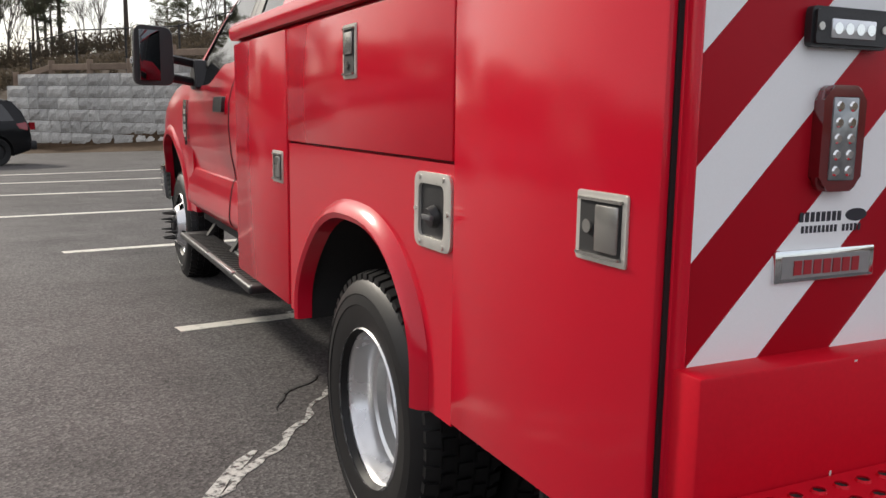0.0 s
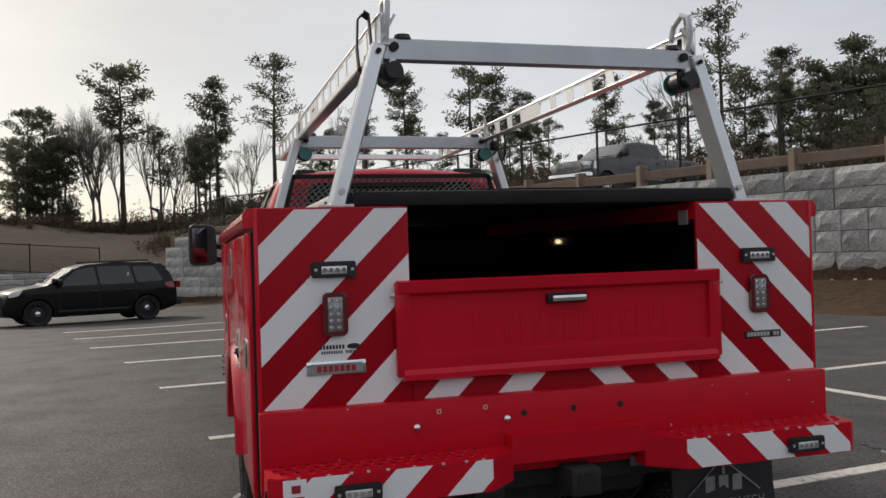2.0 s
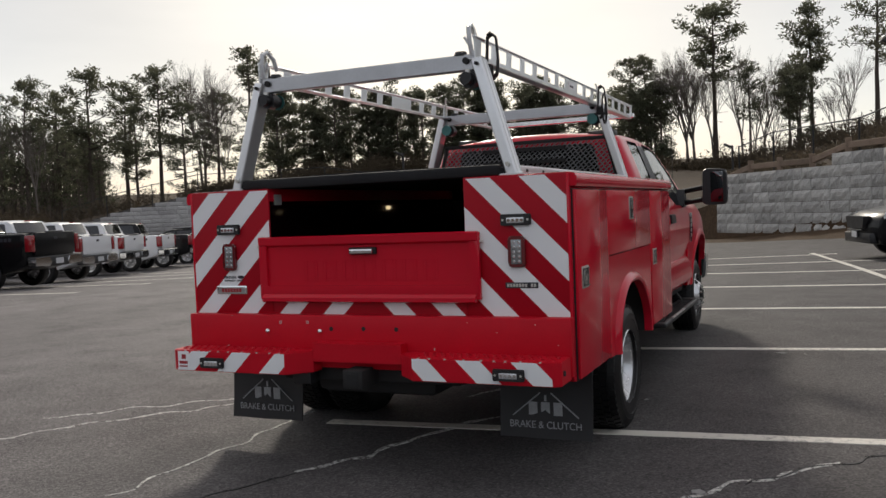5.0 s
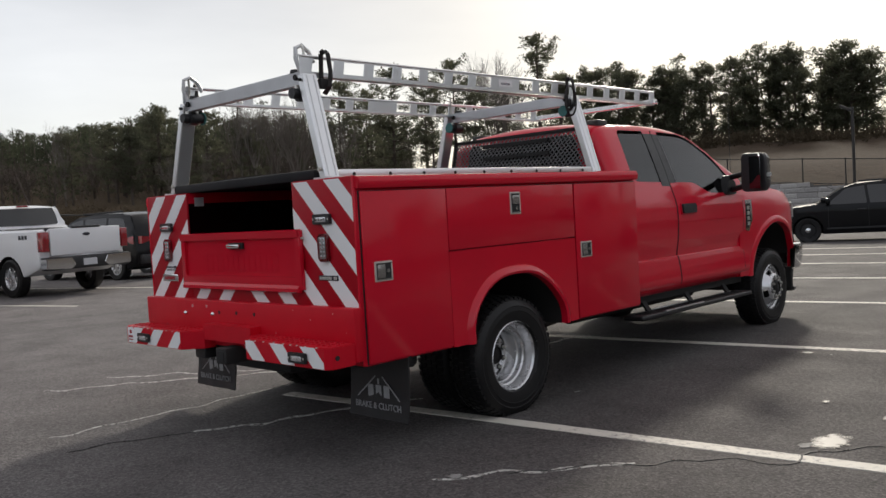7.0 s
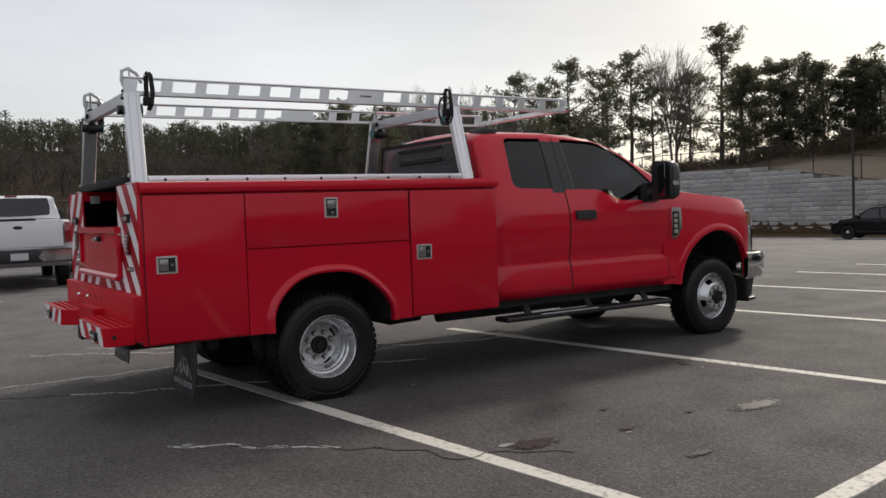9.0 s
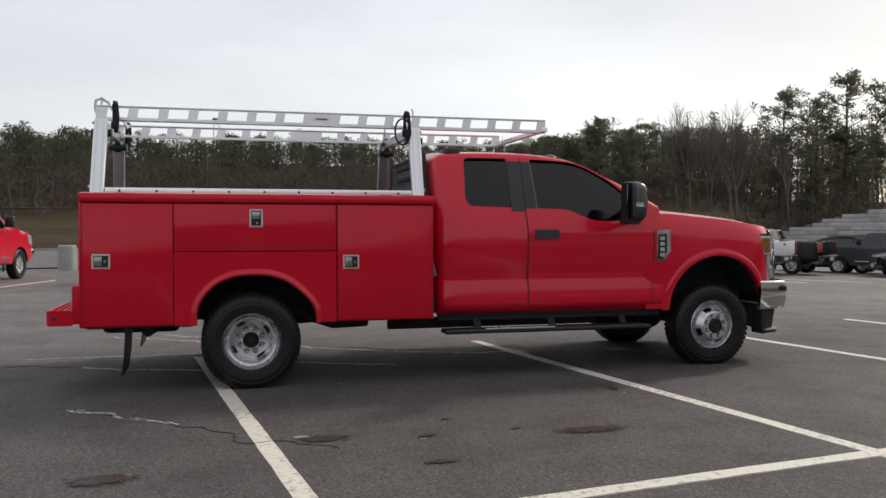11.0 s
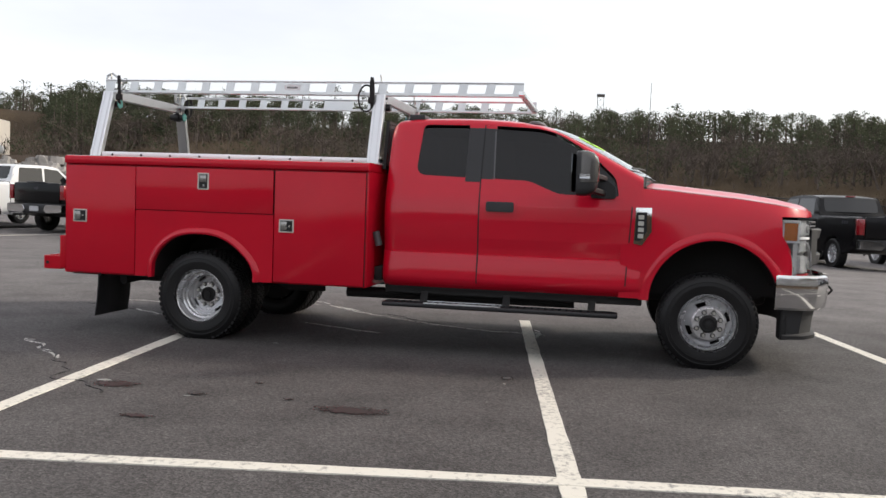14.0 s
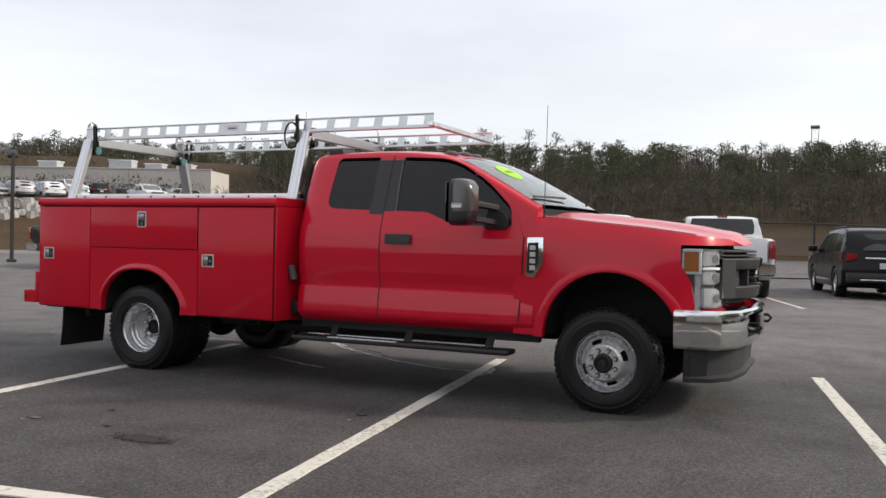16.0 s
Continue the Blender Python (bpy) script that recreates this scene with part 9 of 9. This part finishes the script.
# the upper terrace: rocks and kerb along its bank, parked stock, a flat building, masts beyond the woods
BEIGE = surface("beige_wall_panel", (0.60, 0.56, 0.51), 0.85, grain=(6, 0.15), stain=(0.3, 0.3), bump=0.004)
ROOF_GREY = surface("grey_roof_unit", (0.52, 0.53, 0.54), 0.7, grain=(8, 0.2), stain=(1, 0.3))
GARAGE = surface("white_garage_door", (0.62, 0.62, 0.60), 0.6, grain=(8, 0.1), stain=(1, 0.2))
ROCK = random_tone(surface("grey_bank_rock", (0.42, 0.40, 0.38), 0.95, grain=(6, 0.4), stain=(1, 0.4)), 0.65, 1.15, True)
TOWER = surface("galvanised_tower", (0.34, 0.35, 0.37), 0.6, grain=(4, 0.2), stain=(0.5, 0.2))


def polar(deg, r):
    return r * math.sin(radians(deg)), r * math.cos(radians(deg))


def bank_rocks():
    rng = random.Random(8)
    s = Soup()
    for _ in range(900):
        deg = rng.uniform(-150, -108)
        rw = ground_profile(deg)[2][0]
        x, y = polar(deg, rw + rng.gauss(0, 0.5))
        z, k = ground_height(x, y), rng.uniform(0.2, 0.5)
        base = len(s.v)
        for a in range(6):
            t = a * math.pi / 3 + rng.uniform(-0.3, 0.3)
            s.v.append((x + k * math.cos(t) * rng.uniform(0.8, 1.2), y + k * math.sin(t) * rng.uniform(0.8, 1.2), z - 0.15))
        for a in range(6):
            t = a * math.pi / 3
            s.v.append((x + 0.65 * k * math.cos(t), y + 0.65 * k * math.sin(t), z + k * rng.uniform(0.5, 0.9)))
        for a in range(6):
            s.f.append((base + a, base + (a + 1) % 6, base + 6 + (a + 1) % 6, base + 6 + a))
        s.f.append(tuple(range(base + 6, base + 12)))
    tagged(s.object("bank_rocks", ROCK), "grey rocks along the terrace edge", "rocks", kind="stuff")


def kerb():
    bm = bmesh.new()
    pts = []
    for i in range(130):
        deg = -152 + 96 * i / 129
        pts.append((*polar(deg, ground_profile(deg)[1][0] - 0.1), 0.04))
    for p, q in zip(pts, pts[1:]):
        add_beam(bm, p, q, 0.18, 0.24)
    tagged(part("kerb", bm, CONCRETE, smooth=0), "pale concrete kerb round the asphalt lot", "kerb", kind="structure")


def flat_building():
    a, b = Vector((-82, -68.5, 0)), Vector((-72, -95, 0))
    z0, top = 4.4, 9.5
    m = pose(b.x, b.y, z0, 0, 0, math.degrees(math.atan2(a.y - b.y, a.x - b.x)))
    L = (a - b).length
    h = top - z0
    g = thing("flat_building", "low beige flat-roofed building with two garage doors", "building", m)
    bays = ((17.2, 19.6), (21.7, 23.4))
    xs = [0.0] + [q for bay in bays for q in bay] + [L]
    for i in range(0, len(xs), 2):
        part("wall", box(xs[i], xs[i + 1], -0.4, 0.0, -1, h), BEIGE, g)
    for x0, x1 in bays:
        part("wall", box(x0, x1, -0.4, 0.0, 3.1, h), BEIGE, g)
    part("wall", box(-0.4, 0.0, -0.4, 7, -1, h), BEIGE, g)
    part("wall", box(L, L + 0.4, -0.4, 7, -1, h), BEIGE, g)
    part("wall", box(0, L, 6.6, 7, -1, h), BEIGE, g)
    part("roof", box(0, L, 0, 6.6, h - 0.5, h - 0.3), ROOF_GREY, g, "flat grey roof")
    part("coping", box(-0.5, L + 0.5, -0.5, -0.3, h, h + 0.18, 0.02, 1), ROOF_GREY, g)
    for x0, x1 in bays:
        d = part("garage_door", box(x0, x1, -0.2, -0.12, -0.2, 3.1), GARAGE, g, "white sectional garage door")
        for k in range(5):
            part("door_panel", box(x0 + 0.08, x1 - 0.08, -0.24, -0.2, 0.08 + 0.6 * k, 0.6 + 0.6 * k, 0.02, 1), GARAGE if k not in (2, 3) else PRIVACY, d)
        part("awning", box(x0 - 0.2, x1 + 0.2, -0.55, -0.4, 3.12, 3.24, 0.02, 1), ROOF_GREY, g)
    for x, y, k in ((4, 2.5, 1.0), (14, 2, 1.2), (18.5, 3, 0.9), (23, 2.5, 0.8)):
        u = part("roof_unit", box(x, x + 2.6 * k, y, y + 1.8, h - 0.3, h + 1.1 * k, 0.04, 1), ROOF_GREY, g, "boxy grey roof ventilation unit")
        part("unit_cap", box(x - 0.1, x + 2.6 * k + 0.1, y - 0.1, y + 1.9, h + 1.1 * k, h + 1.1 * k + 0.12, 0.02, 1), CAR_WHITE, u)


def lattice_tower(x, y, top):
    z = ground_height(x, y)
    t = thing("radio_tower", "grey steel lattice tower above the woods", "tower", pose(x, y, z))
    h = top - z
    c = [(-0.9, -0.5), (0.9, -0.5), (0.0, 1.0)]
    for p in c:
        part("leg", tube((*p, 0), (*p, h), 0.09, 0.07, 6), TOWER, t)
    k = int(h / 1.8)
    br = bmesh.new()
    for i in range(k):
        for a in range(3):
            p, q = c[a], c[(a + 1) % 3]
            add_tube(br, (*p, i * 1.8), (*q, (i + 1) * 1.8), 0.04, seg=4)
    part("lattice", br, TOWER, t)
    part("crown_platform", box(-2.0, 2.0, -0.7, 1.2, h - 0.3, h, 0.02, 1), TOWER, t)


bank_rocks()
kerb()
flat_building()
lattice_tower(-205, 0.3, 28.5)
silver_suv = vehicle("parked_suv", "suv", CAR_SILVER, "silver sport utility in the upper lot", "SUV", "alloy", pose(*polar(-131, 82), ground_height(*polar(-131, 82)), 0, 0, 40), "stock cars on the terrace")
blue_car = vehicle("parked_car", "saloon", CAR_BLUE, "dark blue saloon in the upper lot", "car", "alloy", pose(*polar(-132, 90), ground_height(*polar(-132, 90)), 0, 0, 40), "stock cars on the terrace")
stock = random.Random(17)
models = [white_truck, white_suv, black_truck, silver_suv, saloon, explorer, white_suv, blue_car, white_truck, red_truck]
for row in range(3):
    for i in range(9):
        deg = -132.5 - 1.6 * i
        if stock.random() < 0.12 or (row > 1 and i > 6):
            continue
        x, y = polar(deg + stock.uniform(-0.15, 0.15), 82 + 8 * row)
        src = stock.choice(models)
        c = copy_thing(src, pose(x, y, ground_height(x, y), 0, 0, -deg + stock.choice((0, 180)) + 18))
        c["group"] = "stock cars on the terrace"
        kind, tone = src["category"], "white" if src in (white_truck, white_suv) else "black" if src in (black_truck, explorer) else "red" if src is red_truck else "blue" if src is blue_car else "silver"
        c["label"] = tone + " " + kind + " parked in rows on the upper terrace"

# the near wall's blocks
block_wall("wall_east", NEAR_SEEN, near_top, -0.22, "light grey rock-faced concrete block retaining wall")
